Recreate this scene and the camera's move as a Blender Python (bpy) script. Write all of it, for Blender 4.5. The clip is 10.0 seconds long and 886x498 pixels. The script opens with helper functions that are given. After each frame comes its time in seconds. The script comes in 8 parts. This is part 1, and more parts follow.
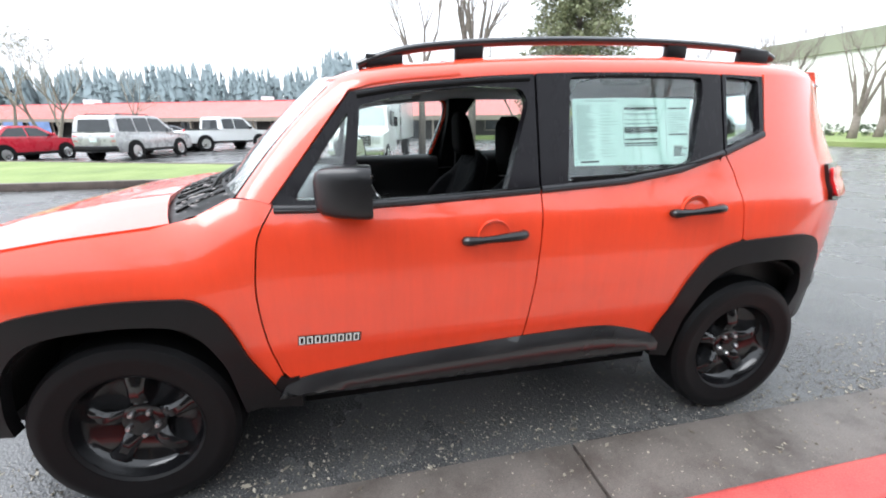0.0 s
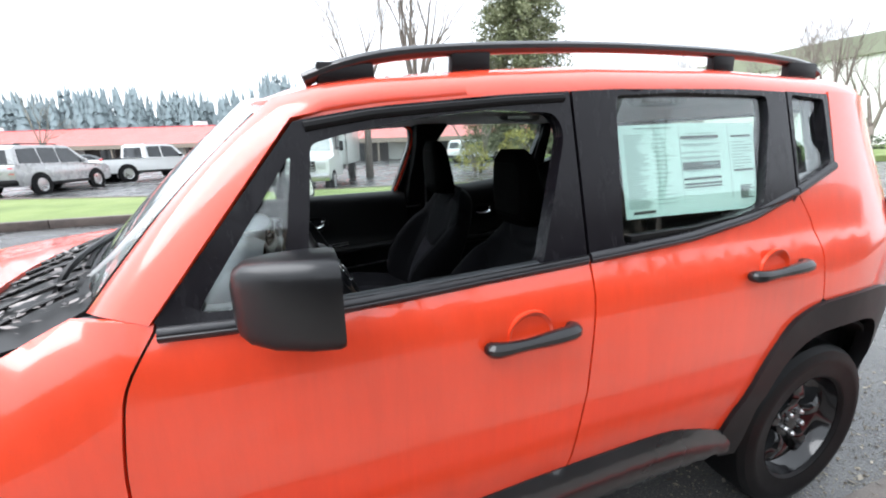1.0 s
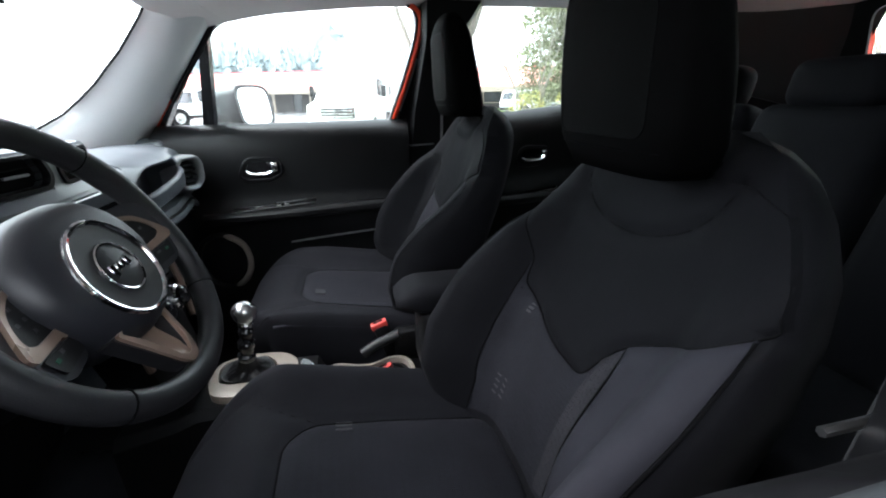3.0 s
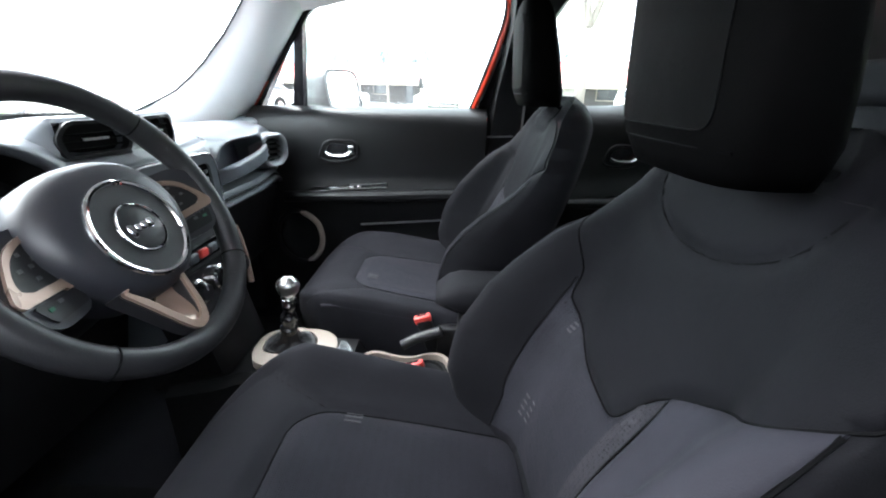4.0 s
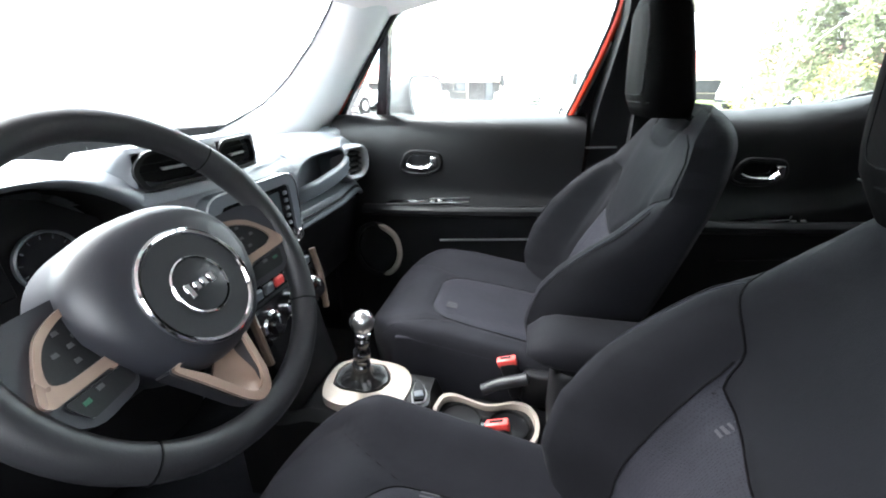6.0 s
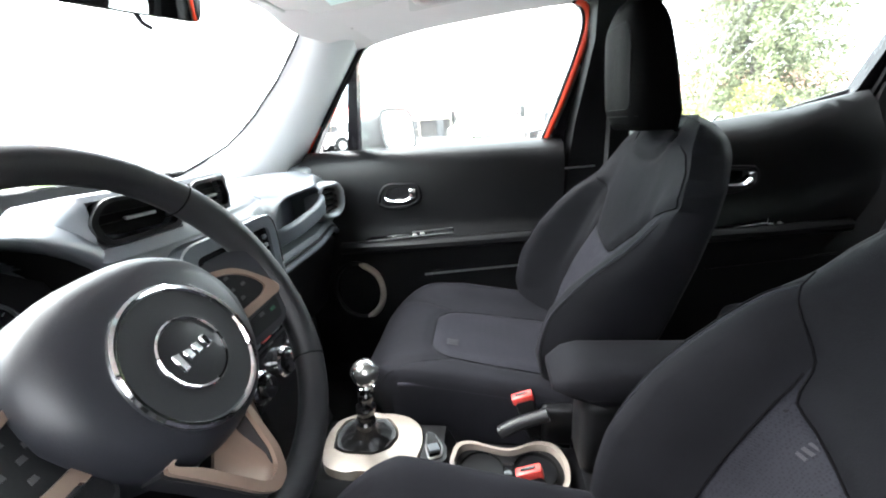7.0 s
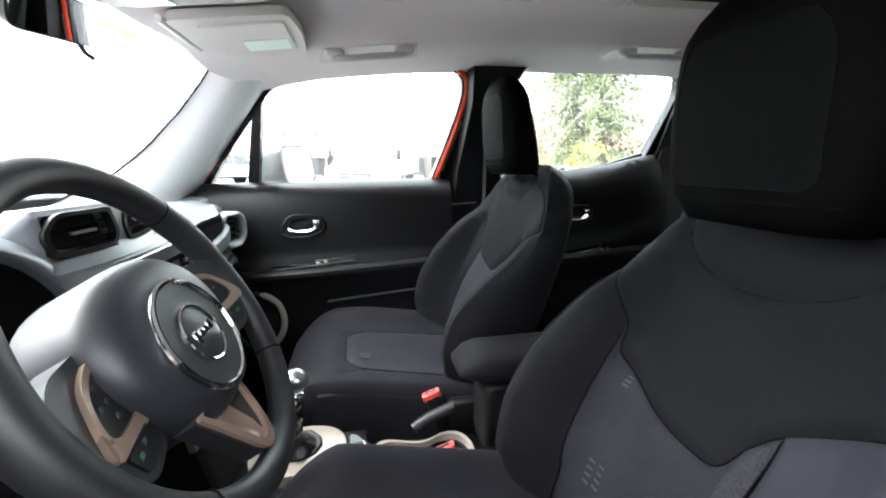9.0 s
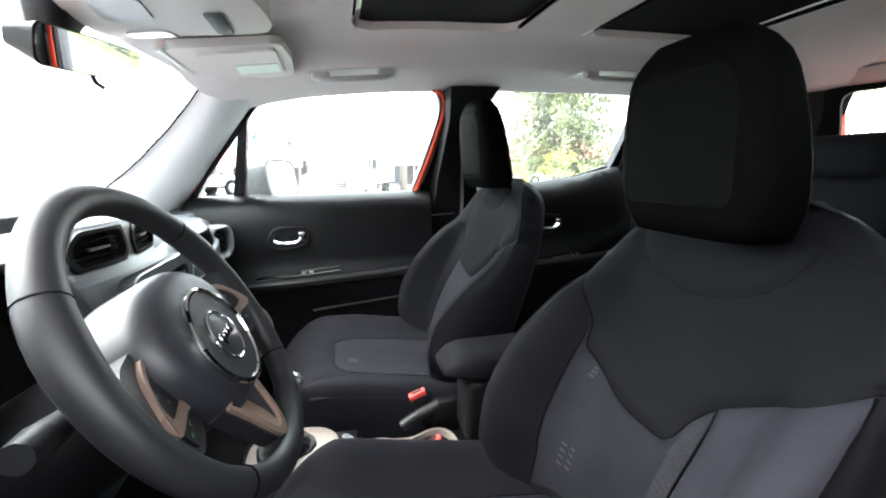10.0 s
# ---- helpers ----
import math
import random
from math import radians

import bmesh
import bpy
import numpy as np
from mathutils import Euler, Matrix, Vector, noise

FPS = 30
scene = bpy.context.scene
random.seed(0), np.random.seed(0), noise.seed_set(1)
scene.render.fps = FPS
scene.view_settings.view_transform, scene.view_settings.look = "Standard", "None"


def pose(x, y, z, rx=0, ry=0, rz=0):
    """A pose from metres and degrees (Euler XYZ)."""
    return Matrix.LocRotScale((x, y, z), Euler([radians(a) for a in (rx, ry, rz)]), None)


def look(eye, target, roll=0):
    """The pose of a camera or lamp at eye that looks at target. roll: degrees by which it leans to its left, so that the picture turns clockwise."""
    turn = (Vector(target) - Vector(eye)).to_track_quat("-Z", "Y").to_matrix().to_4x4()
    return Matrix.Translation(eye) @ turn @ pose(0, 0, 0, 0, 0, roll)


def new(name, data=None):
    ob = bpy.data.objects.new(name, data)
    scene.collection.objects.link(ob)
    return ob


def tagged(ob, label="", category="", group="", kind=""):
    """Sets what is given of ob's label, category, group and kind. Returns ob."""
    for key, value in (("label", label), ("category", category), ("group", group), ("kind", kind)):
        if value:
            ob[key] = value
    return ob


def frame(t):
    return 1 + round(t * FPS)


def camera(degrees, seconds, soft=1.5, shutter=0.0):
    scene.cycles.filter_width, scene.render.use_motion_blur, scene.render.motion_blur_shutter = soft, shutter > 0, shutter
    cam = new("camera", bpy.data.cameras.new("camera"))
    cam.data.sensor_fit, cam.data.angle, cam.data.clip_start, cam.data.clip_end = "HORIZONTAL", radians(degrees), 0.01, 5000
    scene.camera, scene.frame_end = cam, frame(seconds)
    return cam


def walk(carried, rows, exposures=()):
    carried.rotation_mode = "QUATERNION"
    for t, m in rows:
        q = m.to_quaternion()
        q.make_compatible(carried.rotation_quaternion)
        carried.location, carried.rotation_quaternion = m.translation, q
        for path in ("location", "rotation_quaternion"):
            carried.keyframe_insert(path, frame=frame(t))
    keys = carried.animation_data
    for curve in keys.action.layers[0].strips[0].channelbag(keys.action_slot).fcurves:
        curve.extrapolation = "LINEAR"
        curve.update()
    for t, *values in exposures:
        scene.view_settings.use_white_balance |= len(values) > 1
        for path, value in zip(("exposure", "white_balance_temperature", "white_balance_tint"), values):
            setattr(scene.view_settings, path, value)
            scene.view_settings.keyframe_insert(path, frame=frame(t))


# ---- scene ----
cam = camera(94.6, 10.0, soft=2.0)
SKY, SUN = 0.103, 2.0
PATH = [
    (0, (-0.475, -2.284, 1.385), (-0.066, -0.415, 0.803), -0.2),
    (0.5, (-0.559, -1.982, 1.427), (0.077, -0.166, 0.873), 0.6),
    (1, (-0.475, -1.684, 1.44), (0.174, 0.142, 0.947), -1.4),
    (1.5, (-0.369, -1.396, 1.407), (0.277, 0.406, 0.828), 0.1),
    (2, (-0.26, -1.169, 1.355), (0.434, 0.614, 0.772), -0.4),
    (2.2, (-0.18, -1.077, 1.319), (0.453, 0.73, 0.74), 0.5),
    (3.3, (-0.065, -0.847, 1.239), (0.246, 0.993, 0.522), -0.8),
    (3.5, (-0.044, -0.839, 1.233), (0.173, 1.014, 0.514), -0.1),
    (4, (0.025, -0.82, 1.229), (-0.002, 1.047, 0.513), 1.5),
    (4.5, (0.067, -0.801, 1.237), (-0.12, 1.055, 0.514), 1.1),
    (5, (0.067, -0.772, 1.246), (-0.256, 1.069, 0.535), 0.6),
    (5.5, (0.025, -0.731, 1.253), (-0.353, 1.096, 0.533), 0.3),
    (5.7, (0.002, -0.707, 1.256), (-0.379, 1.114, 0.519), 0.4),
    (6.8, (-0.085, -0.634, 1.262), (-0.377, 1.235, 0.599), -3.5),
    (7, (-0.108, -0.63, 1.236), (-0.315, 1.273, 0.655), -3.4),
    (7.5, (-0.142, -0.646, 1.226), (-0.159, 1.286, 0.71), -2.6),
    (8, (-0.157, -0.684, 1.22), (0.039, 1.253, 0.76), -0.7),
    (8.5, (-0.177, -0.735, 1.219), (0.151, 1.19, 0.786), -0.5),
    (9, (-0.193, -0.784, 1.234), (0.199, 1.133, 0.821), -0.3),
    (9.5, (-0.213, -0.828, 1.248), (0.239, 1.078, 0.848), -0.6),
    (10, (-0.225, -0.856, 1.252), (0.28, 1.043, 0.877), -0.6),
]
EXPOSURES = [(0.0, 1.24, 6150, 10), (1.0, 1.2, 6150, 10), (1.6, 1.27, 6150, 10), (2.2, 1.5, 6150, 10), (3.3, 3.45, 6150, 10), (4.0, 4.0, 6150, 10), (5.5, 4.5, 6200, 10), (7.0, 4.3, 6400, 10), (8.0, 3.97, 6400, 10), (10.0, 3.97, 6400, 10)]
walk(cam, [(t, look(eye, target, roll)) for t, eye, target, roll in PATH], EXPOSURES)
from mathutils import geometry

# ---------------------------------------------------------------- world, sun
world = bpy.data.worlds.new("overcast")
scene.world = world
world.use_nodes = True
wn = world.node_tree
wn.nodes.clear()
sky = wn.nodes.new("ShaderNodeTexSky")
sky.sky_type = "NISHITA"
sky.sun_disc = False
sky.sun_elevation = radians(54)
sky.sun_rotation = radians(257)
sky.air_density, sky.dust_density, sky.ozone_density = 1.0, 1.0, 1.0
grey = wn.nodes.new("ShaderNodeHueSaturation")
grey.inputs["Saturation"].default_value = 0.18
back = wn.nodes.new("ShaderNodeBackground")
back.inputs["Strength"].default_value = SKY
wout = wn.nodes.new("ShaderNodeOutputWorld")
wn.links.new(sky.outputs[0], grey.inputs["Color"])
cloud = wn.nodes.new("ShaderNodeMix")
cloud.data_type = "RGBA"
cloud.inputs[0].default_value = 0.85
cloud.inputs[7].default_value = (9.6, 10.0, 10.4, 1.0)
wn.links.new(grey.outputs[0], cloud.inputs[6])
wn.links.new(cloud.outputs[2], back.inputs[0])
wn.links.new(back.outputs[0], wout.inputs[0])

sun_data = bpy.data.lights.new("sun", "SUN")
sun_data.energy, sun_data.angle, sun_data.color = SUN, radians(55), (1.0, 0.985, 0.97)
sun = new("sun", sun_data)
# a bright part of the cloud, high over the bonnet
sun.matrix_world = look((0, 0, 0), (0.58, -0.10, -0.81))
sun.location = (-18, 3, 30)


# ---------------------------------------------------------------- materials
def mat_base(name):
    m = bpy.data.materials.new(name)
    m.use_nodes = True
    nt = m.node_tree
    b = nt.nodes["Principled BSDF"]
    return m, nt, b


def texcoord(nt, scale=1.0, stretch=None):
    tc = nt.nodes.new("ShaderNodeTexCoord")
    mp = nt.nodes.new("ShaderNodeMapping")
    mp.inputs["Scale"].default_value = stretch if stretch else (scale, scale, scale)
    nt.links.new(tc.outputs["Object"], mp.inputs["Vector"])
    return mp.outputs[0]


def noise_node(nt, vec, scale, detail=4.0, rough=0.55):
    n = nt.nodes.new("ShaderNodeTexNoise")
    n.inputs["Scale"].default_value, n.inputs["Detail"].default_value, n.inputs["Roughness"].default_value = scale, detail, rough
    nt.links.new(vec, n.inputs["Vector"])
    return n.outputs["Fac"]


def ramp(nt, fac, stops):
    r = nt.nodes.new("ShaderNodeValToRGB")
    els = r.color_ramp.elements
    while len(els) < len(stops):
        els.new(0.5)
    for e, (p, c) in zip(els, stops):
        e.position, e.color = p, (*c, 1.0) if len(c) == 3 else c
    nt.links.new(fac, r.inputs[0])
    return r.outputs[0]


def bump_on(nt, b, height, strength, dist, socket="Normal"):
    bp = nt.nodes.new("ShaderNodeBump")
    bp.inputs["Strength"].default_value, bp.inputs["Distance"].default_value = strength, dist
    nt.links.new(height, bp.inputs["Height"])
    nt.links.new(bp.outputs[0], b.inputs[socket])


def shade(c, k):
    return tuple(min(1.0, v * k) for v in c)


def surface(name, color, rough=0.6, metal=0.0, vary=0.15, big=3.0, fine=60.0, bump=0.1, bump_dist=0.001, coat=0.0, spec=0.5, rough_vary=0.1, stretch=None):
    """A material with two scales of colour variation, uneven gloss and fine relief."""
    m, nt, b = mat_base(name)
    v = texcoord(nt, 1.0, stretch)
    n1, n2 = noise_node(nt, v, big, 5.0), noise_node(nt, v, fine, 3.0)
    mix = nt.nodes.new("ShaderNodeMath")
    mix.operation = "MULTIPLY_ADD"
    nt.links.new(n2, mix.inputs[0])
    mix.inputs[1].default_value = 0.4
    nt.links.new(n1, mix.inputs[2])
    col = ramp(nt, mix.outputs[0], [(0.35, shade(color, 1 - vary)), (1.05, shade(color, 1 + vary))])
    nt.links.new(col, b.inputs["Base Color"])
    mr = nt.nodes.new("ShaderNodeMapRange")
    mr.inputs[1].default_value, mr.inputs[2].default_value = 0.3, 0.7
    mr.inputs[3].default_value, mr.inputs[4].default_value = max(0.02, rough - rough_vary), min(1.0, rough + rough_vary)
    nt.links.new(n1, mr.inputs[0])
    nt.links.new(mr.outputs[0], b.inputs["Roughness"])
    b.inputs["Metallic"].default_value = metal
    b.inputs["Specular IOR Level"].default_value = spec
    b.inputs["Coat Weight"].default_value = coat
    b.inputs["Coat Roughness"].default_value = 0.06
    if bump:
        bump_on(nt, b, n2, bump, bump_dist)
    return m


def paint(name, color, wet=True, sharp=(0.03, 0.20), ior=1.58, spec=0.5):
    """Car paint under a clear coat, with water streaks and beads in the coat."""
    m, nt, b = mat_base(name)
    v = texcoord(nt, 1.0)
    vs = texcoord(nt, 1.0, (26.0, 26.0, 2.2))
    n1 = noise_node(nt, v, 2.2, 3.0)
    col = ramp(nt, n1, [(0.3, shade(color, 0.95)), (0.75, shade(color, 1.04))])
    b.inputs["Specular IOR Level"].default_value = spec
    b.inputs["Roughness"].default_value = 0.42
    b.inputs["Coat Weight"].default_value = 1.0
    b.inputs["Coat IOR"].default_value = ior
    streak = noise_node(nt, vs, 1.0, 5.0, 0.7)
    run = nt.nodes.new("ShaderNodeMix")
    run.data_type, run.blend_type = "RGBA", "MULTIPLY"
    run.inputs[0].default_value = 1.0
    nt.links.new(col, run.inputs[6])
    nt.links.new(ramp(nt, streak, [(0.34, (0.945, 0.945, 0.945)), (0.66, (1.03, 1.03, 1.03))]), run.inputs[7])
    nt.links.new(run.outputs[2], b.inputs["Base Color"])
    mr = nt.nodes.new("ShaderNodeMapRange")
    mr.inputs[1].default_value, mr.inputs[2].default_value = 0.42, 0.72
    mr.inputs[3].default_value, mr.inputs[4].default_value = sharp
    nt.links.new(streak, mr.inputs[0])
    nt.links.new(mr.outputs[0], b.inputs["Coat Roughness"])
    if wet:
        beads = nt.nodes.new("ShaderNodeTexVoronoi")
        beads.inputs["Scale"].default_value = 150.0
        beads.inputs["Randomness"].default_value = 1.0
        nt.links.new(v, beads.inputs["Vector"])
        drop = ramp(nt, beads.outputs["Distance"], [(0.05, (1, 1, 1)), (0.22, (0, 0, 0))])
        keep = ramp(nt, noise_node(nt, v, 9.0, 4.0), [(0.48, (0, 0, 0)), (0.60, (1, 1, 1))])
        mul = nt.nodes.new("ShaderNodeMath")
        mul.operation = "MULTIPLY"
        nt.links.new(drop, mul.inputs[0])
        nt.links.new(keep, mul.inputs[1])
        bump_on(nt, b, mul.outputs[0], 0.55, 0.0016, "Coat Normal")
    return m


def glass(name, tint, gloss=1.0, drops=False, film=0.0, bead=0.22):
    """A thin pane: tinted see-through, with a mirror that grows at grazing angles."""
    m, nt, _ = mat_base(name)
    nt.nodes.clear()
    out = nt.nodes.new("ShaderNodeOutputMaterial")
    tr, gl = nt.nodes.new("ShaderNodeBsdfTransparent"), nt.nodes.new("ShaderNodeBsdfGlossy")
    mixn, fr = nt.nodes.new("ShaderNodeMixShader"), nt.nodes.new("ShaderNodeLayerWeight")
    tr.inputs[0].default_value = (*tint, 1)
    gl.inputs["Roughness"].default_value = 0.02
    fr.inputs["Blend"].default_value = 0.5
    pw = nt.nodes.new("ShaderNodeMath")
    pw.operation = "POWER"
    pw.inputs[1].default_value = 4.0
    nt.links.new(fr.outputs["Facing"], pw.inputs[0])
    k = nt.nodes.new("ShaderNodeMath")
    k.operation = "MULTIPLY_ADD"
    k.inputs[1].default_value = 0.90 * gloss
    k.inputs[2].default_value = 0.07 * gloss
    k.use_clamp = True
    nt.links.new(pw.outputs[0], k.inputs[0])
    nt.links.new(k.outputs[0], mixn.inputs[0])
    nt.links.new(tr.outputs[0], mixn.inputs[1])
    nt.links.new(gl.outputs[0], mixn.inputs[2])
    last = mixn.outputs[0]
    if drops:
        v = texcoord(nt, 1.0)
        vor = nt.nodes.new("ShaderNodeTexVoronoi")
        vor.inputs["Scale"].default_value = 240.0
        nt.links.new(v, vor.inputs["Vector"])
        d = ramp(nt, vor.outputs["Distance"], [(0.10, (1, 1, 1)), (0.30, (0, 0, 0))])
        keep = ramp(nt, noise_node(nt, v, 6.0, 5.0), [(0.40, (0, 0, 0)), (0.62, (1, 1, 1))])
        mul = nt.nodes.new("ShaderNodeMath")
        mul.operation = "MULTIPLY"
        nt.links.new(d, mul.inputs[0])
        nt.links.new(keep, mul.inputs[1])
        half = nt.nodes.new("ShaderNodeMath")
        half.operation = "MULTIPLY"
        half.inputs[1].default_value = bead
        nt.links.new(mul.outputs[0], half.inputs[0])
        dif = nt.nodes.new("ShaderNodeBsdfTranslucent")
        dif.inputs[0].default_value = (0.75, 0.78, 0.8, 1)
        m2 = nt.nodes.new("ShaderNodeMixShader")
        nt.links.new(half.outputs[0], m2.inputs[0])
        nt.links.new(last, m2.inputs[1])
        nt.links.new(dif.outputs[0], m2.inputs[2])
        last = m2.outputs[0]
    if film:
        # a thin veil on the pane: rain mist, plus added glare whitening the view
        veil, m3 = nt.nodes.new("ShaderNodeBsdfTranslucent"), nt.nodes.new("ShaderNodeMixShader")
        veil.inputs[0].default_value = (0.88, 0.90, 0.90, 1)
        m3.inputs[0].default_value = film
        nt.links.new(last, m3.inputs[1])
        nt.links.new(veil.outputs[0], m3.inputs[2])
        last = m3.outputs[0]
    nt.links.new(last, out.inputs[0])
    return m


def cloth(name, color, pitch=420.0, weave=0.4, mesh=False, sheen=0.0, gloss=0.05):
    """Upholstery: knit or open mesh relief, soft sheen, faint lint."""
    m, nt, b = mat_base(name)
    v = texcoord(nt, 1.0)
    n1 = noise_node(nt, v, 7.0, 5.0)
    col = ramp(nt, n1, [(0.3, shade(color, 0.82)), (0.75, shade(color, 1.2))])
    last = col
    if mesh:
        knit = nt.nodes.new("ShaderNodeTexVoronoi")
        knit.inputs["Scale"].default_value = pitch / 3.2
        knit.inputs["Randomness"].default_value = 0.35
        nt.links.new(v, knit.inputs["Vector"])
        height = ramp(nt, knit.outputs["Distance"], [(0.10, (0.15, 0.15, 0.15)), (0.50, (1, 1, 1))])
        mixc = nt.nodes.new("ShaderNodeMix")
        mixc.data_type = "RGBA"
        mixc.blend_type = "MULTIPLY"
        mixc.inputs[0].default_value = 0.40
        nt.links.new(col, mixc.inputs[6])
        nt.links.new(height, mixc.inputs[7])
        last = mixc.outputs[2]
    else:
        height = noise_node(nt, v, pitch, 2.0)
    nt.links.new(last, b.inputs["Base Color"])
    b.inputs["Roughness"].default_value = 0.66
    b.inputs["Specular IOR Level"].default_value = gloss
    b.inputs["Sheen Weight"].default_value = sheen
    b.inputs["Sheen Roughness"].default_value = 0.5
    # soft rumples under the weave
    soft = nt.nodes.new("ShaderNodeMath")
    soft.operation = "MULTIPLY_ADD"
    nt.links.new(noise_node(nt, v, 16.0, 3.0), soft.inputs[0])
    soft.inputs[1].default_value = 5.0
    nt.links.new(height, soft.inputs[2])
    bump_on(nt, b, soft.outputs[0], weave, 0.0008)
    return m


def grass_mat(name):
    m, nt, b = mat_base(name)
    v = texcoord(nt, 1.0)
    n = noise_node(nt, v, 0.5, 6.0)
    col = ramp(nt, n, [(0.3, (0.12, 0.165, 0.050)), (0.52, (0.185, 0.245, 0.075)), (0.72, (0.25, 0.295, 0.115))])
    nt.links.new(col, b.inputs["Base Color"])
    b.inputs["Roughness"].default_value = 0.85
    bump_on(nt, b, noise_node(nt, v, 30.0, 5.0), 0.8, 0.03)
    return m


def asphalt_mat(name):
    """Wet tarmac: aggregate specks, cracks, damp patches with more gloss."""
    m, nt, b = mat_base(name)
    v = texcoord(nt, 1.0)
    fine = noise_node(nt, v, 140.0, 3.0, 0.7)
    damp = noise_node(nt, v, 0.8, 6.0)
    stones = nt.nodes.new("ShaderNodeTexVoronoi")
    stones.inputs["Scale"].default_value = 95.0
    nt.links.new(v, stones.inputs["Vector"])
    col = ramp(nt, fine, [(0.25, (0.032, 0.033, 0.035)), (0.56, (0.085, 0.086, 0.088)), (0.76, (0.34, 0.33, 0.30))])
    dark = ramp(nt, damp, [(0.35, (0.62, 0.62, 0.64)), (0.65, (1.15, 1.14, 1.1))])
    mixc = nt.nodes.new("ShaderNodeMix")
    mixc.data_type, mixc.blend_type = "RGBA", "MULTIPLY"
    mixc.inputs[0].default_value = 1.0
    nt.links.new(col, mixc.inputs[6])
    nt.links.new(dark, mixc.inputs[7])
    nt.links.new(mixc.outputs[2], b.inputs["Base Color"])
    gl = ramp(nt, damp, [(0.35, (0.16, 0.16, 0.16)), (0.65, (0.36, 0.36, 0.36))])
    nt.links.new(gl, b.inputs["Roughness"])
    bump_on(nt, b, stones.outputs["Distance"], 0.55, 0.004)
    return m


def concrete_mat(name, color, stain=(0.10, 0.075, 0.06)):
    m, nt, b = mat_base(name)
    v = texcoord(nt, 1.0)
    n1, n2 = noise_node(nt, v, 3.5, 7.0, 0.65), noise_node(nt, v, 180.0, 3.0)
    c1 = ramp(nt, n1, [(0.32, stain), (0.52, color), (0.75, shade(color, 1.25))])
    c2 = ramp(nt, n2, [(0.3, (0.7, 0.7, 0.7)), (0.7, (1.2, 1.2, 1.2))])
    mixc = nt.nodes.new("ShaderNodeMix")
    mixc.data_type, mixc.blend_type = "RGBA", "MULTIPLY"
    mixc.inputs[0].default_value = 1.0
    nt.links.new(c1, mixc.inputs[6])
    nt.links.new(c2, mixc.inputs[7])
    nt.links.new(mixc.outputs[2], b.inputs["Base Color"])
    b.inputs["Roughness"].default_value = 0.55
    bump_on(nt, b, n2, 0.5, 0.003)
    return m


def leaf_mat(name, c0, c1):
    m, nt, b = mat_base(name)
    g = nt.nodes.new("ShaderNodeNewGeometry")
    col = ramp(nt, g.outputs["Random Per Island"], [(0.0, c0), (1.0, c1)])
    nt.links.new(col, b.inputs["Base Color"])
    b.inputs["Roughness"].default_value = 0.6
    b.inputs["Subsurface Weight"].default_value = 0.0
    return m


ORANGE = paint("orange_paint", (0.80, 0.052, 0.009))
PLASTIC = surface("black_grained_plastic", (0.0065, 0.0065, 0.0072), 0.42, vary=0.25, fine=300.0, bump=0.25, bump_dist=0.0006, spec=0.24)
MIRROR_SHELL = surface("mirror_shell_plastic", (0.0075, 0.0075, 0.0085), 0.36, vary=0.25, fine=260.0, bump=0.25, bump_dist=0.0006, spec=0.45)
PILLAR_BLACK = paint("black_pillar_film", (0.0060, 0.0050, 0.0072), True, (0.16, 0.42), 1.26, 0.08)
GLOSS_BLACK = surface("gloss_black", (0.008, 0.008, 0.009), 0.16, vary=0.2, bump=0.0, rough_vary=0.05)
RUBBER = surface("rubber", (0.0065, 0.0065, 0.007), 0.66, vary=0.3, fine=120.0, bump=0.3, spec=0.2)
WET_RUBBER = surface("wet_rubber", (0.010, 0.010, 0.0125), 0.40, vary=0.3, big=14.0, fine=90.0, bump=0.45, bump_dist=0.002, spec=0.6, rough_vary=0.14, stretch=(0.35, 1.0, 1.0))
# door vinyl lightened at its top, where skylight falls on it
SILL_VINYL_SKYLIT = surface("sill_vinyl_skylit", (0.026, 0.029, 0.032), 0.44, vary=0.08, fine=420.0, bump=0.12, bump_dist=0.0004, spec=0.5)
RIM_BLACK = surface("black_enamel", (0.007, 0.007, 0.008), 0.11, vary=0.2, bump=0.03, rough_vary=0.05, spec=0.5, coat=0.2)
TYRE = surface("wet_tyre_rubber", (0.0048, 0.0048, 0.0054), 0.50, vary=0.3, fine=120.0, bump=0.2, spec=0.20)
SILL_WET = surface("wet_sill_plastic", (0.0085, 0.0085, 0.0095), 0.32, vary=0.25, fine=260.0, bump=0.2, bump_dist=0.0006, spec=0.5, coat=0.6)
LINER = surface("wheel_liner_felt", (0.008, 0.008, 0.008), 0.95, bump=0.3, spec=0.1)
CHROME = surface("chrome", (0.85, 0.85, 0.86), 0.08, metal=1.0, vary=0.04, bump=0.0, rough_vary=0.03)
SATIN = surface("satin_silver", (0.55, 0.55, 0.55), 0.30, metal=1.0, vary=0.05, bump=0.02)
BRONZE = surface("bronze_trim", (0.225, 0.160, 0.125), 0.33, metal=0.4, vary=0.06, bump=0.03)
CREAM = surface("pale_trim", (0.40, 0.345, 0.295), 0.34, metal=0.25, vary=0.06, bump=0.03)
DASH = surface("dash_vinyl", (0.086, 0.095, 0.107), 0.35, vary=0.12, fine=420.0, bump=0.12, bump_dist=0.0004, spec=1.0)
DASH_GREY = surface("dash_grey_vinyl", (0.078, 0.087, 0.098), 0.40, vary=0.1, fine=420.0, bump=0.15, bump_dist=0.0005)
VENT_RING = surface("vent_ring_satin", (0.24, 0.25, 0.26), 0.36, metal=0.2, vary=0.06, bump=0.03)
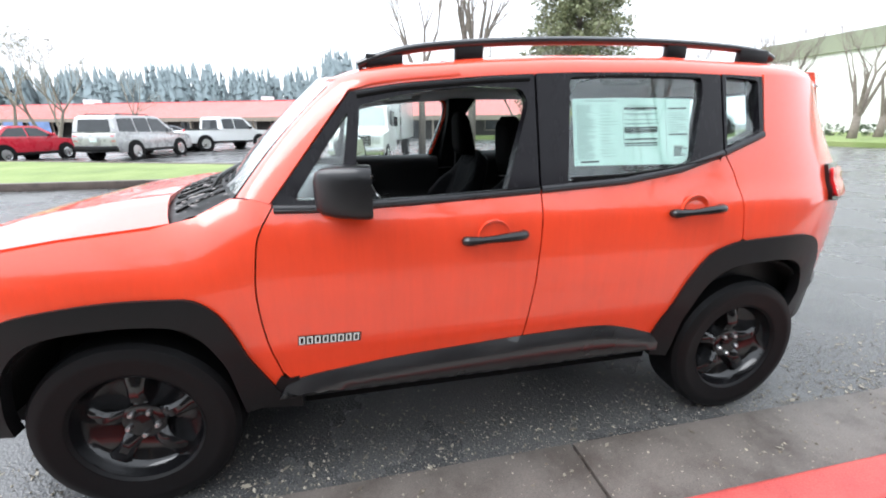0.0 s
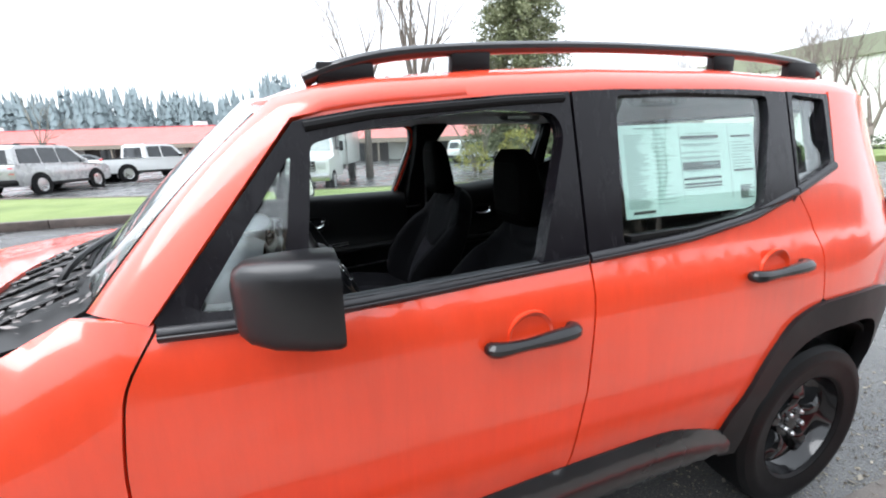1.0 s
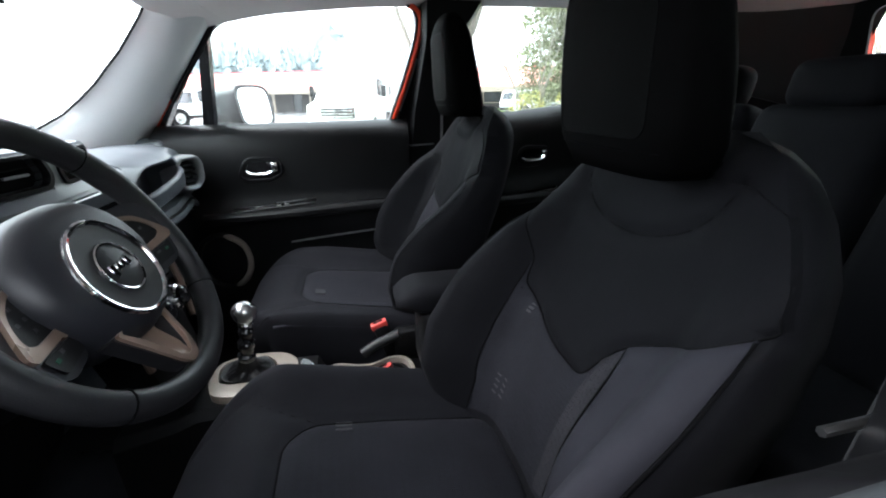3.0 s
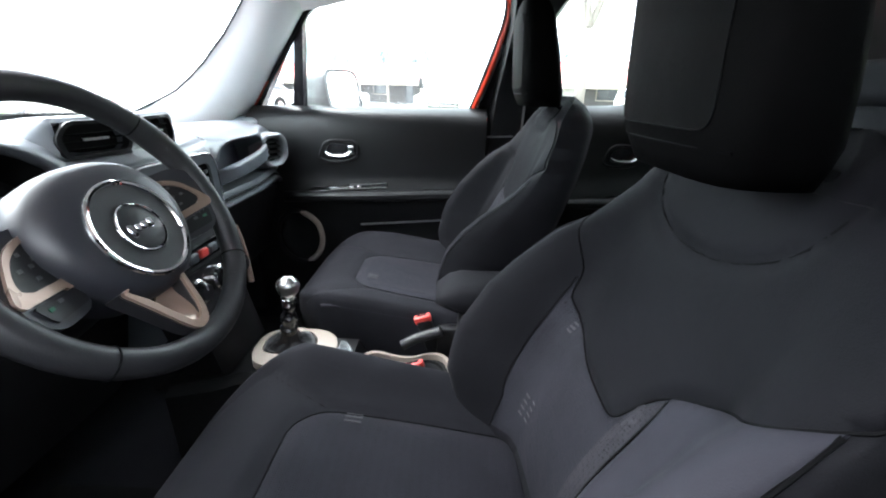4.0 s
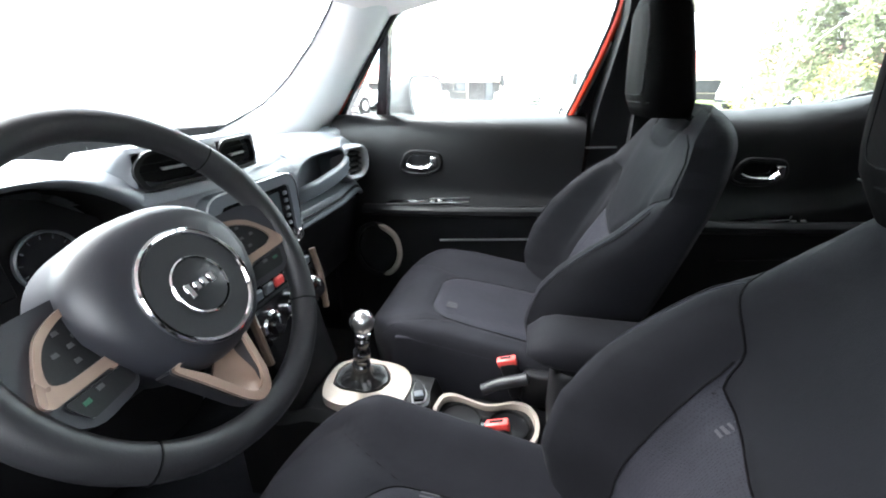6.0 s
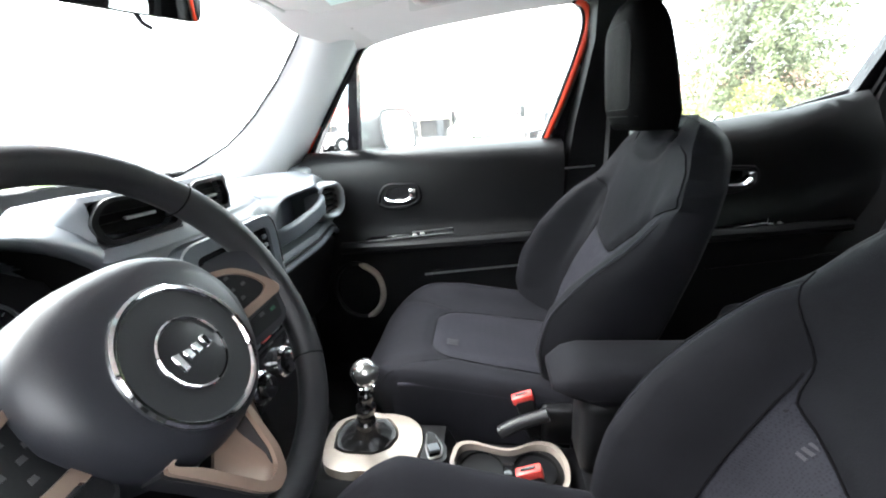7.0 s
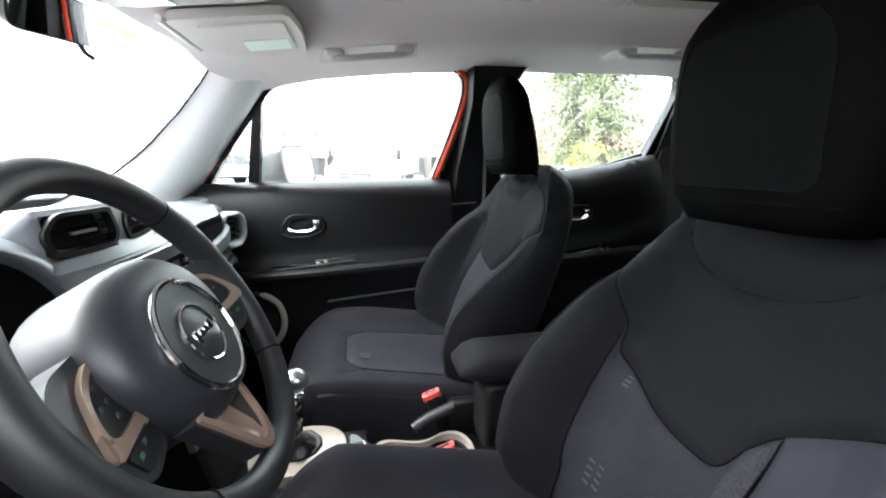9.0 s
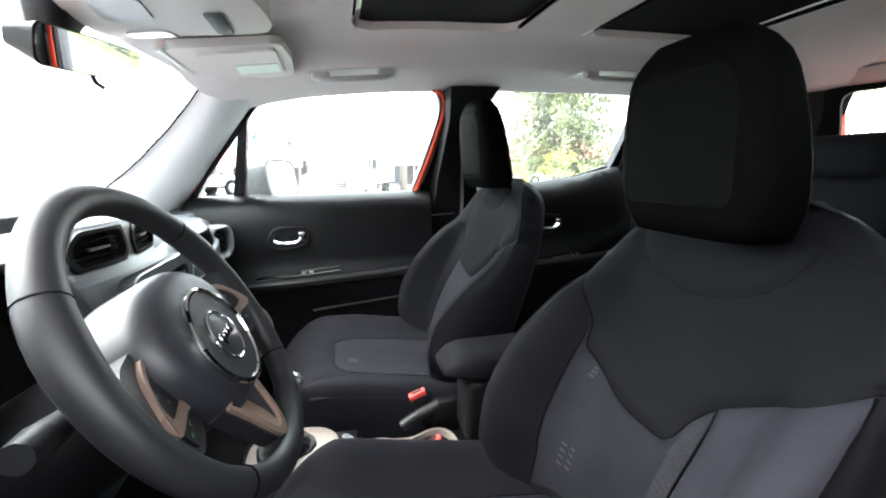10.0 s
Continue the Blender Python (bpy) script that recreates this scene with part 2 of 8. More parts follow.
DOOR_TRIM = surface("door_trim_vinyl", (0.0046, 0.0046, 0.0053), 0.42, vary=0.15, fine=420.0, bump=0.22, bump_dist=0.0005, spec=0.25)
WHEEL_SKIN = surface("steering_leather", (0.011, 0.011, 0.0125), 0.46, vary=0.12, fine=500.0, bump=0.3, bump_dist=0.0005, spec=0.35)
HUB_SKIN = surface("airbag_cover", (0.0125, 0.0130, 0.0165), 0.46, vary=0.1, fine=500.0, bump=0.25, bump_dist=0.0004, spec=0.42)
MARK_GREY = surface("switch_marking", (0.045, 0.045, 0.047), 0.6, bump=0.0)
MARK_GREEN = surface("green_switch_marking", (0.010, 0.075, 0.040), 0.6, bump=0.0)
BOOT_SKIN = surface("gaiter_leather", (0.010, 0.010, 0.011), 0.32, vary=0.2, fine=220.0, bump=0.5, bump_dist=0.002, spec=0.5)
CARPET = cloth("carpet", (0.013, 0.013, 0.0155), 300.0, 0.8)
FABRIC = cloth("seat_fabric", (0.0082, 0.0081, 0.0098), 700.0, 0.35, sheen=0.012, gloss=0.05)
# lit copy of the seat cloth: paler because light falls on the cushion
SEAT_CLOTH_LIT = cloth("seat_fabric_lit", (0.0125, 0.0124, 0.0152), 700.0, 0.35, sheen=0.012, gloss=0.05)
# the headrests' own neutral knit, darkened further to carry missing window shade
HEAD_CLOTH_SHADED = cloth("headrest_cloth_shaded", (0.0028, 0.0027, 0.0028), 700.0, 0.3, gloss=0.012)
HEAD_FACE_SHADED = cloth("headrest_facing_shaded", (0.0036, 0.0036, 0.0037), 700.0, 0.3, gloss=0.02)
FABRIC_MESH = cloth("seat_mesh", (0.0190, 0.0188, 0.0236), 950.0, 0.6, mesh=True, sheen=0.012, gloss=0.06)
FABRIC_OPEN = cloth("open_mesh", (0.032, 0.031, 0.036), 760.0, 1.0, mesh=True)
FABRIC_GREY = cloth("seat_side_fabric", (0.0280, 0.0275, 0.0345), 700.0, 0.3, sheen=0.012, gloss=0.06)
THREAD = cloth("stitching", (0.0030, 0.0030, 0.0034), 900.0, 0.1)
PRINT = surface("seat_print", (0.034, 0.034, 0.038), 0.8, bump=0.1)
HEADLINER = surface("headliner_cloth", (0.79, 0.75, 0.745), 0.92, vary=0.035, big=1.2, fine=700.0, bump=0.25, bump_dist=0.0006, spec=0.1, rough_vary=0.03)
PALE_PLASTIC = surface("pale_grey_plastic", (0.62, 0.60, 0.58), 0.5, vary=0.05, fine=300.0, bump=0.1)
PILLAR_GREY = surface("grey_pillar_trim", (0.60, 0.61, 0.615), 0.5, vary=0.06, fine=300.0, bump=0.15)
REAR_TRIM = surface("dark_pillar_trim", (0.030, 0.030, 0.031), 0.55, vary=0.08, fine=300.0, bump=0.15)
# pale plastic darkened in place of the shadow that sets the handle off
HANDLE_SHADED = surface("shaded_handle_plastic", (0.50, 0.49, 0.485), 0.45, vary=0.05, fine=300.0, bump=0.1)
SHADE_CLOTH = cloth("sunroof_cloth", (0.010, 0.010, 0.010), 500.0, 0.3)
NEEDLE = surface("dull_red_needle", (0.20, 0.018, 0.014), 0.5, vary=0.05, bump=0.0)
RED_CLIP = surface("red_buckle", (0.68, 0.060, 0.050), 0.4, vary=0.05, bump=0.0)
RED_LENS = surface("red_lens", (0.60, 0.010, 0.014), 0.12, vary=0.2, bump=0.0, coat=0.6)
SCREEN = surface("screen_glass", (0.05, 0.06, 0.065), 0.08, vary=0.1, bump=0.0)
PAPER = surface("sticker_paper", (0.78, 0.93, 0.88), 0.6, vary=0.03, big=2.0, bump=0.05)
INK = surface("ink", (0.03, 0.045, 0.045), 0.6, bump=0.0)
INK_PALE = surface("pale_ink", (0.36, 0.46, 0.44), 0.6, bump=0.0)
MIRROR = surface("mirror_silver", (0.86, 0.88, 0.87), 0.015, metal=1.0, vary=0.01, bump=0.0, rough_vary=0.005)
BELT = surface("belt_webbing", (0.020, 0.020, 0.021), 0.75, vary=0.1, fine=400.0, bump=0.5)
GLASS_CLEAR = glass("clear_glass", (0.93, 0.96, 0.95), 0.9, drops=True, bead=0.12)
GLASS_SCREEN = glass("windscreen_glass", (0.90, 0.95, 0.94), 1.2, drops=True, film=0.11)
GLASS_WET = glass("rain_beaded_glass", (0.90, 0.94, 0.93), 0.8, drops=True, film=0.012, bead=0.09)
GLASS_REAR = glass("rear_side_glass", (0.86, 0.91, 0.90), 0.8, drops=True, film=0.004, bead=0.06)
GLASS_DARK = glass("privacy_glass", (0.84, 0.91, 0.89), 1.0)
ASPHALT = asphalt_mat("wet_asphalt")
GUTTER = concrete_mat("gutter_concrete", (0.135, 0.118, 0.105), (0.065, 0.052, 0.044))
CONCRETE = concrete_mat("pavement_concrete", (0.30, 0.28, 0.25), (0.2, 0.18, 0.16))
KERB_DARK = concrete_mat("dark_kerb_concrete", (0.115, 0.088, 0.075), (0.06, 0.045, 0.04))
RED_KERB = concrete_mat("red_kerb_paint", (0.50, 0.075, 0.065), (0.32, 0.05, 0.05))
GRASS = grass_mat("lawn")
BARK = surface("bark", (0.20, 0.17, 0.145), 0.9, vary=0.4, big=6.0, fine=40.0, bump=0.6, bump_dist=0.01)
BARK_PALE = surface("mossy_bark", (0.27, 0.25, 0.20), 0.9, vary=0.4, big=6.0, fine=40.0, bump=0.6, bump_dist=0.01)
NEEDLES = leaf_mat("needles", (0.10, 0.125, 0.055), (0.29, 0.30, 0.165))
YELLOW_LEAF = leaf_mat("yellow_leaf", (0.26, 0.26, 0.05), (0.48, 0.44, 0.12))
HEDGE_LEAF = leaf_mat("hedge_leaf", (0.020, 0.045, 0.018), (0.06, 0.09, 0.035))
FAR_TREES_HAZED = leaf_mat("far_conifers_hazed", (0.270, 0.335, 0.350), (0.315, 0.385, 0.400))
# the haze of distance is in the colour, and one fixed normal evens the light
_n = FAR_TREES_HAZED.node_tree
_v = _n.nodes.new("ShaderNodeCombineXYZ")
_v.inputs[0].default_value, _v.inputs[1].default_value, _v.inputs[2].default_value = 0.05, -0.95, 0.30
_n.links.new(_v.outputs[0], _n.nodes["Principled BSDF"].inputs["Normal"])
COWL_LITTER = leaf_mat("cowl_leaves", (0.05, 0.045, 0.045), (0.28, 0.25, 0.24))
DARK_GROUND = surface("dark_unseen_ground", (0.045, 0.034, 0.026), 0.9, vary=0.45, big=2.0, fine=35.0, bump=0.8, bump_dist=0.02, spec=0.2)
GRIT = leaf_mat("grit", (0.07, 0.055, 0.04), (0.42, 0.38, 0.30))
ROOF_RED = surface("red_metal_roof", (0.62, 0.19, 0.17), 0.4, vary=0.08, big=0.3, bump=0.0)
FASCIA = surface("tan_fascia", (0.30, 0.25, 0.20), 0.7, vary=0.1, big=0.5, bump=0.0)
# darkened to cut the light bounced onto the car's driver side
WALL_DARKENED = surface("darkened_brown_wall", (0.060, 0.054, 0.050), 0.8, vary=0.15, big=0.4, bump=0.1)
WALL_SAGE = surface("sage_wall", (0.66, 0.67, 0.63), 0.8, vary=0.06, big=0.2, bump=0.05)
ROOF_SAGE = surface("sage_roof_edge", (0.22, 0.24, 0.17), 0.7, vary=0.08, big=0.3, bump=0.0)
# truck glass: the sky's reflection is put into its base colour
WINDOW_SKY_TINTED = surface("sky_tinted_window", (0.30, 0.33, 0.33), 0.08, vary=0.15, big=0.8, bump=0.0)
WINDOW_DARK = surface("dark_window", (0.030, 0.034, 0.038), 0.10, vary=0.3, bump=0.0)
PAINT_SILVER = surface("silver_paint", (0.46, 0.46, 0.46), 0.28, metal=0.3, vary=0.04, bump=0.0, coat=0.6)
PAINT_RED = surface("red_paint", (0.62, 0.020, 0.045), 0.3, vary=0.05, bump=0.0, coat=0.7)
PAINT_GREY = surface("grey_paint", (0.17, 0.18, 0.19), 0.3, metal=0.3, vary=0.05, bump=0.0, coat=0.6)
PAINT_WHITE = surface("white_paint", (0.75, 0.76, 0.75), 0.35, vary=0.03, bump=0.0, coat=0.4)
LAMP_CLEAR = surface("clear_lamp", (0.55, 0.56, 0.57), 0.12, vary=0.1, bump=0.0, coat=0.5)
POSTER_BLUE = surface("blue_poster", (0.16, 0.24, 0.45), 0.5, vary=0.5, big=1.2, bump=0.0)


# ---------------------------------------------------------------- shape helpers
def finish(name, bm, mat, smooth=True, angle=38.0):
    me = bpy.data.meshes.new(name)
    lim = radians(angle)
    for f in bm.faces:
        f.smooth = smooth
    if smooth:
        for e in bm.edges:
            if len(e.link_faces) == 2 and e.calc_face_angle(0.0) > lim:
                e.smooth = False
    bm.to_mesh(me)
    bm.free()
    me.materials.append(mat)
    return me


def part(name, bm, mat, parent=None, label="", smooth=True, angle=38.0):
    """One mesh object out of a bmesh, under a thing or a part of it."""
    ob = new(name, finish(name, bm, mat, smooth, angle))
    if parent:
        ob.parent = parent
    if label:
        ob["label"] = label
    return ob


def inside(p, poly):
    x, y = p
    hit, n = False, len(poly)
    for i in range(n):
        (x1, y1), (x2, y2) = poly[i], poly[i - 1]
        if (y1 > y) != (y2 > y) and x < (x2 - x1) * (y - y1) / (y2 - y1) + x1:
            hit = not hit
    return hit


def resample(poly, step):
    out = []
    for i, a in enumerate(poly):
        b = poly[(i + 1) % len(poly)]
        n = max(1, int(math.dist(a, b) / step + 0.5))
        out += [(a[0] + (b[0] - a[0]) * k / n, a[1] + (b[1] - a[1]) * k / n) for k in range(n)]
    return out


def rounded(poly, r, n=4):
    """A polygon with its corners rounded off."""
    out = []
    for i, p in enumerate(poly):
        p, a, b = Vector(p), Vector(poly[i - 1]), Vector(poly[(i + 1) % len(poly)])
        ra = min(r, (a - p).length * 0.45, (b - p).length * 0.45)
        s, e = p + (a - p).normalized() * ra, p + (b - p).normalized() * ra
        for k in range(n + 1):
            t = k / n
            q = s * (1 - t) ** 2 + p * 2 * t * (1 - t) + e * t * t
            out.append((q.x, q.y))
    return out


def curve2(points, n=6):
    """A smooth open line through 2D points."""
    pts = [Vector(p) for p in points]
    pts = [2 * pts[0] - pts[1]] + pts + [2 * pts[-1] - pts[-2]]
    out = []
    for i in range(1, len(pts) - 2):
        p0, p1, p2, p3 = pts[i - 1:i + 3]
        for k in range(n):
            t = k / n
            q = 0.5 * (2 * p1 + (p2 - p0) * t + (2 * p0 - 5 * p1 + 4 * p2 - p3) * t * t + (3 * p1 - p0 - 3 * p2 + p3) * t ** 3)
            out.append(tuple(q))
    out.append(tuple(pts[-2]))
    return out


def sheet(outer, fn, thick, holes=(), step=0.06, edge=None):
    """A plate cut to an outline with holes, laid on the surface fn(u, v, depth) and given a thickness."""
    edge = edge or step
    loops = [resample(list(outer), edge)] + [resample(list(h), edge) for h in holes]
    pts, edges = [], []
    for lp in loops:
        k = len(pts)
        pts += lp
        edges += [(k + i, k + (i + 1) % len(lp)) for i in range(len(lp))]
    us, vs = [p[0] for p in loops[0]], [p[1] for p in loops[0]]
    nu, nv = int((max(us) - min(us)) / step) + 1, int((max(vs) - min(vs)) / step) + 1
    bound = np.array(pts)
    for i in range(1, nu):
        for j in range(1, nv):
            p = (min(us) + i * (max(us) - min(us)) / nu, min(vs) + (j + (i % 2) * 0.3) * (max(vs) - min(vs)) / nv)
            if inside(p, loops[0]) and not any(inside(p, h) for h in loops[1:]):
                if np.min(np.hypot(bound[:, 0] - p[0], bound[:, 1] - p[1])) > step * 0.4:
                    pts.append(p)
    vv, _, ff, _, _, _ = geometry.delaunay_2d_cdt([Vector(p) for p in pts], edges, [], 0, 1e-6)
    tris = []
    for f in ff:
        c = sum((vv[i] for i in f), Vector((0, 0))) / 3
        if inside(c, loops[0]) and not any(inside(c, h) for h in loops[1:]):
            tris.append(f)
    bm = bmesh.new()
    front = [bm.verts.new(fn(p[0], p[1], 0.0)) for p in vv]
    rear = [bm.verts.new(fn(p[0], p[1], thick)) for p in vv]
    count = {}
    for f in tris:
        bm.faces.new([front[i] for i in f])
        bm.faces.new([rear[i] for i in reversed(f)])
        for a, b in ((f[0], f[1]), (f[1], f[2]), (f[2], f[0])):
            count[(a, b)] = 1
    for a, b in count:
        if (b, a) not in count:
            bm.faces.new([front[b], front[a], rear[a], rear[b]])
    loose = [v for v in bm.verts if not v.link_faces]
    bmesh.ops.delete(bm, geom=loose, context="VERTS")
    bmesh.ops.recalc_face_normals(bm, faces=bm.faces)
    return bm


def loft(rings, cap=True, closed=True, bm=None):
    """A skin over rings of points."""
    own = bm is None
    bm = bm or bmesh.new()
    vs = [[bm.verts.new(p) for p in r] for r in rings]
    n = len(rings[0])
    made = []
    for a, b in zip(vs, vs[1:]):
        for i in range(n if closed else n - 1):
            j = (i + 1) % n
            made.append(bm.faces.new((a[i], a[j], b[j], b[i])))
    if cap and closed:
        made.append(bm.faces.new(list(reversed(vs[0]))))
        made.append(bm.faces.new(vs[-1]))
    if own:
        bmesh.ops.recalc_face_normals(bm, faces=bm.faces)
    return bm


def tube(path, r, n=8, bm=None, cap=True, up=None, flat=1.0):
    """A round (or flattened) bar along a line; r may be a list."""
    path = [Vector(p) for p in path]
    rs = r if isinstance(r, (list, tuple)) else [r] * len(path)
    rings = []
    ref = Vector(up) if up else None
    for i, p in enumerate(path):
        d = (path[min(i + 1, len(path) - 1)] - path[max(i - 1, 0)]).normalized()
        if ref is None:
            ref = Vector((0, 0, 1)) if abs(d.z) < 0.9 else Vector((1, 0, 0))
        a = (ref - d * ref.dot(d)).normalized()
        b = d.cross(a)
        if not up:
            ref = a
        rings.append([p + (a * math.cos(t) * flat + b * math.sin(t)) * rs[i] for t in (2 * math.pi * k / n for k in range(n))])
    return loft(rings, cap, True, bm)


def smooth3(points, n=6):
    pts = [Vector(p) for p in points]
    pts = [2 * pts[0] - pts[1]] + pts + [2 * pts[-1] - pts[-2]]
    out = []
    for i in range(1, len(pts) - 2):
        p0, p1, p2, p3 = pts[i - 1:i + 3]
        for k in range(n):
            t = k / n
            out.append(0.5 * (2 * p1 + (p2 - p0) * t + (2 * p0 - 5 * p1 + 4 * p2 - p3) * t * t + (3 * p1 - p0 - 3 * p2 + p3) * t ** 3))
    out.append(pts[-2])
    return out


def rbox(sx, sy, sz, r=0.01, seg=2, m=None):
    """A box with rounded edges, centred, moved by m."""
    bm = bmesh.new()
    bmesh.ops.create_cube(bm, size=1.0)
    bmesh.ops.scale(bm, vec=(sx, sy, sz), verts=bm.verts)
    r = min(r, 0.49 * min(sx, sy, sz))
    if r > 0:
        bmesh.ops.bevel(bm, geom=bm.edges[:], offset=r, segments=seg, affect="EDGES", profile=0.5)
    if m is not None:
        bmesh.ops.transform(bm, matrix=m, verts=bm.verts)
    return bm


def lathe(profile, n=32, m=None, bm=None):
    """Turns (radius, height) pairs about the z axis."""
    own = bm is None
    bm = bm or bmesh.new()
    rings = [[Vector((r * math.cos(a), r * math.sin(a), h)) for a in (2 * math.pi * k / n for k in range(n))] for r, h in profile]
    if m is not None:
        rings = [[m @ p for p in r] for r in rings]
    loft(rings, False, True, bm)
    if own:
        bmesh.ops.remove_doubles(bm, verts=bm.verts, dist=1e-5)
        bmesh.ops.recalc_face_normals(bm, faces=bm.faces)
    return bm


def add_box(bm, x0, x1, y0, y1, z0, z1):
    v = [bm.verts.new((x, y, z)) for x in (x0, x1) for y in (y0, y1) for z in (z0, z1)]
    for f in ((0, 1, 3, 2), (4, 6, 7, 5), (0, 4, 5, 1), (2, 3, 7, 6), (0, 2, 6, 4), (1, 5, 7, 3)):
        bm.faces.new([v[i] for i in f])
    return bm


def box(x0, x1, y0, y1, z0, z1):
    bm = add_box(bmesh.new(), x0, x1, y0, y1, z0, z1)
    bmesh.ops.recalc_face_normals(bm, faces=bm.faces)
    return bm


def lerp_table(table, x):
    if x <= table[0][0]:
        return table[0][1]
    for (a, va), (b, vb) in zip(table, table[1:]):
        if x <= b:
            return va + (vb - va) * (x - a) / (b - a)
    return table[-1][1]


def empty(name, label, category, m=None, group="", kind=""):
    ob = new(name)
    ob.empty_display_size = 0.2
    if m is not None:
        ob.matrix_world = m
    return tagged(ob, label, category, group, kind)

# ---------------------------------------------------------------- ground and pavement
def slab(name, outline, z0, z1, mat, label, category, kind="structure"):
    bm = bmesh.new()
    lo = [bm.verts.new((x, y, z0)) for x, y in outline]
    hi = [bm.verts.new((x, y, z1)) for x, y in outline]
    bm.faces.new(hi)
    bm.faces.new(list(reversed(lo)))
    for i in range(len(lo)):
        j = (i + 1) % len(lo)
        bm.faces.new((lo[i], lo[j], hi[j], hi[i]))
    bmesh.ops.recalc_face_normals(bm, faces=bm.faces)
    return tagged(part(name, bm, mat, smooth=False), label, category, kind=kind)


def ground_sheet():
    bm = bmesh.new()
    xs = [-2500, -300, -60, -20, -8, -4, -2, 0, 2, 4, 8, 20, 60, 300, 2500]
    grid = [[bm.verts.new((x, y, 0.0)) for y in xs] for x in xs]
    for i in range(len(xs) - 1):
        for j in range(len(xs) - 1):
            bm.faces.new((grid[i][j], grid[i + 1][j], grid[i + 1][j + 1], grid[i][j + 1]))
    return tagged(part("ground", bm, ASPHALT, smooth=False), "wet dark grey asphalt of the street and car park", "road", kind="structure")


ground_sheet()
JOINTS = [-26.0, -20.0, -14.0, -8.6, -5.6, -2.6, 0.40, 3.4, 6.4, 9.4, 15.4, 21.4, 30.0]
gutter = tagged(new("gutter"), "stained concrete gutter pan along the kerb", "gutter", kind="structure")
for a, b in zip(JOINTS, JOINTS[1:]):
    m = pose((a + b) / 2, -1.16, 0.002)
    part("gutter_slab", rbox(b - a - 0.012, 0.42, 0.05, 0.006, 2, m), GUTTER, gutter, smooth=True)
kerb = tagged(new("kerb"), "kerb with worn red no-parking paint", "kerb", kind="structure")
for a, b in zip(JOINTS, JOINTS[1:]):
    part("kerb_stone", rbox(b - a - 0.01, 0.16, 0.26, 0.02, 3, pose((a + b) / 2, -1.452, 0.01)), RED_KERB, kerb)
pavement = tagged(new("pavement"), "pale concrete pavement beside the kerb", "pavement", kind="structure")
for a, b in zip(JOINTS, JOINTS[1:]):
    part("paving_slab", rbox(b - a - 0.01, 2.2, 0.2, 0.008, 1, pose((a + b) / 2, -2.642, 0.04)), CONCRETE, pavement)
# unseen; added dark so that little light bounces into the driver's window
slab("unseen_dark_ground", [(-60, -60), (60, -60), (60, -3.76), (-60, -3.76)], -0.05, 0.15, DARK_GROUND, "unseen dark ground added behind the pavement to cut bounced light", "planting bed")
ISLAND = [(-40, 8.8), (-2, 8.6), (2.4, 8.4), (3.4, 6.4), (5.4, 5.9), (6.3, 6.6), (7.0, 8.7), (13.5, 9.0), (16.0, 9.9), (14.6, 11.2), (8.0, 11.6), (2.0, 11.9), (-4, 12.6), (-12, 15.8), (-40, 22)]
slab("grass_island", ISLAND, -0.05, 0.15, GRASS, "bright green grass strip between street and car park", "lawn")
island_kerb = tagged(new("kerb"), "low concrete kerb round the grass strip", "kerb", kind="structure")
for i, (a, b) in enumerate(zip(ISLAND, ISLAND[1:])):
    d = Vector(b) - Vector(a)
    n = max(1, int(d.length / 3.0))
    for k in range(n):
        c = Vector(a) + d * (k + 0.5) / n
        part("kerb_stone", rbox(d.length / n - 0.01, 0.16, 0.24, 0.02, 2, pose(c.x, c.y, 0.055, 0, 0, math.degrees(math.atan2(d.y, d.x)))), KERB_DARK, island_kerb)
slab("lawn_far", [(30, 12), (90, -20), (120, 60), (20, 70), (10, 38), (16, 34), (27, 31)], -0.05, 0.3, GRASS, "lawn in front of the large sage building", "lawn")


# ---------------------------------------------------------------- the orange car: body surface
def base_width(z):
    return lerp_table([(0.20, 0.80), (0.36, 0.862), (0.45, 0.880), (0.56, 0.890), (0.62, 0.903), (0.80, 0.912), (0.95, 0.906), (1.05, 0.896), (1.09, 0.886), (1.115, 0.872), (1.13, 0.861), (1.16, 0.855), (1.60, 0.737), (1.70, 0.700)], z)


def body_y(x, z):
    """Half width of the body at x along the car and height z."""
    w = base_width(z)
    if x > 1.25:
        w -= lerp_table([(0.60, 0.60), (1.0, 0.50), (1.17, 0.50), (1.42, 0.75), (1.58, 0.87), (1.7, 0.9)], z) * (x - 1.25) ** 2.4
    if x < -1.45:
        w -= 0.34 * (-1.45 - x) ** 2.0
    if x < -0.80 and z > 0.86:
        k = min(1.0, (-0.80 - x) / 0.25)
        w -= k * 1.5 * (z - 0.86) ** 2.0
    return w


def side_fn(s, out=0.0):
    return lambda u, v, d: Vector((u, s * (body_y(u, v) + out - d), v))


def belt(x):
    return lerp_table([(-0.80, 1.118), (-0.60, 1.112), (-0.23, 1.124), (0.21, 1.145), (0.57, 1.166), (0.83, 1.203), (1.05, 1.265), (1.25, 1.338)], x)


def wtop(x):
    return lerp_table([(-0.75, 1.395), (-0.60, 1.450), (-0.46, 1.502), (-0.30, 1.530), (0.03, 1.561), (0.35, 1.580), (0.84, 1.590), (1.25, 1.580), (1.60, 1.575), (1.95, 1.565)], x)


def belt_line(a, b, n=10, dz=0.0):
    return [(a + (b - a) * k / n, belt(a + (b - a) * k / n) + dz) for k in range(n + 1)]


def top_line(a, b, n=10, dz=0.0):
    return [(a + (b - a) * k / n, wtop(a + (b - a) * k / n) + dz) for k in range(n + 1)]


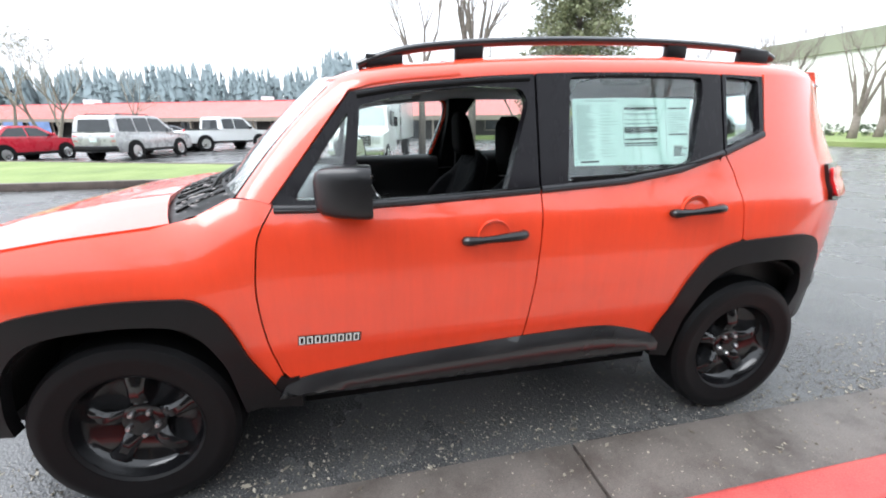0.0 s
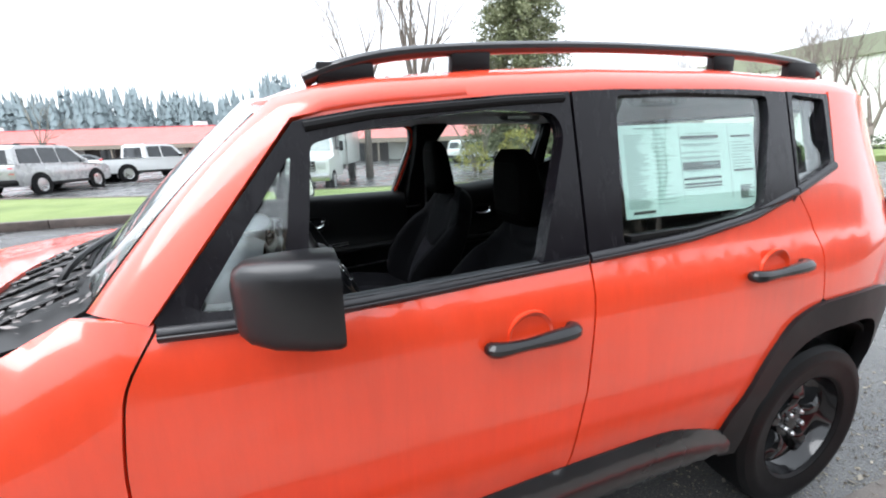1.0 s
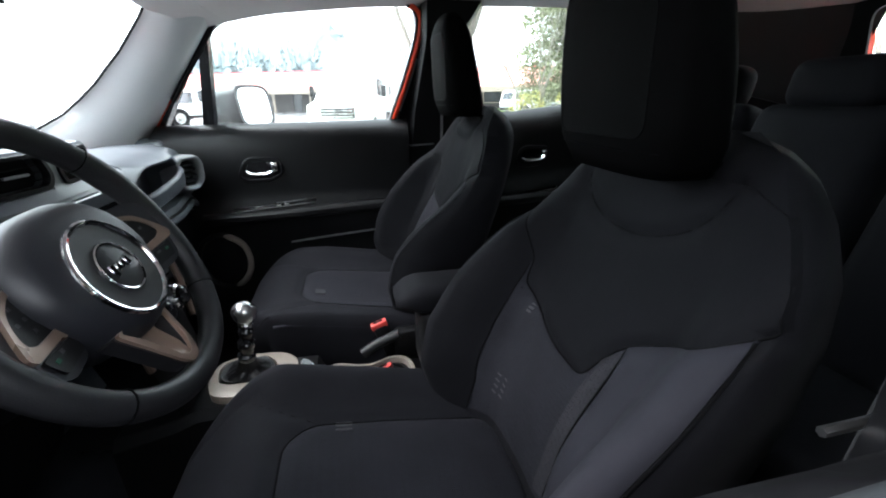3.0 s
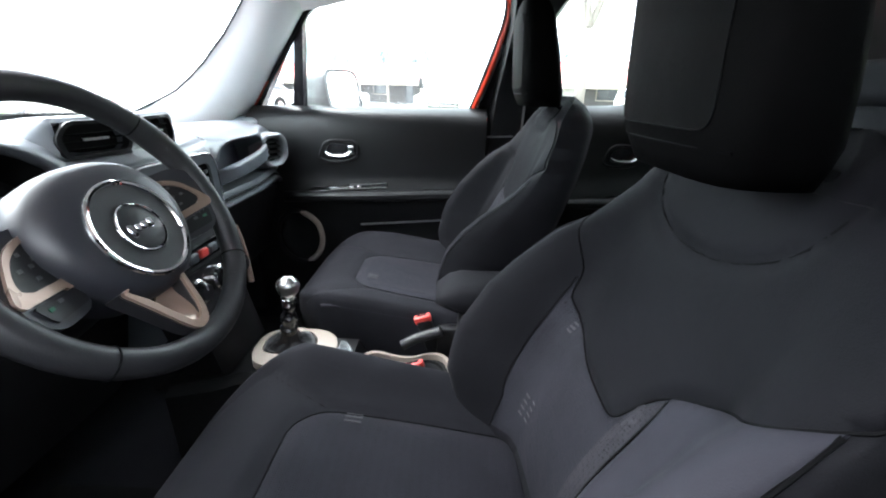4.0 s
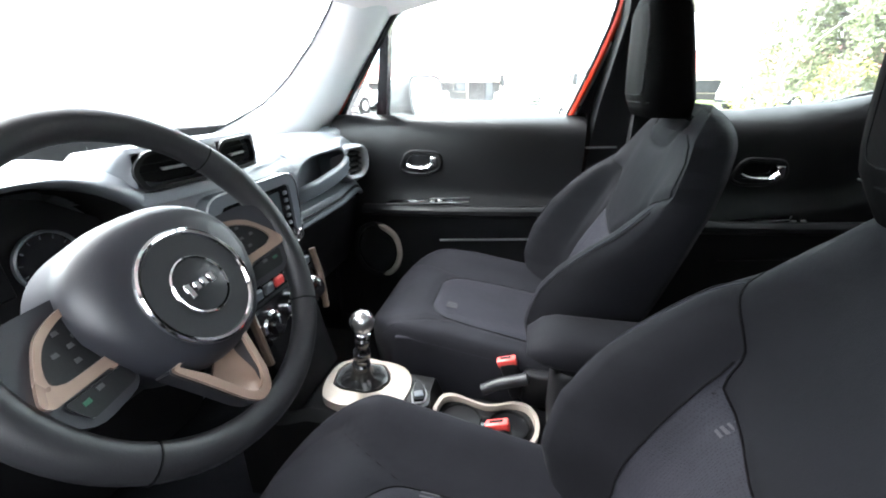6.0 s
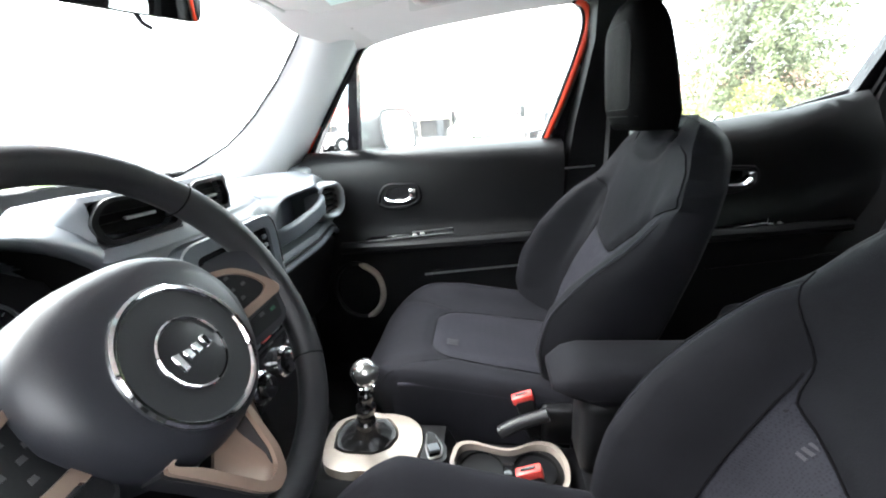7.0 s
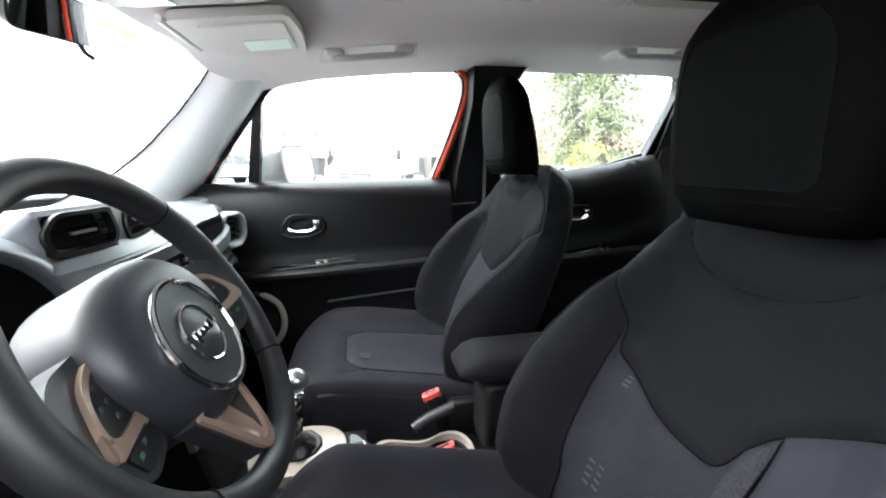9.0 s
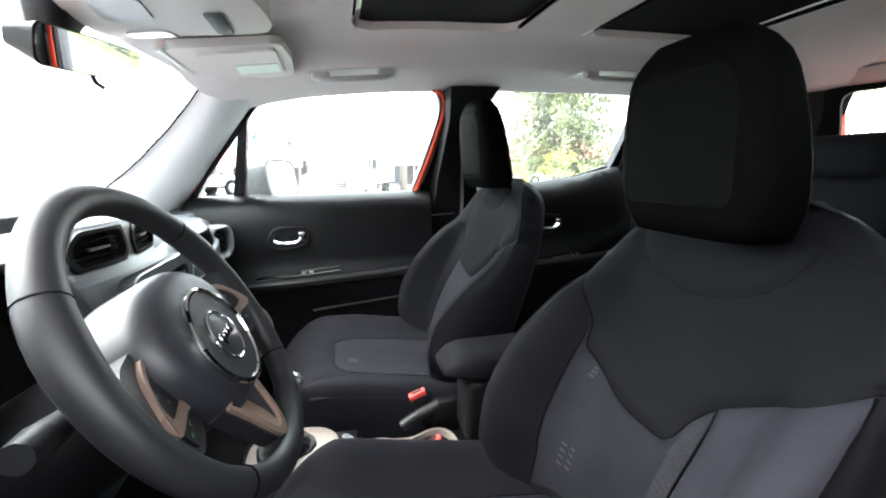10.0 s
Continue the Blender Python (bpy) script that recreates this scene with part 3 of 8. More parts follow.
DOOR_FRONT = curve2([(-0.738, 1.125), (-0.785, 1.04), (-0.802, 0.96), (-0.814, 0.83), (-0.800, 0.66), (-0.758, 0.475)], 4)
DOOR_MID = [(0.213, 1.148), (0.211, 1.02), (0.192, 0.80), (0.158, 0.558)]
DOOR_REAR = curve2([(1.050, 1.262), (1.098, 1.17), (1.125, 1.05), (1.140, 0.912)], 4)
ARCH_F = curve2([(-0.765, 0.40), (-0.81, 0.48), (-0.862, 0.58), (-0.90, 0.69), (-0.945, 0.785), (-1.01, 0.838), (-1.09, 0.850), (-1.25, 0.855), (-1.42, 0.842), (-1.55, 0.815), (-1.65, 0.745), (-1.71, 0.64), (-1.745, 0.52), (-1.76, 0.38)], 3)
ARCH_F_IN = curve2([(-0.915, 0.36), (-0.93, 0.47), (-0.955, 0.60), (-1.015, 0.705), (-1.09, 0.752), (-1.26, 0.768), (-1.45, 0.750), (-1.55, 0.69), (-1.61, 0.59), (-1.64, 0.47), (-1.645, 0.38)], 3)
ARCH_R = curve2([(0.775, 0.495), (0.832, 0.61), (0.905, 0.755), (0.985, 0.852), (1.08, 0.892), (1.16, 0.905), (1.35, 0.912), (1.50, 0.908), (1.60, 0.868), (1.655, 0.77), (1.69, 0.64)], 3)
ARCH_R_IN = curve2([(0.885, 0.36), (0.915, 0.55), (0.99, 0.71), (1.11, 0.790), (1.28, 0.805), (1.42, 0.800), (1.515, 0.745), (1.560, 0.62), (1.535, 0.50), (1.505, 0.42)], 3)
SILL_TOP = curve2([(-0.758, 0.470), (-0.66, 0.497), (-0.36, 0.530), (-0.10, 0.546), (0.158, 0.560), (0.49, 0.566), (0.64, 0.540), (0.775, 0.495)], 4)

car = empty("car", "wet orange off-road car, black cladding, open window, beside the kerb", "car")


def shifted(line, dx):
    return [(x + dx, z) for x, z in line]


def car_side(s):
    """Panels, cladding, glazing and fittings of one side; s is -1 for the driver's side."""
    fn = side_fn(s)
    # wing
    crest = [(-0.742, 1.135), (-0.80, 1.150), (-0.885, 1.150), (-1.00, 1.092), (-1.13, 1.062), (-1.38, 1.040), (-1.63, 1.006), (-1.85, 0.955), (-1.97, 0.90)]
    wing_poly = shifted(DOOR_FRONT, -0.006)[::-1] + crest + [(-1.99, 0.70), (-1.80, 0.66), (-1.71, 0.64)] + [p for p in ARCH_F[::-1] if p[1] > 0.635 or p[0] > -1.2][0:] + [(-0.782, 0.500)]
    part("wing", sheet(wing_poly, fn, 0.014, step=0.055), ORANGE, car, "orange front wing", angle=50)
    # doors
    d_f = part("front_door", sheet(DOOR_FRONT[:-1] + [p for p in SILL_TOP if p[0] < 0.158 and p[0] > -0.755] + DOOR_MID[::-1] + belt_line(0.20, -0.72, 12), fn, 0.030, step=0.05), ORANGE, car, "orange front door, wet", angle=50)
    sill_r = [p for p in SILL_TOP if p[0] > 0.17]
    rear_poly = shifted(DOOR_MID, 0.006) + sill_r + [p for p in ARCH_R if p[1] < 0.905 and p[0] < 1.135 and p[0] > 0.78] + DOOR_REAR[::-1] + belt_line(1.03, 0.225, 12)
    d_r = part("rear_door", sheet(rear_poly, fn, 0.030, step=0.05), ORANGE, car, "orange rear door", angle=50)
    # quarter panel with the rear pillar
    quarter = shifted(DOOR_REAR, 0.006) + [p for p in ARCH_R if p[0] > 1.15] + [(1.80, 0.635), (2.02, 0.63), (2.03, 1.0), (2.00, 1.20), (1.93, 1.42), (1.84, 1.575)] + top_line(1.80, 1.262, 8, 0.004) + [(1.258, 1.345)] + belt_line(1.24, 1.07, 4, -0.006)
    part("quarter_panel", sheet(quarter, fn, 0.016, step=0.05), ORANGE, car, "orange rear quarter panel", angle=50)
    # cladding
    part("wheel_arch_trim", sheet(ARCH_F + ARCH_F_IN[::-1], side_fn(s, 0.014), 0.05, step=0.05), PLASTIC, car, "black plastic wheel arch trim")
    part("wheel_arch_trim", sheet(ARCH_R + [(1.672, 0.52), (1.60, 0.45)] + ARCH_R_IN[::-1] + [(0.79, 0.38)], side_fn(s, 0.014), 0.05, step=0.05), PLASTIC, car, "black plastic wheel arch trim")
    sill = SILL_TOP + [(0.80, 0.455), (0.80, 0.38), (0.50, 0.335), (0.0, 0.325), (-0.50, 0.325), (-0.80, 0.335), (-0.79, 0.42)]
    sill_fn = lambda u, v, d: Vector((u, s * (body_y(u, v) + 0.004 + 0.030 * min(1.0, max(0.0, (lerp_table(SILL_TOP, u) - v) / 0.055)) + 0.03 * max(0.0, (0.56 - v)) - 1.6 * max(0.0, 0.42 - v) - d), v))
    part("sill_trim", sheet(sill, sill_fn, 0.04, step=0.04), SILL_WET, car, "black plastic sill trim")
    part("sill_corner", sheet([(-0.855, 0.37), (-0.800, 0.475), (-0.776, 0.508), (-0.756, 0.490), (-0.715, 0.496), (-0.715, 0.35)], side_fn(s, 0.009), 0.035, step=0.05), PLASTIC, car)
    part("rear_bumper_corner", sheet([(1.69, 0.635), (1.80, 0.628), (2.02, 0.622), (2.00, 0.42), (1.62, 0.44), (1.675, 0.52)], side_fn(s, 0.012), 0.04, step=0.05), PLASTIC, car, "black plastic bumper corner")
    part("front_bumper_corner", sheet([(-1.71, 0.632), (-1.80, 0.652), (-1.99, 0.690), (-1.99, 0.36), (-1.768, 0.36), (-1.752, 0.52)], side_fn(s, 0.010), 0.04, step=0.06), PLASTIC, car, "black plastic bumper corner")
    # door window frames, in black film
    frame_f = [(-0.742, 1.140)] + top_line(-0.466, 0.210, 10, -0.006) + [(0.210, 1.152)] + belt_line(0.19, -0.70, 10, 0.003 if s > 0 else -0.006)
    tri = rounded([(-0.672, 1.146), (-0.520, 1.143), (-0.476, 1.432)], 0.02, 3)
    if s > 0:
        tri = rounded([(-0.708, 1.152), (-0.583, 1.150), (-0.524, 1.432)], 0.012, 3)
    opening = rounded([(-0.478, belt(-0.478) + 0.0005), (-0.23, belt(-0.23) + 0.0005), (0.075, belt(0.075) + 0.0005), (0.183, 1.462), (0.160, 1.512), (-0.02, 1.518), (-0.20, 1.500), (-0.37, 1.466), (-0.437, 1.448), (-0.440, 1.412)], 0.025, 3)
    if s > 0:
        opening = rounded([(-0.547, 1.140), (0.082, 1.156), (0.190, 1.470), (0.178, 1.556), (-0.02, 1.547), (-0.20, 1.530), (-0.37, 1.504), (-0.455, 1.484), (-0.492, 1.455)], 0.018, 3)
    part("window_frame", sheet(frame_f, side_fn(s, 0.002), 0.045, [tri, opening], 0.05), PILLAR_BLACK, d_f, "satin black window frame")
    part("quarter_pane", sheet(rounded([(-0.69, 1.138), (-0.508, 1.136), (-0.462, 1.452)], 0.01, 2), side_fn(s, -0.014), 0.004, step=0.1), GLASS_CLEAR, d_f).visible_shadow = False
    if s > 0:
        big = [(-0.60, 1.110), (0.10, 1.126), (0.206, 1.470), (0.190, 1.572), (-0.02, 1.560), (-0.20, 1.543), (-0.37, 1.517), (-0.470, 1.494), (-0.512, 1.455)]
        part("pane", sheet(rounded(big, 0.015, 3), side_fn(s, -0.018), 0.004, step=0.06), GLASS_WET, d_f, "closed side window beaded with rain").visible_shadow = False
    part("window_seal", tube([fn(x, z, -0.002) for x, z in top_line(-0.445, 0.19, 14, -0.022 if s < 0 else -0.006)], 0.011 if s < 0 else 0.004, 8), RUBBER, d_f)
    e = 0.085 if s > 0 else 0.0
    frame_r = [(0.219, 1.152)] + top_line(0.219, 1.040 + e, 10, -0.006) + [(1.043 + e, 1.268 + 0.3 * e)] + belt_line(1.02 + e, 0.24, 12, 0.003)
    hole_r = rounded([(0.330, 1.170), (0.60, 1.186), (0.885 + 1.4 * e, 1.236 + 0.2 * e), (0.950 + 1.5 * e, 1.50), (0.950 + 1.4 * e, 1.566), (0.60, 1.570), (0.358, 1.558)], 0.02, 3)
    part("window_frame", sheet(frame_r, side_fn(s, 0.002), 0.045, [hole_r], 0.05), PILLAR_BLACK, d_r, "satin black window frame")
    part("pane", sheet(rounded([(0.315, 1.150), (0.60, 1.168), (0.91 + 1.4 * e, 1.22 + 0.2 * e), (0.965 + 1.5 * e, 1.575), (0.60, 1.578), (0.348, 1.568)], 0.02, 3), side_fn(s, -0.012), 0.005, step=0.06), GLASS_DARK if s < 0 else GLASS_REAR, d_r, "tinted rear door window" if s < 0 else "rear side window beaded with rain").visible_shadow = False
    q_frame = top_line(1.049 + e, 1.252, 4, -0.004) + [(1.252, 1.345)] + belt_line(1.24, 1.052 + e, 4, 0.003)
    q_hole = rounded([(1.062 + e, 1.292 + 0.2 * e), (1.150 + 0.4 * e, 1.318 + 0.2 * e), (1.232, 1.352), (1.228, 1.560), (1.068 + e, 1.572)], 0.015, 3)
    qf = part("quarter_window", sheet(q_frame, side_fn(s, 0.002), 0.035, [q_hole], 0.05), PILLAR_BLACK, car, "satin black quarter window surround")
    part("pane", sheet(rounded([(1.056 + e, 1.28 + 0.2 * e), (1.24, 1.345), (1.236, 1.566), (1.060, 1.578)], 0.015, 3), side_fn(s, -0.012), 0.005, step=0.1), GLASS_DARK, qf).visible_shadow = False
    # belt mouldings
    for a, b, owner in ((-0.735, 0.210, d_f), (0.219, 1.043, d_r), (1.050, 1.250, qf)):
        rings = []
        for k in range(17):
            x = a + (b - a) * k / 16
            z = belt(x)
            b0 = body_y(x, z)
            inner = 0.861 - b0 if s < 0 and owner is d_f else -0.02
            rings.append([Vector((x, s * (b0 + o), z + h)) for o, h in ((inner, -0.012), (0.006, -0.010), (0.011, -0.004), (0.0125, 0.002), (0.0098, 0.0036), (0.0100, 0.005), (0.0085, 0.010), (0.004, 0.0152), (max(inner + 0.007, -0.004), 0.0175), (inner + 0.004, 0.0172), (inner + 0.003, 0.0155), (inner + 0.0015, 0.0163), (inner, 0.012))])
        part("belt_moulding", loft(rings), WET_RUBBER, owner, "wet black rubber belt moulding", angle=50)
    # handles: a dished cup, a bar and its escutcheon
    for x0, z0, owner, keyed in ((0.018, 0.990, d_f, True), (0.882, 1.048, d_r, False)):
        h = s * body_y(x0, z0)
        dish = lathe([(0.002, -0.016), (0.030, -0.012), (0.050, -0.004), (0.060, 0.0045), (0.064, 0.003), (0.064, -0.006)], 28, Matrix.Translation((x0 + 0.005, h, z0)) @ pose(0, 0, 0, 90 if s < 0 else -90, 0, 0))
        part("handle_dish", dish, ORANGE, owner)
        tilt = 0.052
        pts = [Vector((x0 + 0.003 + 0.9 * u, h + s * o, z0 + u * tilt + w)) for u, o, w in ((-0.122, 0.006, 0.0), (-0.121, 0.020, 0.0), (-0.100, 0.030, 0.0), (-0.03, 0.036, 0.0), (0.05, 0.038, 0.001), (0.100, 0.036, 0.001), (0.120, 0.024, 0.001), (0.121, 0.006, 0.0))]
        bar = part("handle", tube(smooth3(pts, 3), [0.015, 0.018, 0.0195, 0.0205, 0.021, 0.0205, 0.0195, 0.0175, 0.016, 0.0155, 0.0165, 0.0185, 0.0195, 0.020, 0.020, 0.0205, 0.0205, 0.0205, 0.020, 0.019, 0.018, 0.016], 10, up=(0, 0, 1), flat=0.9), GLOSS_BLACK, owner, "black door handle")
        if keyed:
            part("lock", lathe([(0.001, 0.003), (0.008, 0.003), (0.010, 0.0)], 14, Matrix.Translation((x0 + 0.092, h + s * 0.050, z0 + 0.006)) @ pose(0, 0, 0, 90 if s < 0 else -90, 0, 0)), SATIN, bar, "round metal key lock")
    return d_f, d_r


left_front, left_rear = car_side(-1)
right_front, right_rear = car_side(1)


def roof_point(x, f):
    """Roof skin: f from -1 (driver's side) to 1."""
    a = abs(f)
    prof = [(0.0, 0.0, 0.102), (0.35, 0.26, 0.099), (0.62, 0.46, 0.090), (0.80, 0.595, 0.076), (0.90, 0.672, 0.058), (0.965, 0.718, 0.030), (1.0, 0.738, 0.002)]
    y = lerp_table([(p[0], p[1]) for p in prof], a)
    h = lerp_table([(p[0], p[2]) for p in prof], a)
    y *= 1.0 - 1.17 * max(0.0, x - 1.25) ** 2.4
    return Vector((x, math.copysign(y, f), wtop(x) + h))


def car_roof():
    fs = [-1, -0.965, -0.93, -0.88, -0.80, -0.70, -0.62, -0.45, -0.25, 0, 0.25, 0.45, 0.62, 0.70, 0.80, 0.88, 0.93, 0.965, 1]
    rows = []
    n = 30
    for k in range(n + 1):
        row = []
        for f in fs:
            x0 = -0.62 + 0.16 * abs(f) ** 3
            x = x0 + (1.74 + 0.14 * (1 - f * f) - x0) * k / n
            row.append(roof_point(x, f))
        rows.append(row)
    bm = bmesh.new()
    up = [[bm.verts.new(p) for p in r] for r in rows]
    lo = [[bm.verts.new(p - Vector((0, 0, 0.014))) for p in r] for r in rows]
    for g, flip in ((up, False), (lo, True)):
        for a, b in zip(g, g[1:]):
            for i in range(len(fs) - 1):
                q = (a[i], a[i + 1], b[i + 1], b[i])
                bm.faces.new(q[::-1] if flip else q)
    for k in range(n):
        for i in (0, len(fs) - 1):
            bm.faces.new((up[k][i], up[k + 1][i], lo[k + 1][i], lo[k][i]))
    for k in (0, n):
        for i in range(len(fs) - 1):
            bm.faces.new((up[k][i], up[k][i + 1], lo[k][i + 1], lo[k][i]))
    bmesh.ops.recalc_face_normals(bm, faces=bm.faces)
    roof = part("roof", bm, ORANGE, car, "wet orange roof", angle=50)
    for s in (-1, 1):
        # rail: a raised bar that dives into the roof at both ends, on two feet
        line = [(-0.43, 0.590, 1.598), (-0.34, 0.592, 1.632), (-0.20, 0.594, 1.664), (0.05, 0.596, 1.690), (0.40, 0.596, 1.710), (0.80, 0.596, 1.718), (1.10, 0.594, 1.714), (1.30, 0.588, 1.704), (1.42, 0.580, 1.690), (1.47, 0.574, 1.672)]
        rail = part("roof_rail", tube(smooth3([(x, s * y, z) for x, y, z in line], 5), 0.0195, 10, up=(0, 0, 1), flat=0.85), SILL_WET, car, "wet black roof rail")
        for x, w in ((-0.33, 0.14), (0.00, 0.115), (0.93, 0.10), (1.34, 0.16)):
            f = roof_point(x, s * 0.80)
            top = lerp_table([(p[0], p[2]) for p in line], x)
            bm = rbox(w, 0.030, max(0.02, top - f.z + 0.02), 0.008, 2, pose(x, s * 0.594, (f.z + top) / 2 - 0.005))
            part("rail_foot", bm, PLASTIC, rail)
    # rear spoiler lip
    rings = []
    for k in range(13):
        f = -1 + 2 * k / 12
        p = roof_point(1.72, 0.90 * f)
        y, z = p.y, p.z + 0.004
        bend = 0.16 * abs(f) ** 2.5
        rings.append([Vector((1.74 - bend, y, z)), Vector((1.865 - bend, y, z - 0.012)), Vector((1.868 - bend, y, z - 0.030)), Vector((1.74 - bend, y, z - 0.045))])
    part("spoiler", loft(rings), ORANGE, car, "orange roof spoiler")
    return roof


car_roof()


def screen_point(u, v):
    """Windscreen skin: u from -1 to 1 across, v from 0 at the cowl to 1 at the roof."""
    bottom = Vector((-0.885 - 0.17 * (1 - u * u), 0.735 * u, 1.135 + 0.01 * (1 - u * u)))
    top = Vector((-0.50 - 0.115 * (1 - abs(u) ** 2.5), 0.640 * u, 1.552 + 0.030 * (1 - u * u)))
    p = bottom.lerp(top, v)
    p.x -= 0.02 * math.sin(math.pi * v)
    return p


def car_front():
    rings = [[screen_point(-1 + 2 * k / 20, j / 8) for k in range(21)] for j in range(9)]
    bm = bmesh.new()
    loft(rings, False, False, bm)
    loft([[p + Vector((0.004, 0, -0.003)) for p in r] for r in rings], False, False, bm)
    bmesh.ops.recalc_face_normals(bm, faces=bm.faces)
    part("windscreen", bm, GLASS_SCREEN, car, "wet windscreen").visible_shadow = False
    for s in (-1, 1):
        # front pillar skin between windscreen and door
        rings = []
        for k in range(13):
            t = k / 12
            o = Vector((-0.748, s * 0.866, 1.138)).lerp(Vector((-0.470, s * 0.757, 1.502)), t)
            o.y += s * 0.006 * math.sin(math.pi * t)
            i = screen_point(s, t)
            fade = 1 - t ** 5 * 0.75
            mid = (o + i) / 2 + Vector((-0.020, s * 0.022, 0.018)) * fade
            q1, q2 = o.lerp(mid, 0.55) + Vector((-0.004, s * 0.006, 0.004)), mid.lerp(i, 0.55) + Vector((-0.006, s * 0.006, 0.006))
            dn = Vector((0.012, -s * 0.030, -0.010))
            rings.append([o, q1, mid, q2, i, i + dn, mid + dn, o + dn])
        # it runs on over the corner of the roof
        for x, lift in ((-0.40, 1.0), (-0.28, 0.5), (-0.10, 0.2), (0.05, -0.6)):
            edge = [roof_point(x, s * f) + Vector((0, s * 0.002, 0.0025)) * lift for f in (1.0, 0.965, 0.925, 0.88, 0.82)]
            low_r = Vector((0.0, -s * 0.012, -0.012))
            rings.append(edge + [edge[4] + low_r, edge[2] + low_r, edge[0] + low_r])
        part("front_pillar", loft(rings), ORANGE, car, "orange windscreen pillar", angle=85)
        top = [screen_point(s, t / 11) + Vector((-0.003, s * 0.002, 0.003)) for t in range(11)]
        part("screen_seal", tube(top, 0.003, 6), RUBBER, car)
    # bonnet
    rows = []
    for k in range(15):
        t = k / 14
        row = []
        for j in range(21):
            f = -1 + 2 * j / 20
            xr = -1.075 - 0.165 * (1 - f * f)
            x = -1.97 + (xr + 1.97) * t
            ze = lerp_table([(-1.97, 0.905), (-1.85, 0.958), (-1.63, 1.010), (-1.38, 1.044), (-1.13, 1.066), (-1.05, 1.076)], x)
            ys = body_y(x, ze) - 0.012
            bulge = 0.058 * (1 - abs(f) ** 2.6) + 0.012 * math.exp(-((abs(f) - 0.62) / 0.10) ** 2)
            row.append(Vector((x, ys * f, ze + bulge + 0.004)))
        rows.append(row)
    bm = bmesh.new()
    loft(rows, False, False, bm)
    loft([[p + Vector((0, 0, -0.02)) for p in r] for r in rows], False, False, bm)
    bmesh.ops.recalc_face_normals(bm, faces=bm.faces)
    bmesh.ops.bridge_loops(bm, edges=[e for e in bm.edges if e.is_boundary])
    bmesh.ops.recalc_face_normals(bm, faces=bm.faces)
    part("bonnet", bm, ORANGE, car, "wet orange bonnet", angle=50)
    # cowl between bonnet and windscreen
    rings = []
    for k in range(25):
        f = -1 + 2 * k / 24
        a = Vector((-1.085 - 0.165 * (1 - f * f), 0.775 * f, 1.062 + 0.045 * (1 - abs(f) ** 2.6)))
        b = screen_point(0.995 * f, 0.03)
        m = (a + b) / 2 + Vector((0, 0, -0.012))
        rings.append([a, a.lerp(m, 0.5) + Vector((0, 0, 0.008)), m, m.lerp(b, 0.5), b, b + Vector((0, 0, -0.05)), a + Vector((0, 0, -0.05))])
    cowl = part("cowl", loft(rings), PLASTIC, car, "black plastic cowl with leaf litter")
    for k in range(14):
        f = -0.86 + 1.72 * k / 13
        a = Vector((-1.06 - 0.165 * (1 - f * f), 0.775 * f, 1.075 + 0.045 * (1 - abs(f) ** 2.6)))
        b = screen_point(f, 0.03) + Vector((-0.02, 0, 0.006))
        part("cowl_rib", tube([a, (a + b) / 2 + Vector((0, 0.01, 0.004)), b], 0.006, 6), PLASTIC, cowl)
    rnd = random.Random(31)
    bm = bmesh.new()
    for k in range(420):
        f = rnd.uniform(-0.97, 0.97)
        q = rnd.random() ** 0.8
        a = Vector((-1.07 - 0.165 * (1 - f * f), 0.775 * f, 1.070 + 0.045 * (1 - abs(f) ** 2.6)))
        c = a.lerp(screen_point(0.99 * f, 0.04), q) + Vector((0, 0, rnd.uniform(0.004, 0.014)))
        d, r = rnd.random() * 6.28, rnd.uniform(0.006, 0.020)
        u, w = Vector((math.cos(d), math.sin(d), rnd.uniform(-0.3, 0.3))) * r, Vector((-math.sin(d), math.cos(d), rnd.uniform(-0.4, 0.4))) * r * rnd.uniform(0.15, 0.5)
        bm.faces.new([bm.verts.new(c + u), bm.verts.new(c + w), bm.verts.new(c - u), bm.verts.new(c - w)])
    tagged(part("leaf_litter", bm, COWL_LITTER, smooth=False), "wet leaves and twigs lying on the cowl", "leaves", kind="stuff")
    for y0, y1 in ((-0.52, 0.12), (0.10, 0.66)):
        arm = [Vector((-1.04, y0, 1.105)), screen_point((y0 + 0.08) / 0.73, 0.06) + Vector((-0.03, 0, 0.02)), screen_point(y1 / 0.73, 0.10) + Vector((-0.02, 0, 0.012))]
        w = part("wiper", tube(smooth3(arm, 5), 0.008, 6), PLASTIC, car, "black wiper arm")
        blade = [screen_point((y0 + 0.02 + (y1 - y0) * t / 6) / 0.73, 0.055 + 0.012 * t) + Vector((-0.010, 0, 0.008)) for t in range(7)]
        part("blade", tube(blade, 0.007, 6), RUBBER, w)
    # nose panel and bumper close the front
    rings = []
    for z, x in ((0.34, -1.93), (0.45, -2.02), (0.64, -2.03), (0.70, -2.00), (0.905, -1.975)):
        rings.append([Vector((x + 0.12 * (j / 10 - 1) ** 2 * (1 if True else 0), (body_y(-1.97, z) - 0.004) * (j / 10 - 1), z)) for j in range(21)])
    bm = bmesh.new()
    loft(rings, False, False, bm)
    loft([[p + Vector((0.03, 0, 0)) for p in r] for r in rings], False, False, bm)
    bmesh.ops.recalc_face_normals(bm, faces=bm.faces)
    part("nose", bm, PLASTIC, car, "plain black front panel")


car_front()


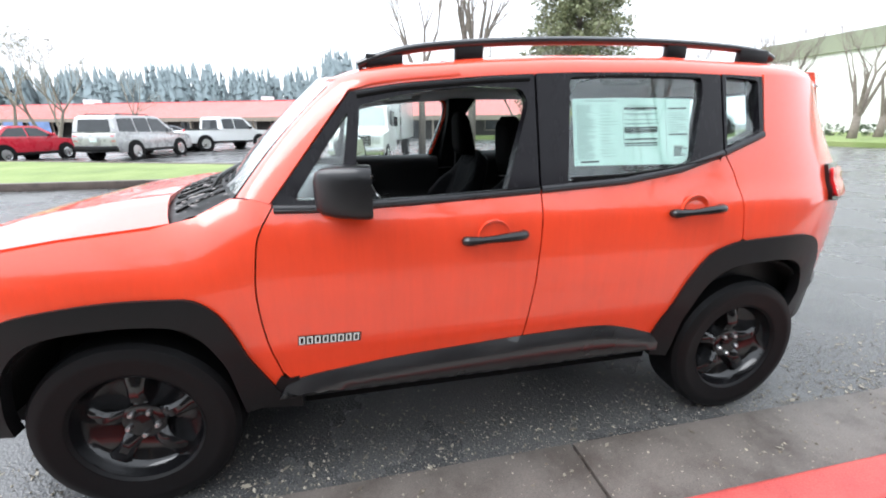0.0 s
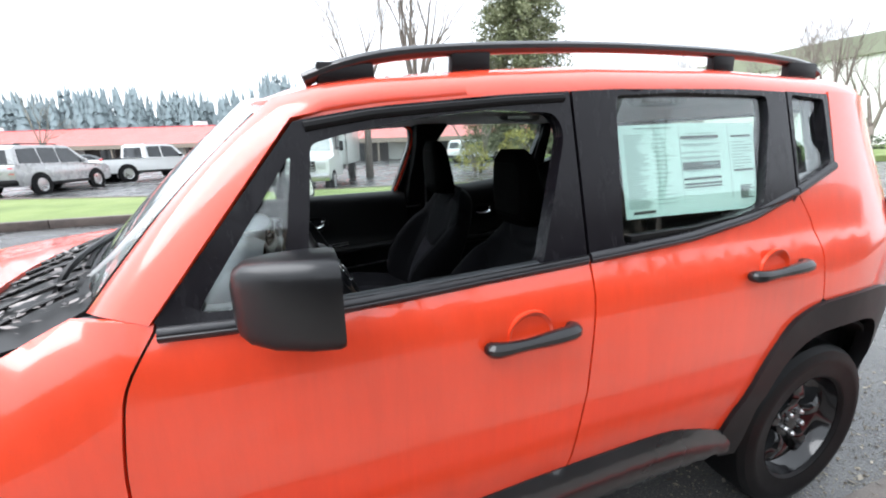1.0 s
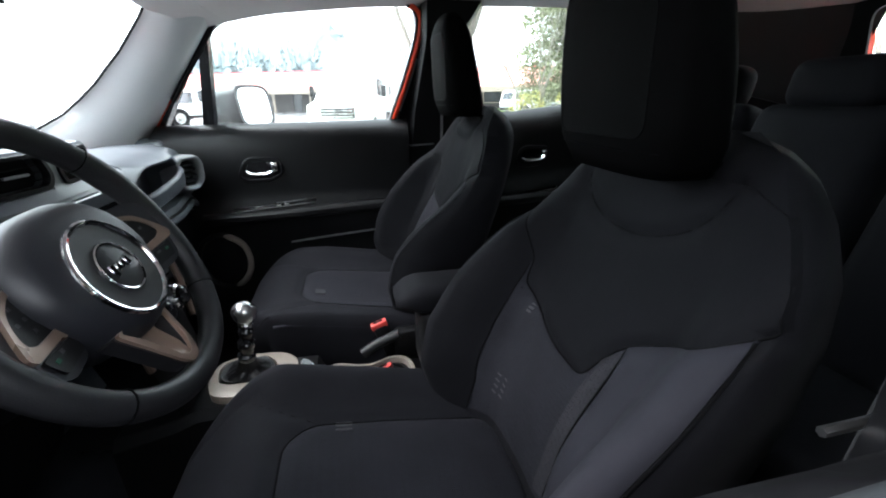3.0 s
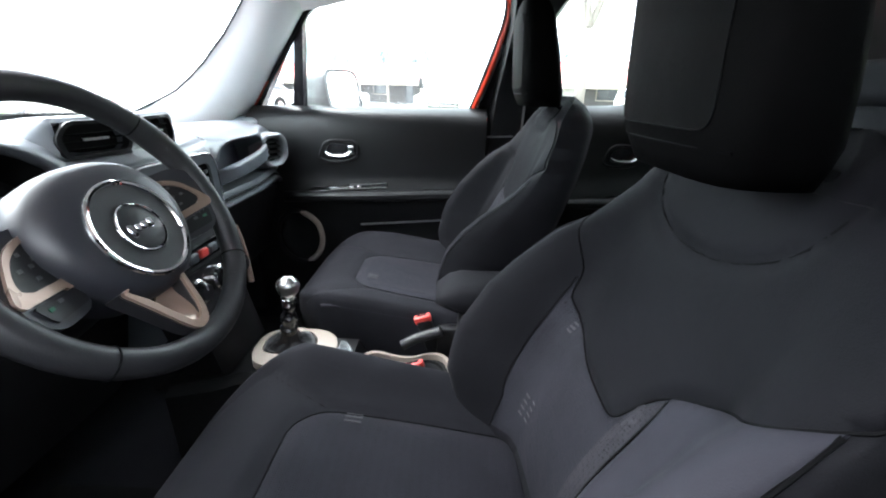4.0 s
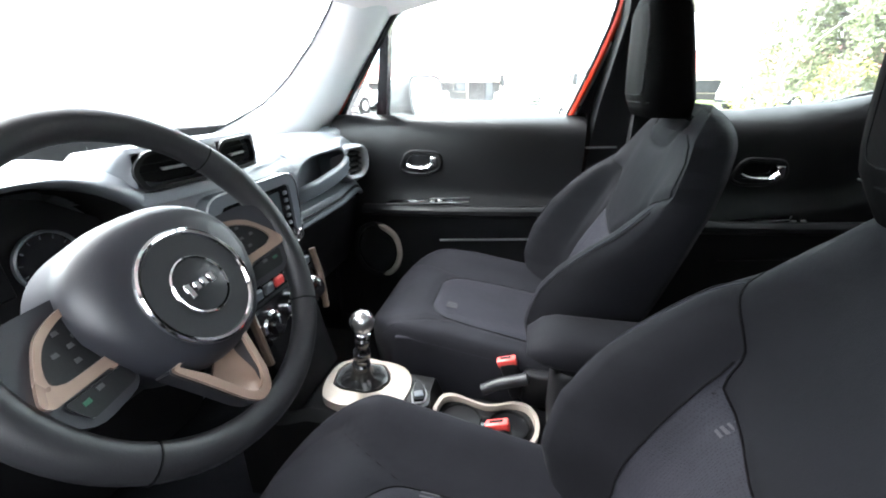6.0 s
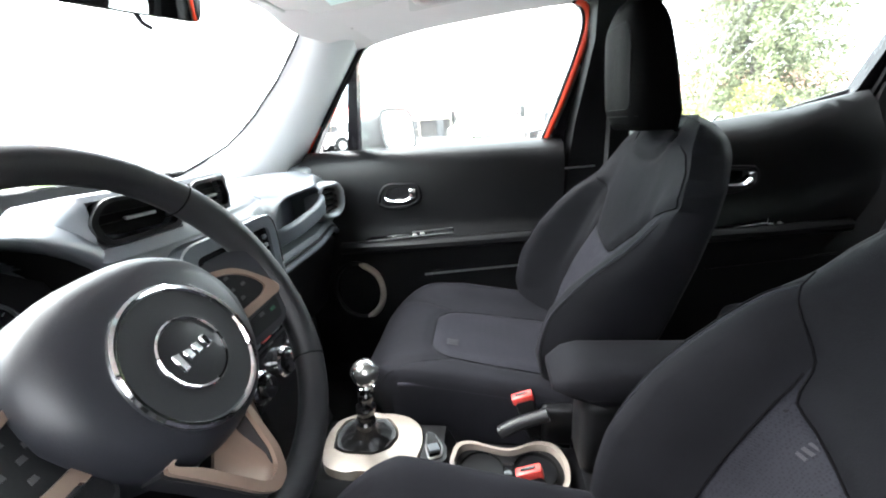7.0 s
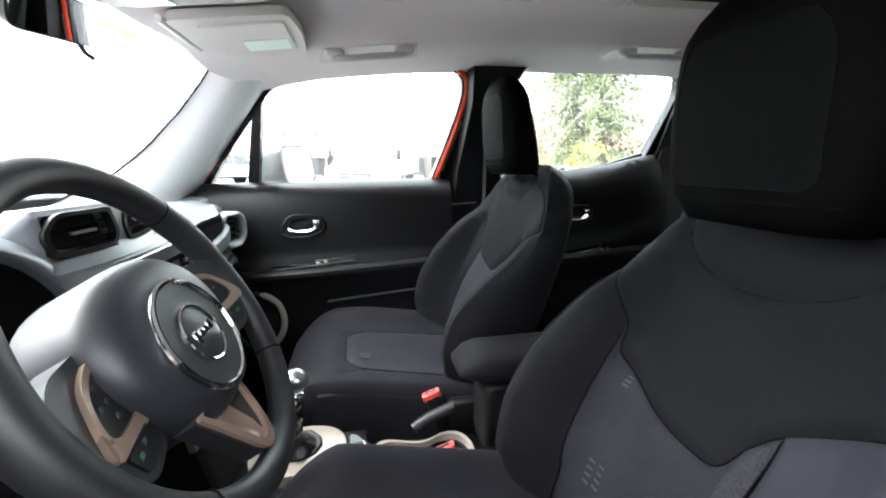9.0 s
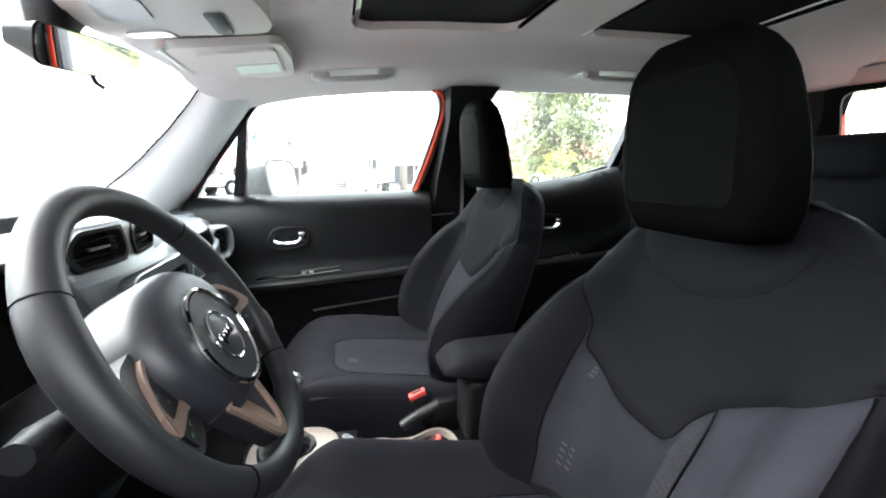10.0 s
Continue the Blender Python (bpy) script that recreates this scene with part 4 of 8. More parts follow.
def car_rear():
    # tailgate with its window opening, laid on a bowed plane
    def fn(u, v, d):
        return Vector((2.025 - 0.05 * (u / 0.55) ** 2 - 0.32 * max(0.0, v - 1.0) ** 1.5 - d, u, v))
    gate = [(-0.55, 0.63), (0.55, 0.63), (0.55, 1.1), (0.52, 1.63), (-0.52, 1.63), (-0.55, 1.1)]
    hole = rounded([(-0.46, 1.22), (0.46, 1.22), (0.44, 1.56), (-0.44, 1.56)], 0.05, 4)
    g = part("tailgate", sheet(gate, fn, 0.05, [hole], 0.08), ORANGE, car, "orange tailgate", angle=50)
    part("pane", sheet(rounded([(-0.48, 1.20), (0.48, 1.20), (0.46, 1.58), (-0.46, 1.58)], 0.05, 4), lambda u, v, d: fn(u, v, d + 0.012), 0.005, step=0.15), GLASS_CLEAR, g, "rear window").visible_shadow = False
    part("rear_bumper", sheet([(-0.60, 0.40), (0.60, 0.40), (0.58, 0.63), (-0.58, 0.63)], lambda u, v, d: Vector((2.06 - 0.16 * (u / 0.6) ** 4 - d, u, v)), 0.06, step=0.1), PLASTIC, car, "black rear bumper")
    for s in (-1, 1):
        x = 1.735
        lamp = part("tail_light", sheet(rounded([(1.665, 1.045), (1.86, 1.045), (1.85, 1.205), (1.665, 1.205)], 0.015, 3), side_fn(s, 0.018), 0.05, step=0.03), GLOSS_BLACK, car, "black-framed tail light")
        part("lens", sheet(rounded([(1.685, 1.063), (1.84, 1.063), (1.83, 1.188), (1.685, 1.188)], 0.02, 3), side_fn(s, 0.030), 0.02, step=0.03), RED_LENS, lamp, "red lens")


car_rear()


def car_wheel(x, s):
    out = Matrix.Translation((x, s * 0.770, 0.343)) @ pose(0, 0, 0, 90 if s < 0 else -90, 0, 0)
    # local z points out of the car
    tyre = lathe([(0.212, -0.095), (0.235, -0.104), (0.290, -0.110), (0.325, -0.100), (0.340, -0.080), (0.3435, -0.05), (0.3435, 0.05), (0.340, 0.080), (0.325, 0.100), (0.300, 0.109), (0.285, 0.1105), (0.280, 0.109), (0.240, 0.104), (0.222, 0.100), (0.212, 0.090)], 56, out)
    w = part("wheel", tyre, TYRE, car, "black tyre on a black steel wheel", angle=30)
    rim = part("rim", lathe([(0.224, 0.102), (0.226, 0.094), (0.214, 0.086), (0.206, 0.060), (0.196, 0.040), (0.185, 0.030), (0.060, 0.010), (0.001, 0.010), (0.001, -0.03), (0.205, -0.03), (0.205, -0.09), (0.214, -0.09), (0.214, 0.09)], 48, out), RIM_BLACK, w, "gloss black steel rim")
    for k in range(5):
        turn = out @ pose(0, 0, 0, 0, 0, 72 * k + 18)
        ring = []
        for r, hw, h in ((0.060, 0.034, 0.040), (0.085, 0.030, 0.062), (0.120, 0.026, 0.070), (0.160, 0.030, 0.060), (0.196, 0.044, 0.046)):
            ring.append([turn @ Vector((r, y, z)) for y, z in ((-hw, 0.012), (-hw, h - 0.012), (-hw * 0.55, h), (hw * 0.55, h), (hw, h - 0.012), (hw, 0.012))])
        part("spoke", loft(ring), RIM_BLACK, rim)
        part("lug_nut", lathe([(0.011, 0.045), (0.011, 0.064), (0.007, 0.071), (0.001, 0.072)], 6, turn @ Matrix.Translation((0.040, 0.030, 0))), SATIN, rim, smooth=False)
    part("hub", lathe([(0.078, 0.010), (0.074, 0.046), (0.060, 0.052), (0.036, 0.050), (0.033, 0.058), (0.001, 0.060)], 28, out), RIM_BLACK, rim)


for wx in (-1.285, 1.285):
    for s in (-1, 1):
        car_wheel(wx, s)


def car_under():
    part("floor_pan", box(-0.95, 0.95, -0.66, 0.66, 0.22, 0.33), LINER, car)
    part("floor_pan", box(0.90, 1.95, -0.55, 0.55, 0.24, 0.40), LINER, car)
    part("engine_bay", box(-1.90, -0.98, -0.56, 0.56, 0.24, 0.90), LINER, car)
    for wx, r in ((-1.285, 0.40), (1.285, 0.41)):
        for s in (-1, 1):
            rings = []
            for k in range(17):
                a = math.pi * (0.05 + 0.90 * k / 16)
                p = Vector((wx + r * math.cos(a), 0, 0.36 + (r + 0.02) * math.sin(a)))
                q = Vector((wx + (r + 0.012) * math.cos(a), 0, 0.36 + (r + 0.032) * math.sin(a)))
                w = min(0.885, body_y(p.x, p.z) - 0.015)
                rings.append([Vector((p.x, s * w, p.z)), Vector((p.x, s * 0.56, p.z)), Vector((q.x, s * 0.56, q.z)), Vector((q.x, s * w, q.z))])
            part("wheel_liner", loft(rings), LINER, car)


car_under()


# ---------------------------------------------------------------- unseen building, added to dim reflections and side light
unseen_facade = empty("building", "unseen plain brown building added behind the pavement to cut side light", "building", pose(0, -10.0, 0))
part("wall", box(-34, 34, -4.0, 0.0, 0, 3.8), WALL_DARKENED, unseen_facade, "plain brown wall", smooth=False)
part("roof", box(-34.8, 34.8, -4.4, 0.8, 3.8, 4.3), FASCIA, unseen_facade, "flat roof edge", smooth=False)


def litter():
    """Pebbles and leaf scraps washed up along the gutter."""
    rnd = random.Random(12)
    bm = bmesh.new()
    for k in range(7200):
        x = rnd.uniform(-2.2, 3.4)
        y = -0.95 + abs(rnd.gauss(0, 0.26)) if rnd.random() < 0.80 else rnd.uniform(-1.36, -0.96)
        z = 0.0 if y > -0.95 else 0.027
        r = rnd.uniform(0.0014, 0.0040) if rnd.random() < 0.9 else rnd.uniform(0.004, 0.0085)
        if rnd.random() < 0.12:
            a = rnd.random() * 6.28
            u, w = Vector((math.cos(a), math.sin(a), 0)) * r * 3.2, Vector((-math.sin(a), math.cos(a), 0)) * r * 1.3
            c = Vector((x, y, z + 0.004))
            bm.faces.new([bm.verts.new(c + u), bm.verts.new(c + w + Vector((0, 0, 0.003))), bm.verts.new(c - u), bm.verts.new(c - w)])
        else:
            c = Vector((x, y, z + r * 0.4))
            top, low = bm.verts.new(c + Vector((0, 0, r * 0.8))), bm.verts.new(c - Vector((0, 0, r * 0.6)))
            ring = [bm.verts.new(c + Vector((math.cos(q) * r * rnd.uniform(0.7, 1.2), math.sin(q) * r * rnd.uniform(0.7, 1.2), 0))) for q in (0, 1.25, 2.5, 3.77, 5.0)]
            for i in range(5):
                bm.faces.new((ring[i], ring[(i + 1) % 5], top))
                bm.faces.new((ring[(i + 1) % 5], ring[i], low))
    tagged(part("grit", bm, GRIT, smooth=False), "wet pebbles and leaf scraps along the gutter", "litter", kind="stuff")


litter()


# ---------------------------------------------------------------- seats
def pinch(lines, u, v, width):
    """How far a seam draws the cloth in at (u, v): 1 on a seam, fading to 0 within its width."""
    near = 9.0
    for line in lines:
        key = tuple(line)
        if key not in SEAM_CACHE:
            a = np.array(line)
            SEAM_CACHE[key] = (a[:-1], np.diff(a, axis=0), np.maximum(1e-12, (np.diff(a, axis=0) ** 2).sum(1)))
        a, d, q = SEAM_CACHE[key]
        p = np.array((u, v)) - a
        t = np.clip((p * d).sum(1) / q, 0, 1)
        near = min(near, float(((p - d * t[:, None]) ** 2).sum(1).min()))
    return math.exp(-near / width ** 2)


SEAM_CACHE = {}


def seat(name, label, x_hinge, y_c, z_cush, head_z, head_x, near=1.0, front=0.385):
    """A front seat: cushion, reclined backrest, panels, headrest."""
    A = math.tan(radians(20.5))
    s = part(name, rbox(0.40, 0.40, 0.16, 0.03, 2, pose(x_hinge - 0.20, y_c, z_cush - 0.20)), PLASTIC, car, label)
    ins = -1 if y_c > 0 else 1
    far_side = y_c > 0
    x_front = x_hinge - (0.505 if far_side else 0.55)
    # outline of the cushion insert and the seams that run from it over the thigh rolls
    mid_v = -0.045 if far_side else 0.0
    ins_poly = rounded([(x_hinge - front, mid_v - 0.080), (x_hinge - front, mid_v + 0.080), (x_hinge - front + 0.040, mid_v + 0.125), (x_hinge - 0.20, mid_v + 0.138), (x_hinge + 0.01, mid_v + 0.146), (x_hinge + 0.01, mid_v - 0.146), (x_hinge - 0.20, mid_v - 0.138), (x_hinge - front + 0.040, mid_v - 0.125)], 0.045, 5)
    thigh = [curve2([(x_hinge - front + 0.050, mid_v + k * 0.132), (x_hinge - front - 0.03, mid_v + k * 0.165), (x_hinge - front - 0.10, mid_v + k * 0.205)], 4) for k in (-1, 1)]
    cush_seams = [ins_poly + ins_poly[:1]] + thigh

    # cushion, lofted from front to back
    def cush_z(x, f):
        t = (x - x_front) / (x_hinge + 0.10 - x_front)
        top = z_cush + 0.012 - (0.215 if y_c < 0 else 0.165) * (x - x_hinge + 0.14) - 0.085 * max(0.0, (0.26 - t) / 0.26) ** 2.2
        lift = (0.008 if f < 0 else 0.036) if far_side else 0.044
        side = lift * math.exp(-((abs(f) - (0.80 if far_side else 0.90)) / 0.20) ** 2) * min(1.0, t * (2.6 if far_side else 4.5)) * min(1.0, max(0.0, (1.0 - t) * 3.0))
        edge = -0.046 * max(0.0, (abs(f) - 0.93) / 0.07) ** 2
        return top + side + edge - 0.0075 * pinch(cush_seams, x, 0.262 * f, 0.010)
    rings = []
    for k in range(45):
        t = (k / 44) ** 1.4
        x = x_front + (x_hinge + 0.10 - x_front) * t
        w = 0.262 * math.sqrt(1.0 - 0.72 * (max(0.0, 0.26 - t) / 0.26) ** 2)
        ring = [Vector((x, y_c + w * f, cush_z(x, f * w / 0.262 if abs(f) < 0.8 else f))) for f in [-1, -0.975, -0.95, -0.915] + [-0.88 + 1.76 * q / 44 for q in range(45)] + [0.915, 0.95, 0.975, 1]]
        low = z_cush - 0.14 + (0.06 * (1 - t / 0.12) if t < 0.12 else 0)
        ring += [Vector((x, y_c + 0.95 * w, low)), Vector((x, y_c - 0.95 * w, low))]
        rings.append(ring)
    cush = part("cushion", loft(rings), SEAT_CLOTH_LIT, s, "black cloth seat cushion, lightened for light from above", angle=70)
    c_fn = lambda u, v, d: Vector((u, y_c + v, cush_z(u, v / 0.262) + 0.006 - d))
    part("cushion_insert", sheet(ins_poly, lambda u, v, d: c_fn(u, v, d + 0.0045), 0.02, step=0.016), FABRIC_MESH, cush, "dark grey mesh insert", angle=60)
    seam = [c_fn(u, v, 0.0035) for u, v in resample(ins_poly, 0.015)]
    part("seam", tube(seam + seam[:1], 0.0014, 5), THREAD, cush)
    for line in thigh:
        part("seam", tube([c_fn(u, v, 0.0055) for u, v in line], 0.0012, 5), THREAD, cush)
    for sy in (-1, 1):
        roll = [Vector((u, y_c + sy * 0.262 * 0.97, cush_z(u, 0.985 * sy) - 0.002)) for u in (x_hinge - 0.40 + 0.41 * k / 10 for k in range(11))]
        # the welt is in paler cloth, so its highlight is in the colour
        part("piping", tube(smooth3(roll, 2), 0.0042, 8), FABRIC_GREY, cush, "corded welt, paler for its highlight")

    # backrest: front surface as a height field over (y, h)
    def prof(h):
        return lerp_table([(0.0, 0.225), (0.08, 0.255), (0.18, 0.268), (0.30, 0.272), (0.38, 0.266), (0.44, 0.248), (0.49, 0.214), (0.53, 0.178), (0.555, 0.142), (0.575, 0.085)], h)

    def bol(h, f):
        if far_side and f < 0:
            return lerp_table([(0.0, 0.110), (0.10, 0.180), (0.20, 0.200), (0.25, 0.180), (0.29, 0.140), (0.33, 0.085), (0.37, 0.042), (0.42, 0.012), (0.47, 0.0)], h)
        if f < 0:
            return lerp_table([(0.0, 0.080), (0.10, 0.120), (0.18, 0.122), (0.24, 0.104), (0.30, 0.072), (0.34, 0.050), (0.38, 0.032), (0.42, 0.016), (0.47, 0.005), (0.56, 0.0)], h)
        return lerp_table([(0.0, 0.095), (0.10, 0.150), (0.20, 0.168), (0.28, 0.158), (0.34, 0.124), (0.38, 0.092), (0.41, 0.056), (0.435, 0.026), (0.47, 0.008), (0.56, 0.0)], h)

    def back_x(f, h):
        a = abs(f)
        up = lerp_table([(0, 0), (0.56, 0.0), (0.64, 0.12), (0.70, 0.45), (0.76, 0.85), (0.82, 1.0), (0.90, 0.96), (0.96, 0.72), (1.0, 0.35)] if far_side else [(0, 0), (0.48, 0.02), (0.58, 0.10), (0.66, 0.34), (0.74, 0.74), (0.80, 0.95), (0.86, 1.0), (0.93, 0.86), (1.0, 0.35)], a)
        dish = -0.012 * (1 - min(1.0, a / 0.5) ** 2)
        roundtop = 0.022 * max(0.0, (h - 0.50) / 0.06) ** 2
        return h * A - bol(h, f) * up * (near if f < 0 else 0.55 + 0.45 * near) - dish * 0.6 + roundtop - 0.018 * math.exp(-((h - 0.14) / 0.12) ** 2)

    slim = 0.90 if y_c < 0 else 1.0

    # lower edge of the yoke: a blunt point, climbing to both shoulders
    if far_side:
        low = curve2([(0.222, 0.425), (0.190, 0.412), (0.160, 0.390), (0.132, 0.330), (0.112, 0.288), (0.050, 0.268), (-0.020, 0.262), (-0.065, 0.290), (-0.115, 0.330), (-0.170, 0.370), (-0.215, 0.398), (-0.244, 0.414)], 5)
        seat_edge, door_edge = [(0.150, 0.02), (0.150, 0.12), (0.142, 0.22), (0.128, 0.30)], [(-0.150, 0.02), (-0.150, 0.12), (-0.140, 0.22), (-0.112, 0.325)]
        collar = curve2([(0.135, 0.535), (0.118, 0.502), (0.080, 0.484), (0.030, 0.479), (-0.030, 0.485), (-0.066, 0.506), (-0.080, 0.535)], 4)
    else:
        low = curve2([(0.238, 0.415), (0.200, 0.385), (0.176, 0.335), (0.162, 0.275), (0.085, 0.226), (0.006, 0.214), (-0.028, 0.222), (-0.050, 0.262), (-0.078, 0.294), (-0.137, 0.332), (-0.186, 0.363), (-0.225, 0.395), (-0.248, 0.418)], 5)
        seat_edge, door_edge = [(0.160, 0.02), (0.172, 0.12), (0.176, 0.22), (0.176, 0.32)], [(-0.070, 0.02), (-0.066, 0.12), (-0.078, 0.29)]
        collar = curve2([(0.172, 0.520), (0.158, 0.475), (0.125, 0.445), (0.080, 0.428), (0.020, 0.424), (-0.040, 0.438), (-0.090, 0.468), (-0.115, 0.515)], 4)
    back_seams = [low, curve2(seat_edge, 5), curve2(door_edge, 5), collar]

    def back_p(f, h, d=0.0):
        u = prof(h) * f * (slim if f < 0 else 1.0)
        return Vector((x_hinge + back_x(f, h) + d + 0.0085 * pinch(back_seams, u, h, 0.0095), y_c + u, z_cush - 0.02 + h))

    def fu(u, h):
        return max(-1.0, min(1.0, u / (prof(h) * (slim if u < 0 else 1.0))))
    fs = [-1 + 2 * k / 96 for k in range(97)]
    rings = []
    for k in range(85):
        h = 0.575 * k / 84
        ring = [back_p(f, h) for f in fs]
        bx = x_hinge + h * A + 0.115 - 0.03 * (h / 0.575) - 0.05 * max(0.0, (h - 0.49) / 0.085) ** 2
        ring += [Vector((bx - 0.03, y_c + prof(h) * 0.99, z_cush - 0.02 + h)), Vector((bx, y_c + prof(h) * 0.85, z_cush - 0.02 + h)), Vector((bx, y_c - prof(h) * 0.85 * slim, z_cush - 0.02 + h)), Vector((bx - 0.03, y_c - prof(h) * 0.99 * slim, z_cush - 0.02 + h))]
        rings.append(ring)
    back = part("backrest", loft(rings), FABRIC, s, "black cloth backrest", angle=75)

    def b_fn(lift):
        return lambda u, v, d: back_p(fu(u, v), v, d - lift)
    inner = [p for p in low if door_edge[-1][0] - 0.001 < p[0] < seat_edge[-1][0] + 0.001]
    mesh_poly = inner + curve2(door_edge, 5)[::-1] + curve2(seat_edge, 5)
    part("backrest_insert", sheet(mesh_poly, b_fn(0.0020), 0.012, step=0.010), FABRIC_MESH, back, "dark grey mesh insert", angle=60)
    top_edge = [(-0.238, 0.438), (-0.216, 0.474), (-0.184, 0.502), (-0.135, 0.520), (0.135, 0.520), (0.184, 0.502), (0.216, 0.474), (0.236, 0.440)]
    part("yoke", sheet(low + top_edge, b_fn(0.0030), 0.015, step=0.011), FABRIC, back, "smooth black yoke panel with a pointed lower edge", angle=60)
    if not far_side:
        sidep = [p for p in low if -0.226 < p[0] < -0.077] + [(-0.231, 0.36), (-0.234, 0.30), (-0.232, 0.22), (-0.222, 0.12), (-0.205, 0.03), (-0.073, 0.03), (-0.069, 0.12), (-0.079, 0.23)]
        part("side_panel", sheet(sidep, b_fn(0.0045), 0.014, step=0.009), FABRIC_GREY, back, "dark grey side panel", angle=60)
        part("seam", tube(smooth3([back_p(fu(u, v), v, -0.0055) for u, v in ((-0.226, 0.392), (-0.232, 0.35), (-0.235, 0.30), (-0.233, 0.22), (-0.223, 0.12))], 5), 0.0022, 5), THREAD, back)
        # open-mesh strip beside the panel
        strip = [(-0.046, 0.256), (-0.075, 0.286), (-0.067, 0.12), (-0.071, 0.03), (-0.046, 0.03), (-0.042, 0.12)]
        part("mesh_strip", sheet(strip, b_fn(0.0034), 0.010, step=0.010), FABRIC_OPEN, back, "coarse open-mesh strip", angle=60)
    for line in back_seams:
        part("seam", tube([back_p(fu(u, v), v, -0.0034) for u, v in line], 0.0016, 5), THREAD, back)
    # stitched ridge of each bolster, curving in to the shoulder
    for sy in (1,) if y_c < 0 else (-1, 1):
        ridge = [back_p(sy * q, h, -0.0012) for q, h in ((0.90, 0.05), (0.90, 0.12), (0.90, 0.20), (0.90, 0.28), (0.90, 0.34), (0.89, 0.385), (0.87, 0.405), (0.84, 0.415))]
        # this paler cord stands in for the highlight on the ridge
        part("seam", tube(smooth3(ridge, 4), 0.0012, 5), FABRIC_GREY, back)
        part("seam", tube([p + Vector((0.004, sy * 0.008, 0)) for p in smooth3(ridge, 4)], 0.0012, 5), THREAD, back)
    # printed bars on the mesh near its edges
    for u, v, w, hgt in () if y_c > 0 else ((0.138, 0.236, 0.009, 0.026), (0.112, 0.07, 0.012, 0.050), (0.130, 0.07, 0.010, 0.050), (-0.056, 0.10, 0.012, 0.040)):
        for j in range(4):
            q = [(u, v + j * hgt / 4), (u + w, v + j * hgt / 4 + 0.002), (u + w, v + j * hgt / 4 + 0.005), (u, v + j * hgt / 4 + 0.003)]
            part("print_bar", sheet(q, b_fn(0.0026), 0.001, step=0.05), PRINT, back)
    for j in range(3):
        q = [(x_hinge - 0.30, ins * (0.120 - 0.010 * j)), (x_hinge - 0.272, ins * (0.122 - 0.010 * j)), (x_hinge - 0.272, ins * (0.126 - 0.010 * j)), (x_hinge - 0.30, ins * (0.124 - 0.010 * j))]
        part("print_bar", sheet(q, lambda u, v, d: c_fn(u, v, d - 0.002), 0.001, step=0.05), PRINT, cush)

    # headrest: a padded block, tapered and bowed, with a facing panel and posts
    rings = []
    hh = 0.262
    for k in range(15):
        t = k / 14
        z = head_z + hh * t
        w = 0.127 * (0.90 + 0.10 * math.sin(math.pi * min(1.0, t * 1.3))) * (1 - max(0.0, (t - 0.72) / 0.28) ** 2.4 * 0.42) * (1 - 0.10 * max(0.0, 0.12 - t) / 0.12)
        dep = 0.052 * (1.16 - 0.42 * t) * (1 - max(0.0, (t - 0.75) / 0.25) ** 2.2 * 0.5) * (1 - 0.18 * max(0.0, 0.15 - t) / 0.15)
        cx = head_x + 0.052 * (1.16 - 0.42 * t) - 0.014 * t + 0.02 * max(0, 0.2 - t)
        ring = []
        for j in range(28):
            a = 2 * math.pi * j / 28
            c, sn = math.cos(a), math.sin(a)
            ring.append(Vector((cx + dep * math.copysign(abs(c) ** 0.55, c), y_c + w * math.copysign(abs(sn) ** 0.55, sn), z)))
        rings.append(ring)
    head = part("headrest", loft(rings), HEAD_CLOTH_SHADED, s, "black cloth headrest, darkened for shade", angle=70)
    def hp(u, v, d):
        t = v / hh
        w = 0.127 * (0.90 + 0.10 * math.sin(math.pi * min(1.0, t * 1.3))) * (1 - max(0.0, (t - 0.72) / 0.28) ** 2.4 * 0.42) * (1 - 0.10 * max(0.0, 0.12 - t) / 0.12)
        dep = 0.052 * (1.16 - 0.42 * t) * (1 - max(0.0, (t - 0.75) / 0.25) ** 2.2 * 0.5) * (1 - 0.18 * max(0.0, 0.15 - t) / 0.15)
        sn = min(0.999, abs(u) / w) ** (1 / 0.55)
        cx = head_x + 0.052 * (1.16 - 0.42 * t) - 0.014 * t + 0.02 * max(0, 0.2 - t)
        return Vector((cx - dep * math.sqrt(1 - sn * sn) ** 0.55 + d, y_c + u, head_z + v))
    face = rounded([(-0.090, 0.045), (0.090, 0.045), (0.092, 0.18), (0.075, 0.215), (-0.075, 0.215), (-0.092, 0.18)], 0.02, 4)
    part("facing", sheet(face, lambda u, v, d: hp(u, v, d - 0.0006), 0.010, step=0.02), HEAD_FACE_SHADED, head, "smooth dark grey facing panel", angle=60)
    loop = [hp(u, v, -0.0008) for u, v in resample(face, 0.03)]
    part("seam", tube(loop + loop[:1], 0.0008, 5), THREAD, head)
    part("seam", tube([hp(u, 0.030, -0.001) for u in (-0.105, -0.06, 0, 0.06, 0.105)], 0.0011, 5), THREAD, head)
    base = back_p(0.0, 0.54)
    for sy in (-0.065, 0.065):
        part("post", tube([(base.x + 0.04, y_c + sy, base.z - 0.02), (head_x + 0.065, y_c + sy, head_z + 0.03)], 0.0065, 8), GLOSS_BLACK, head, "black headrest post")
        part("guide", lathe([(0.012, -0.006), (0.018, 0.0), (0.018, 0.010), (0.008, 0.014)], 14, Matrix.Translation((base.x + 0.045, y_c + sy, base.z))), PLASTIC, head)
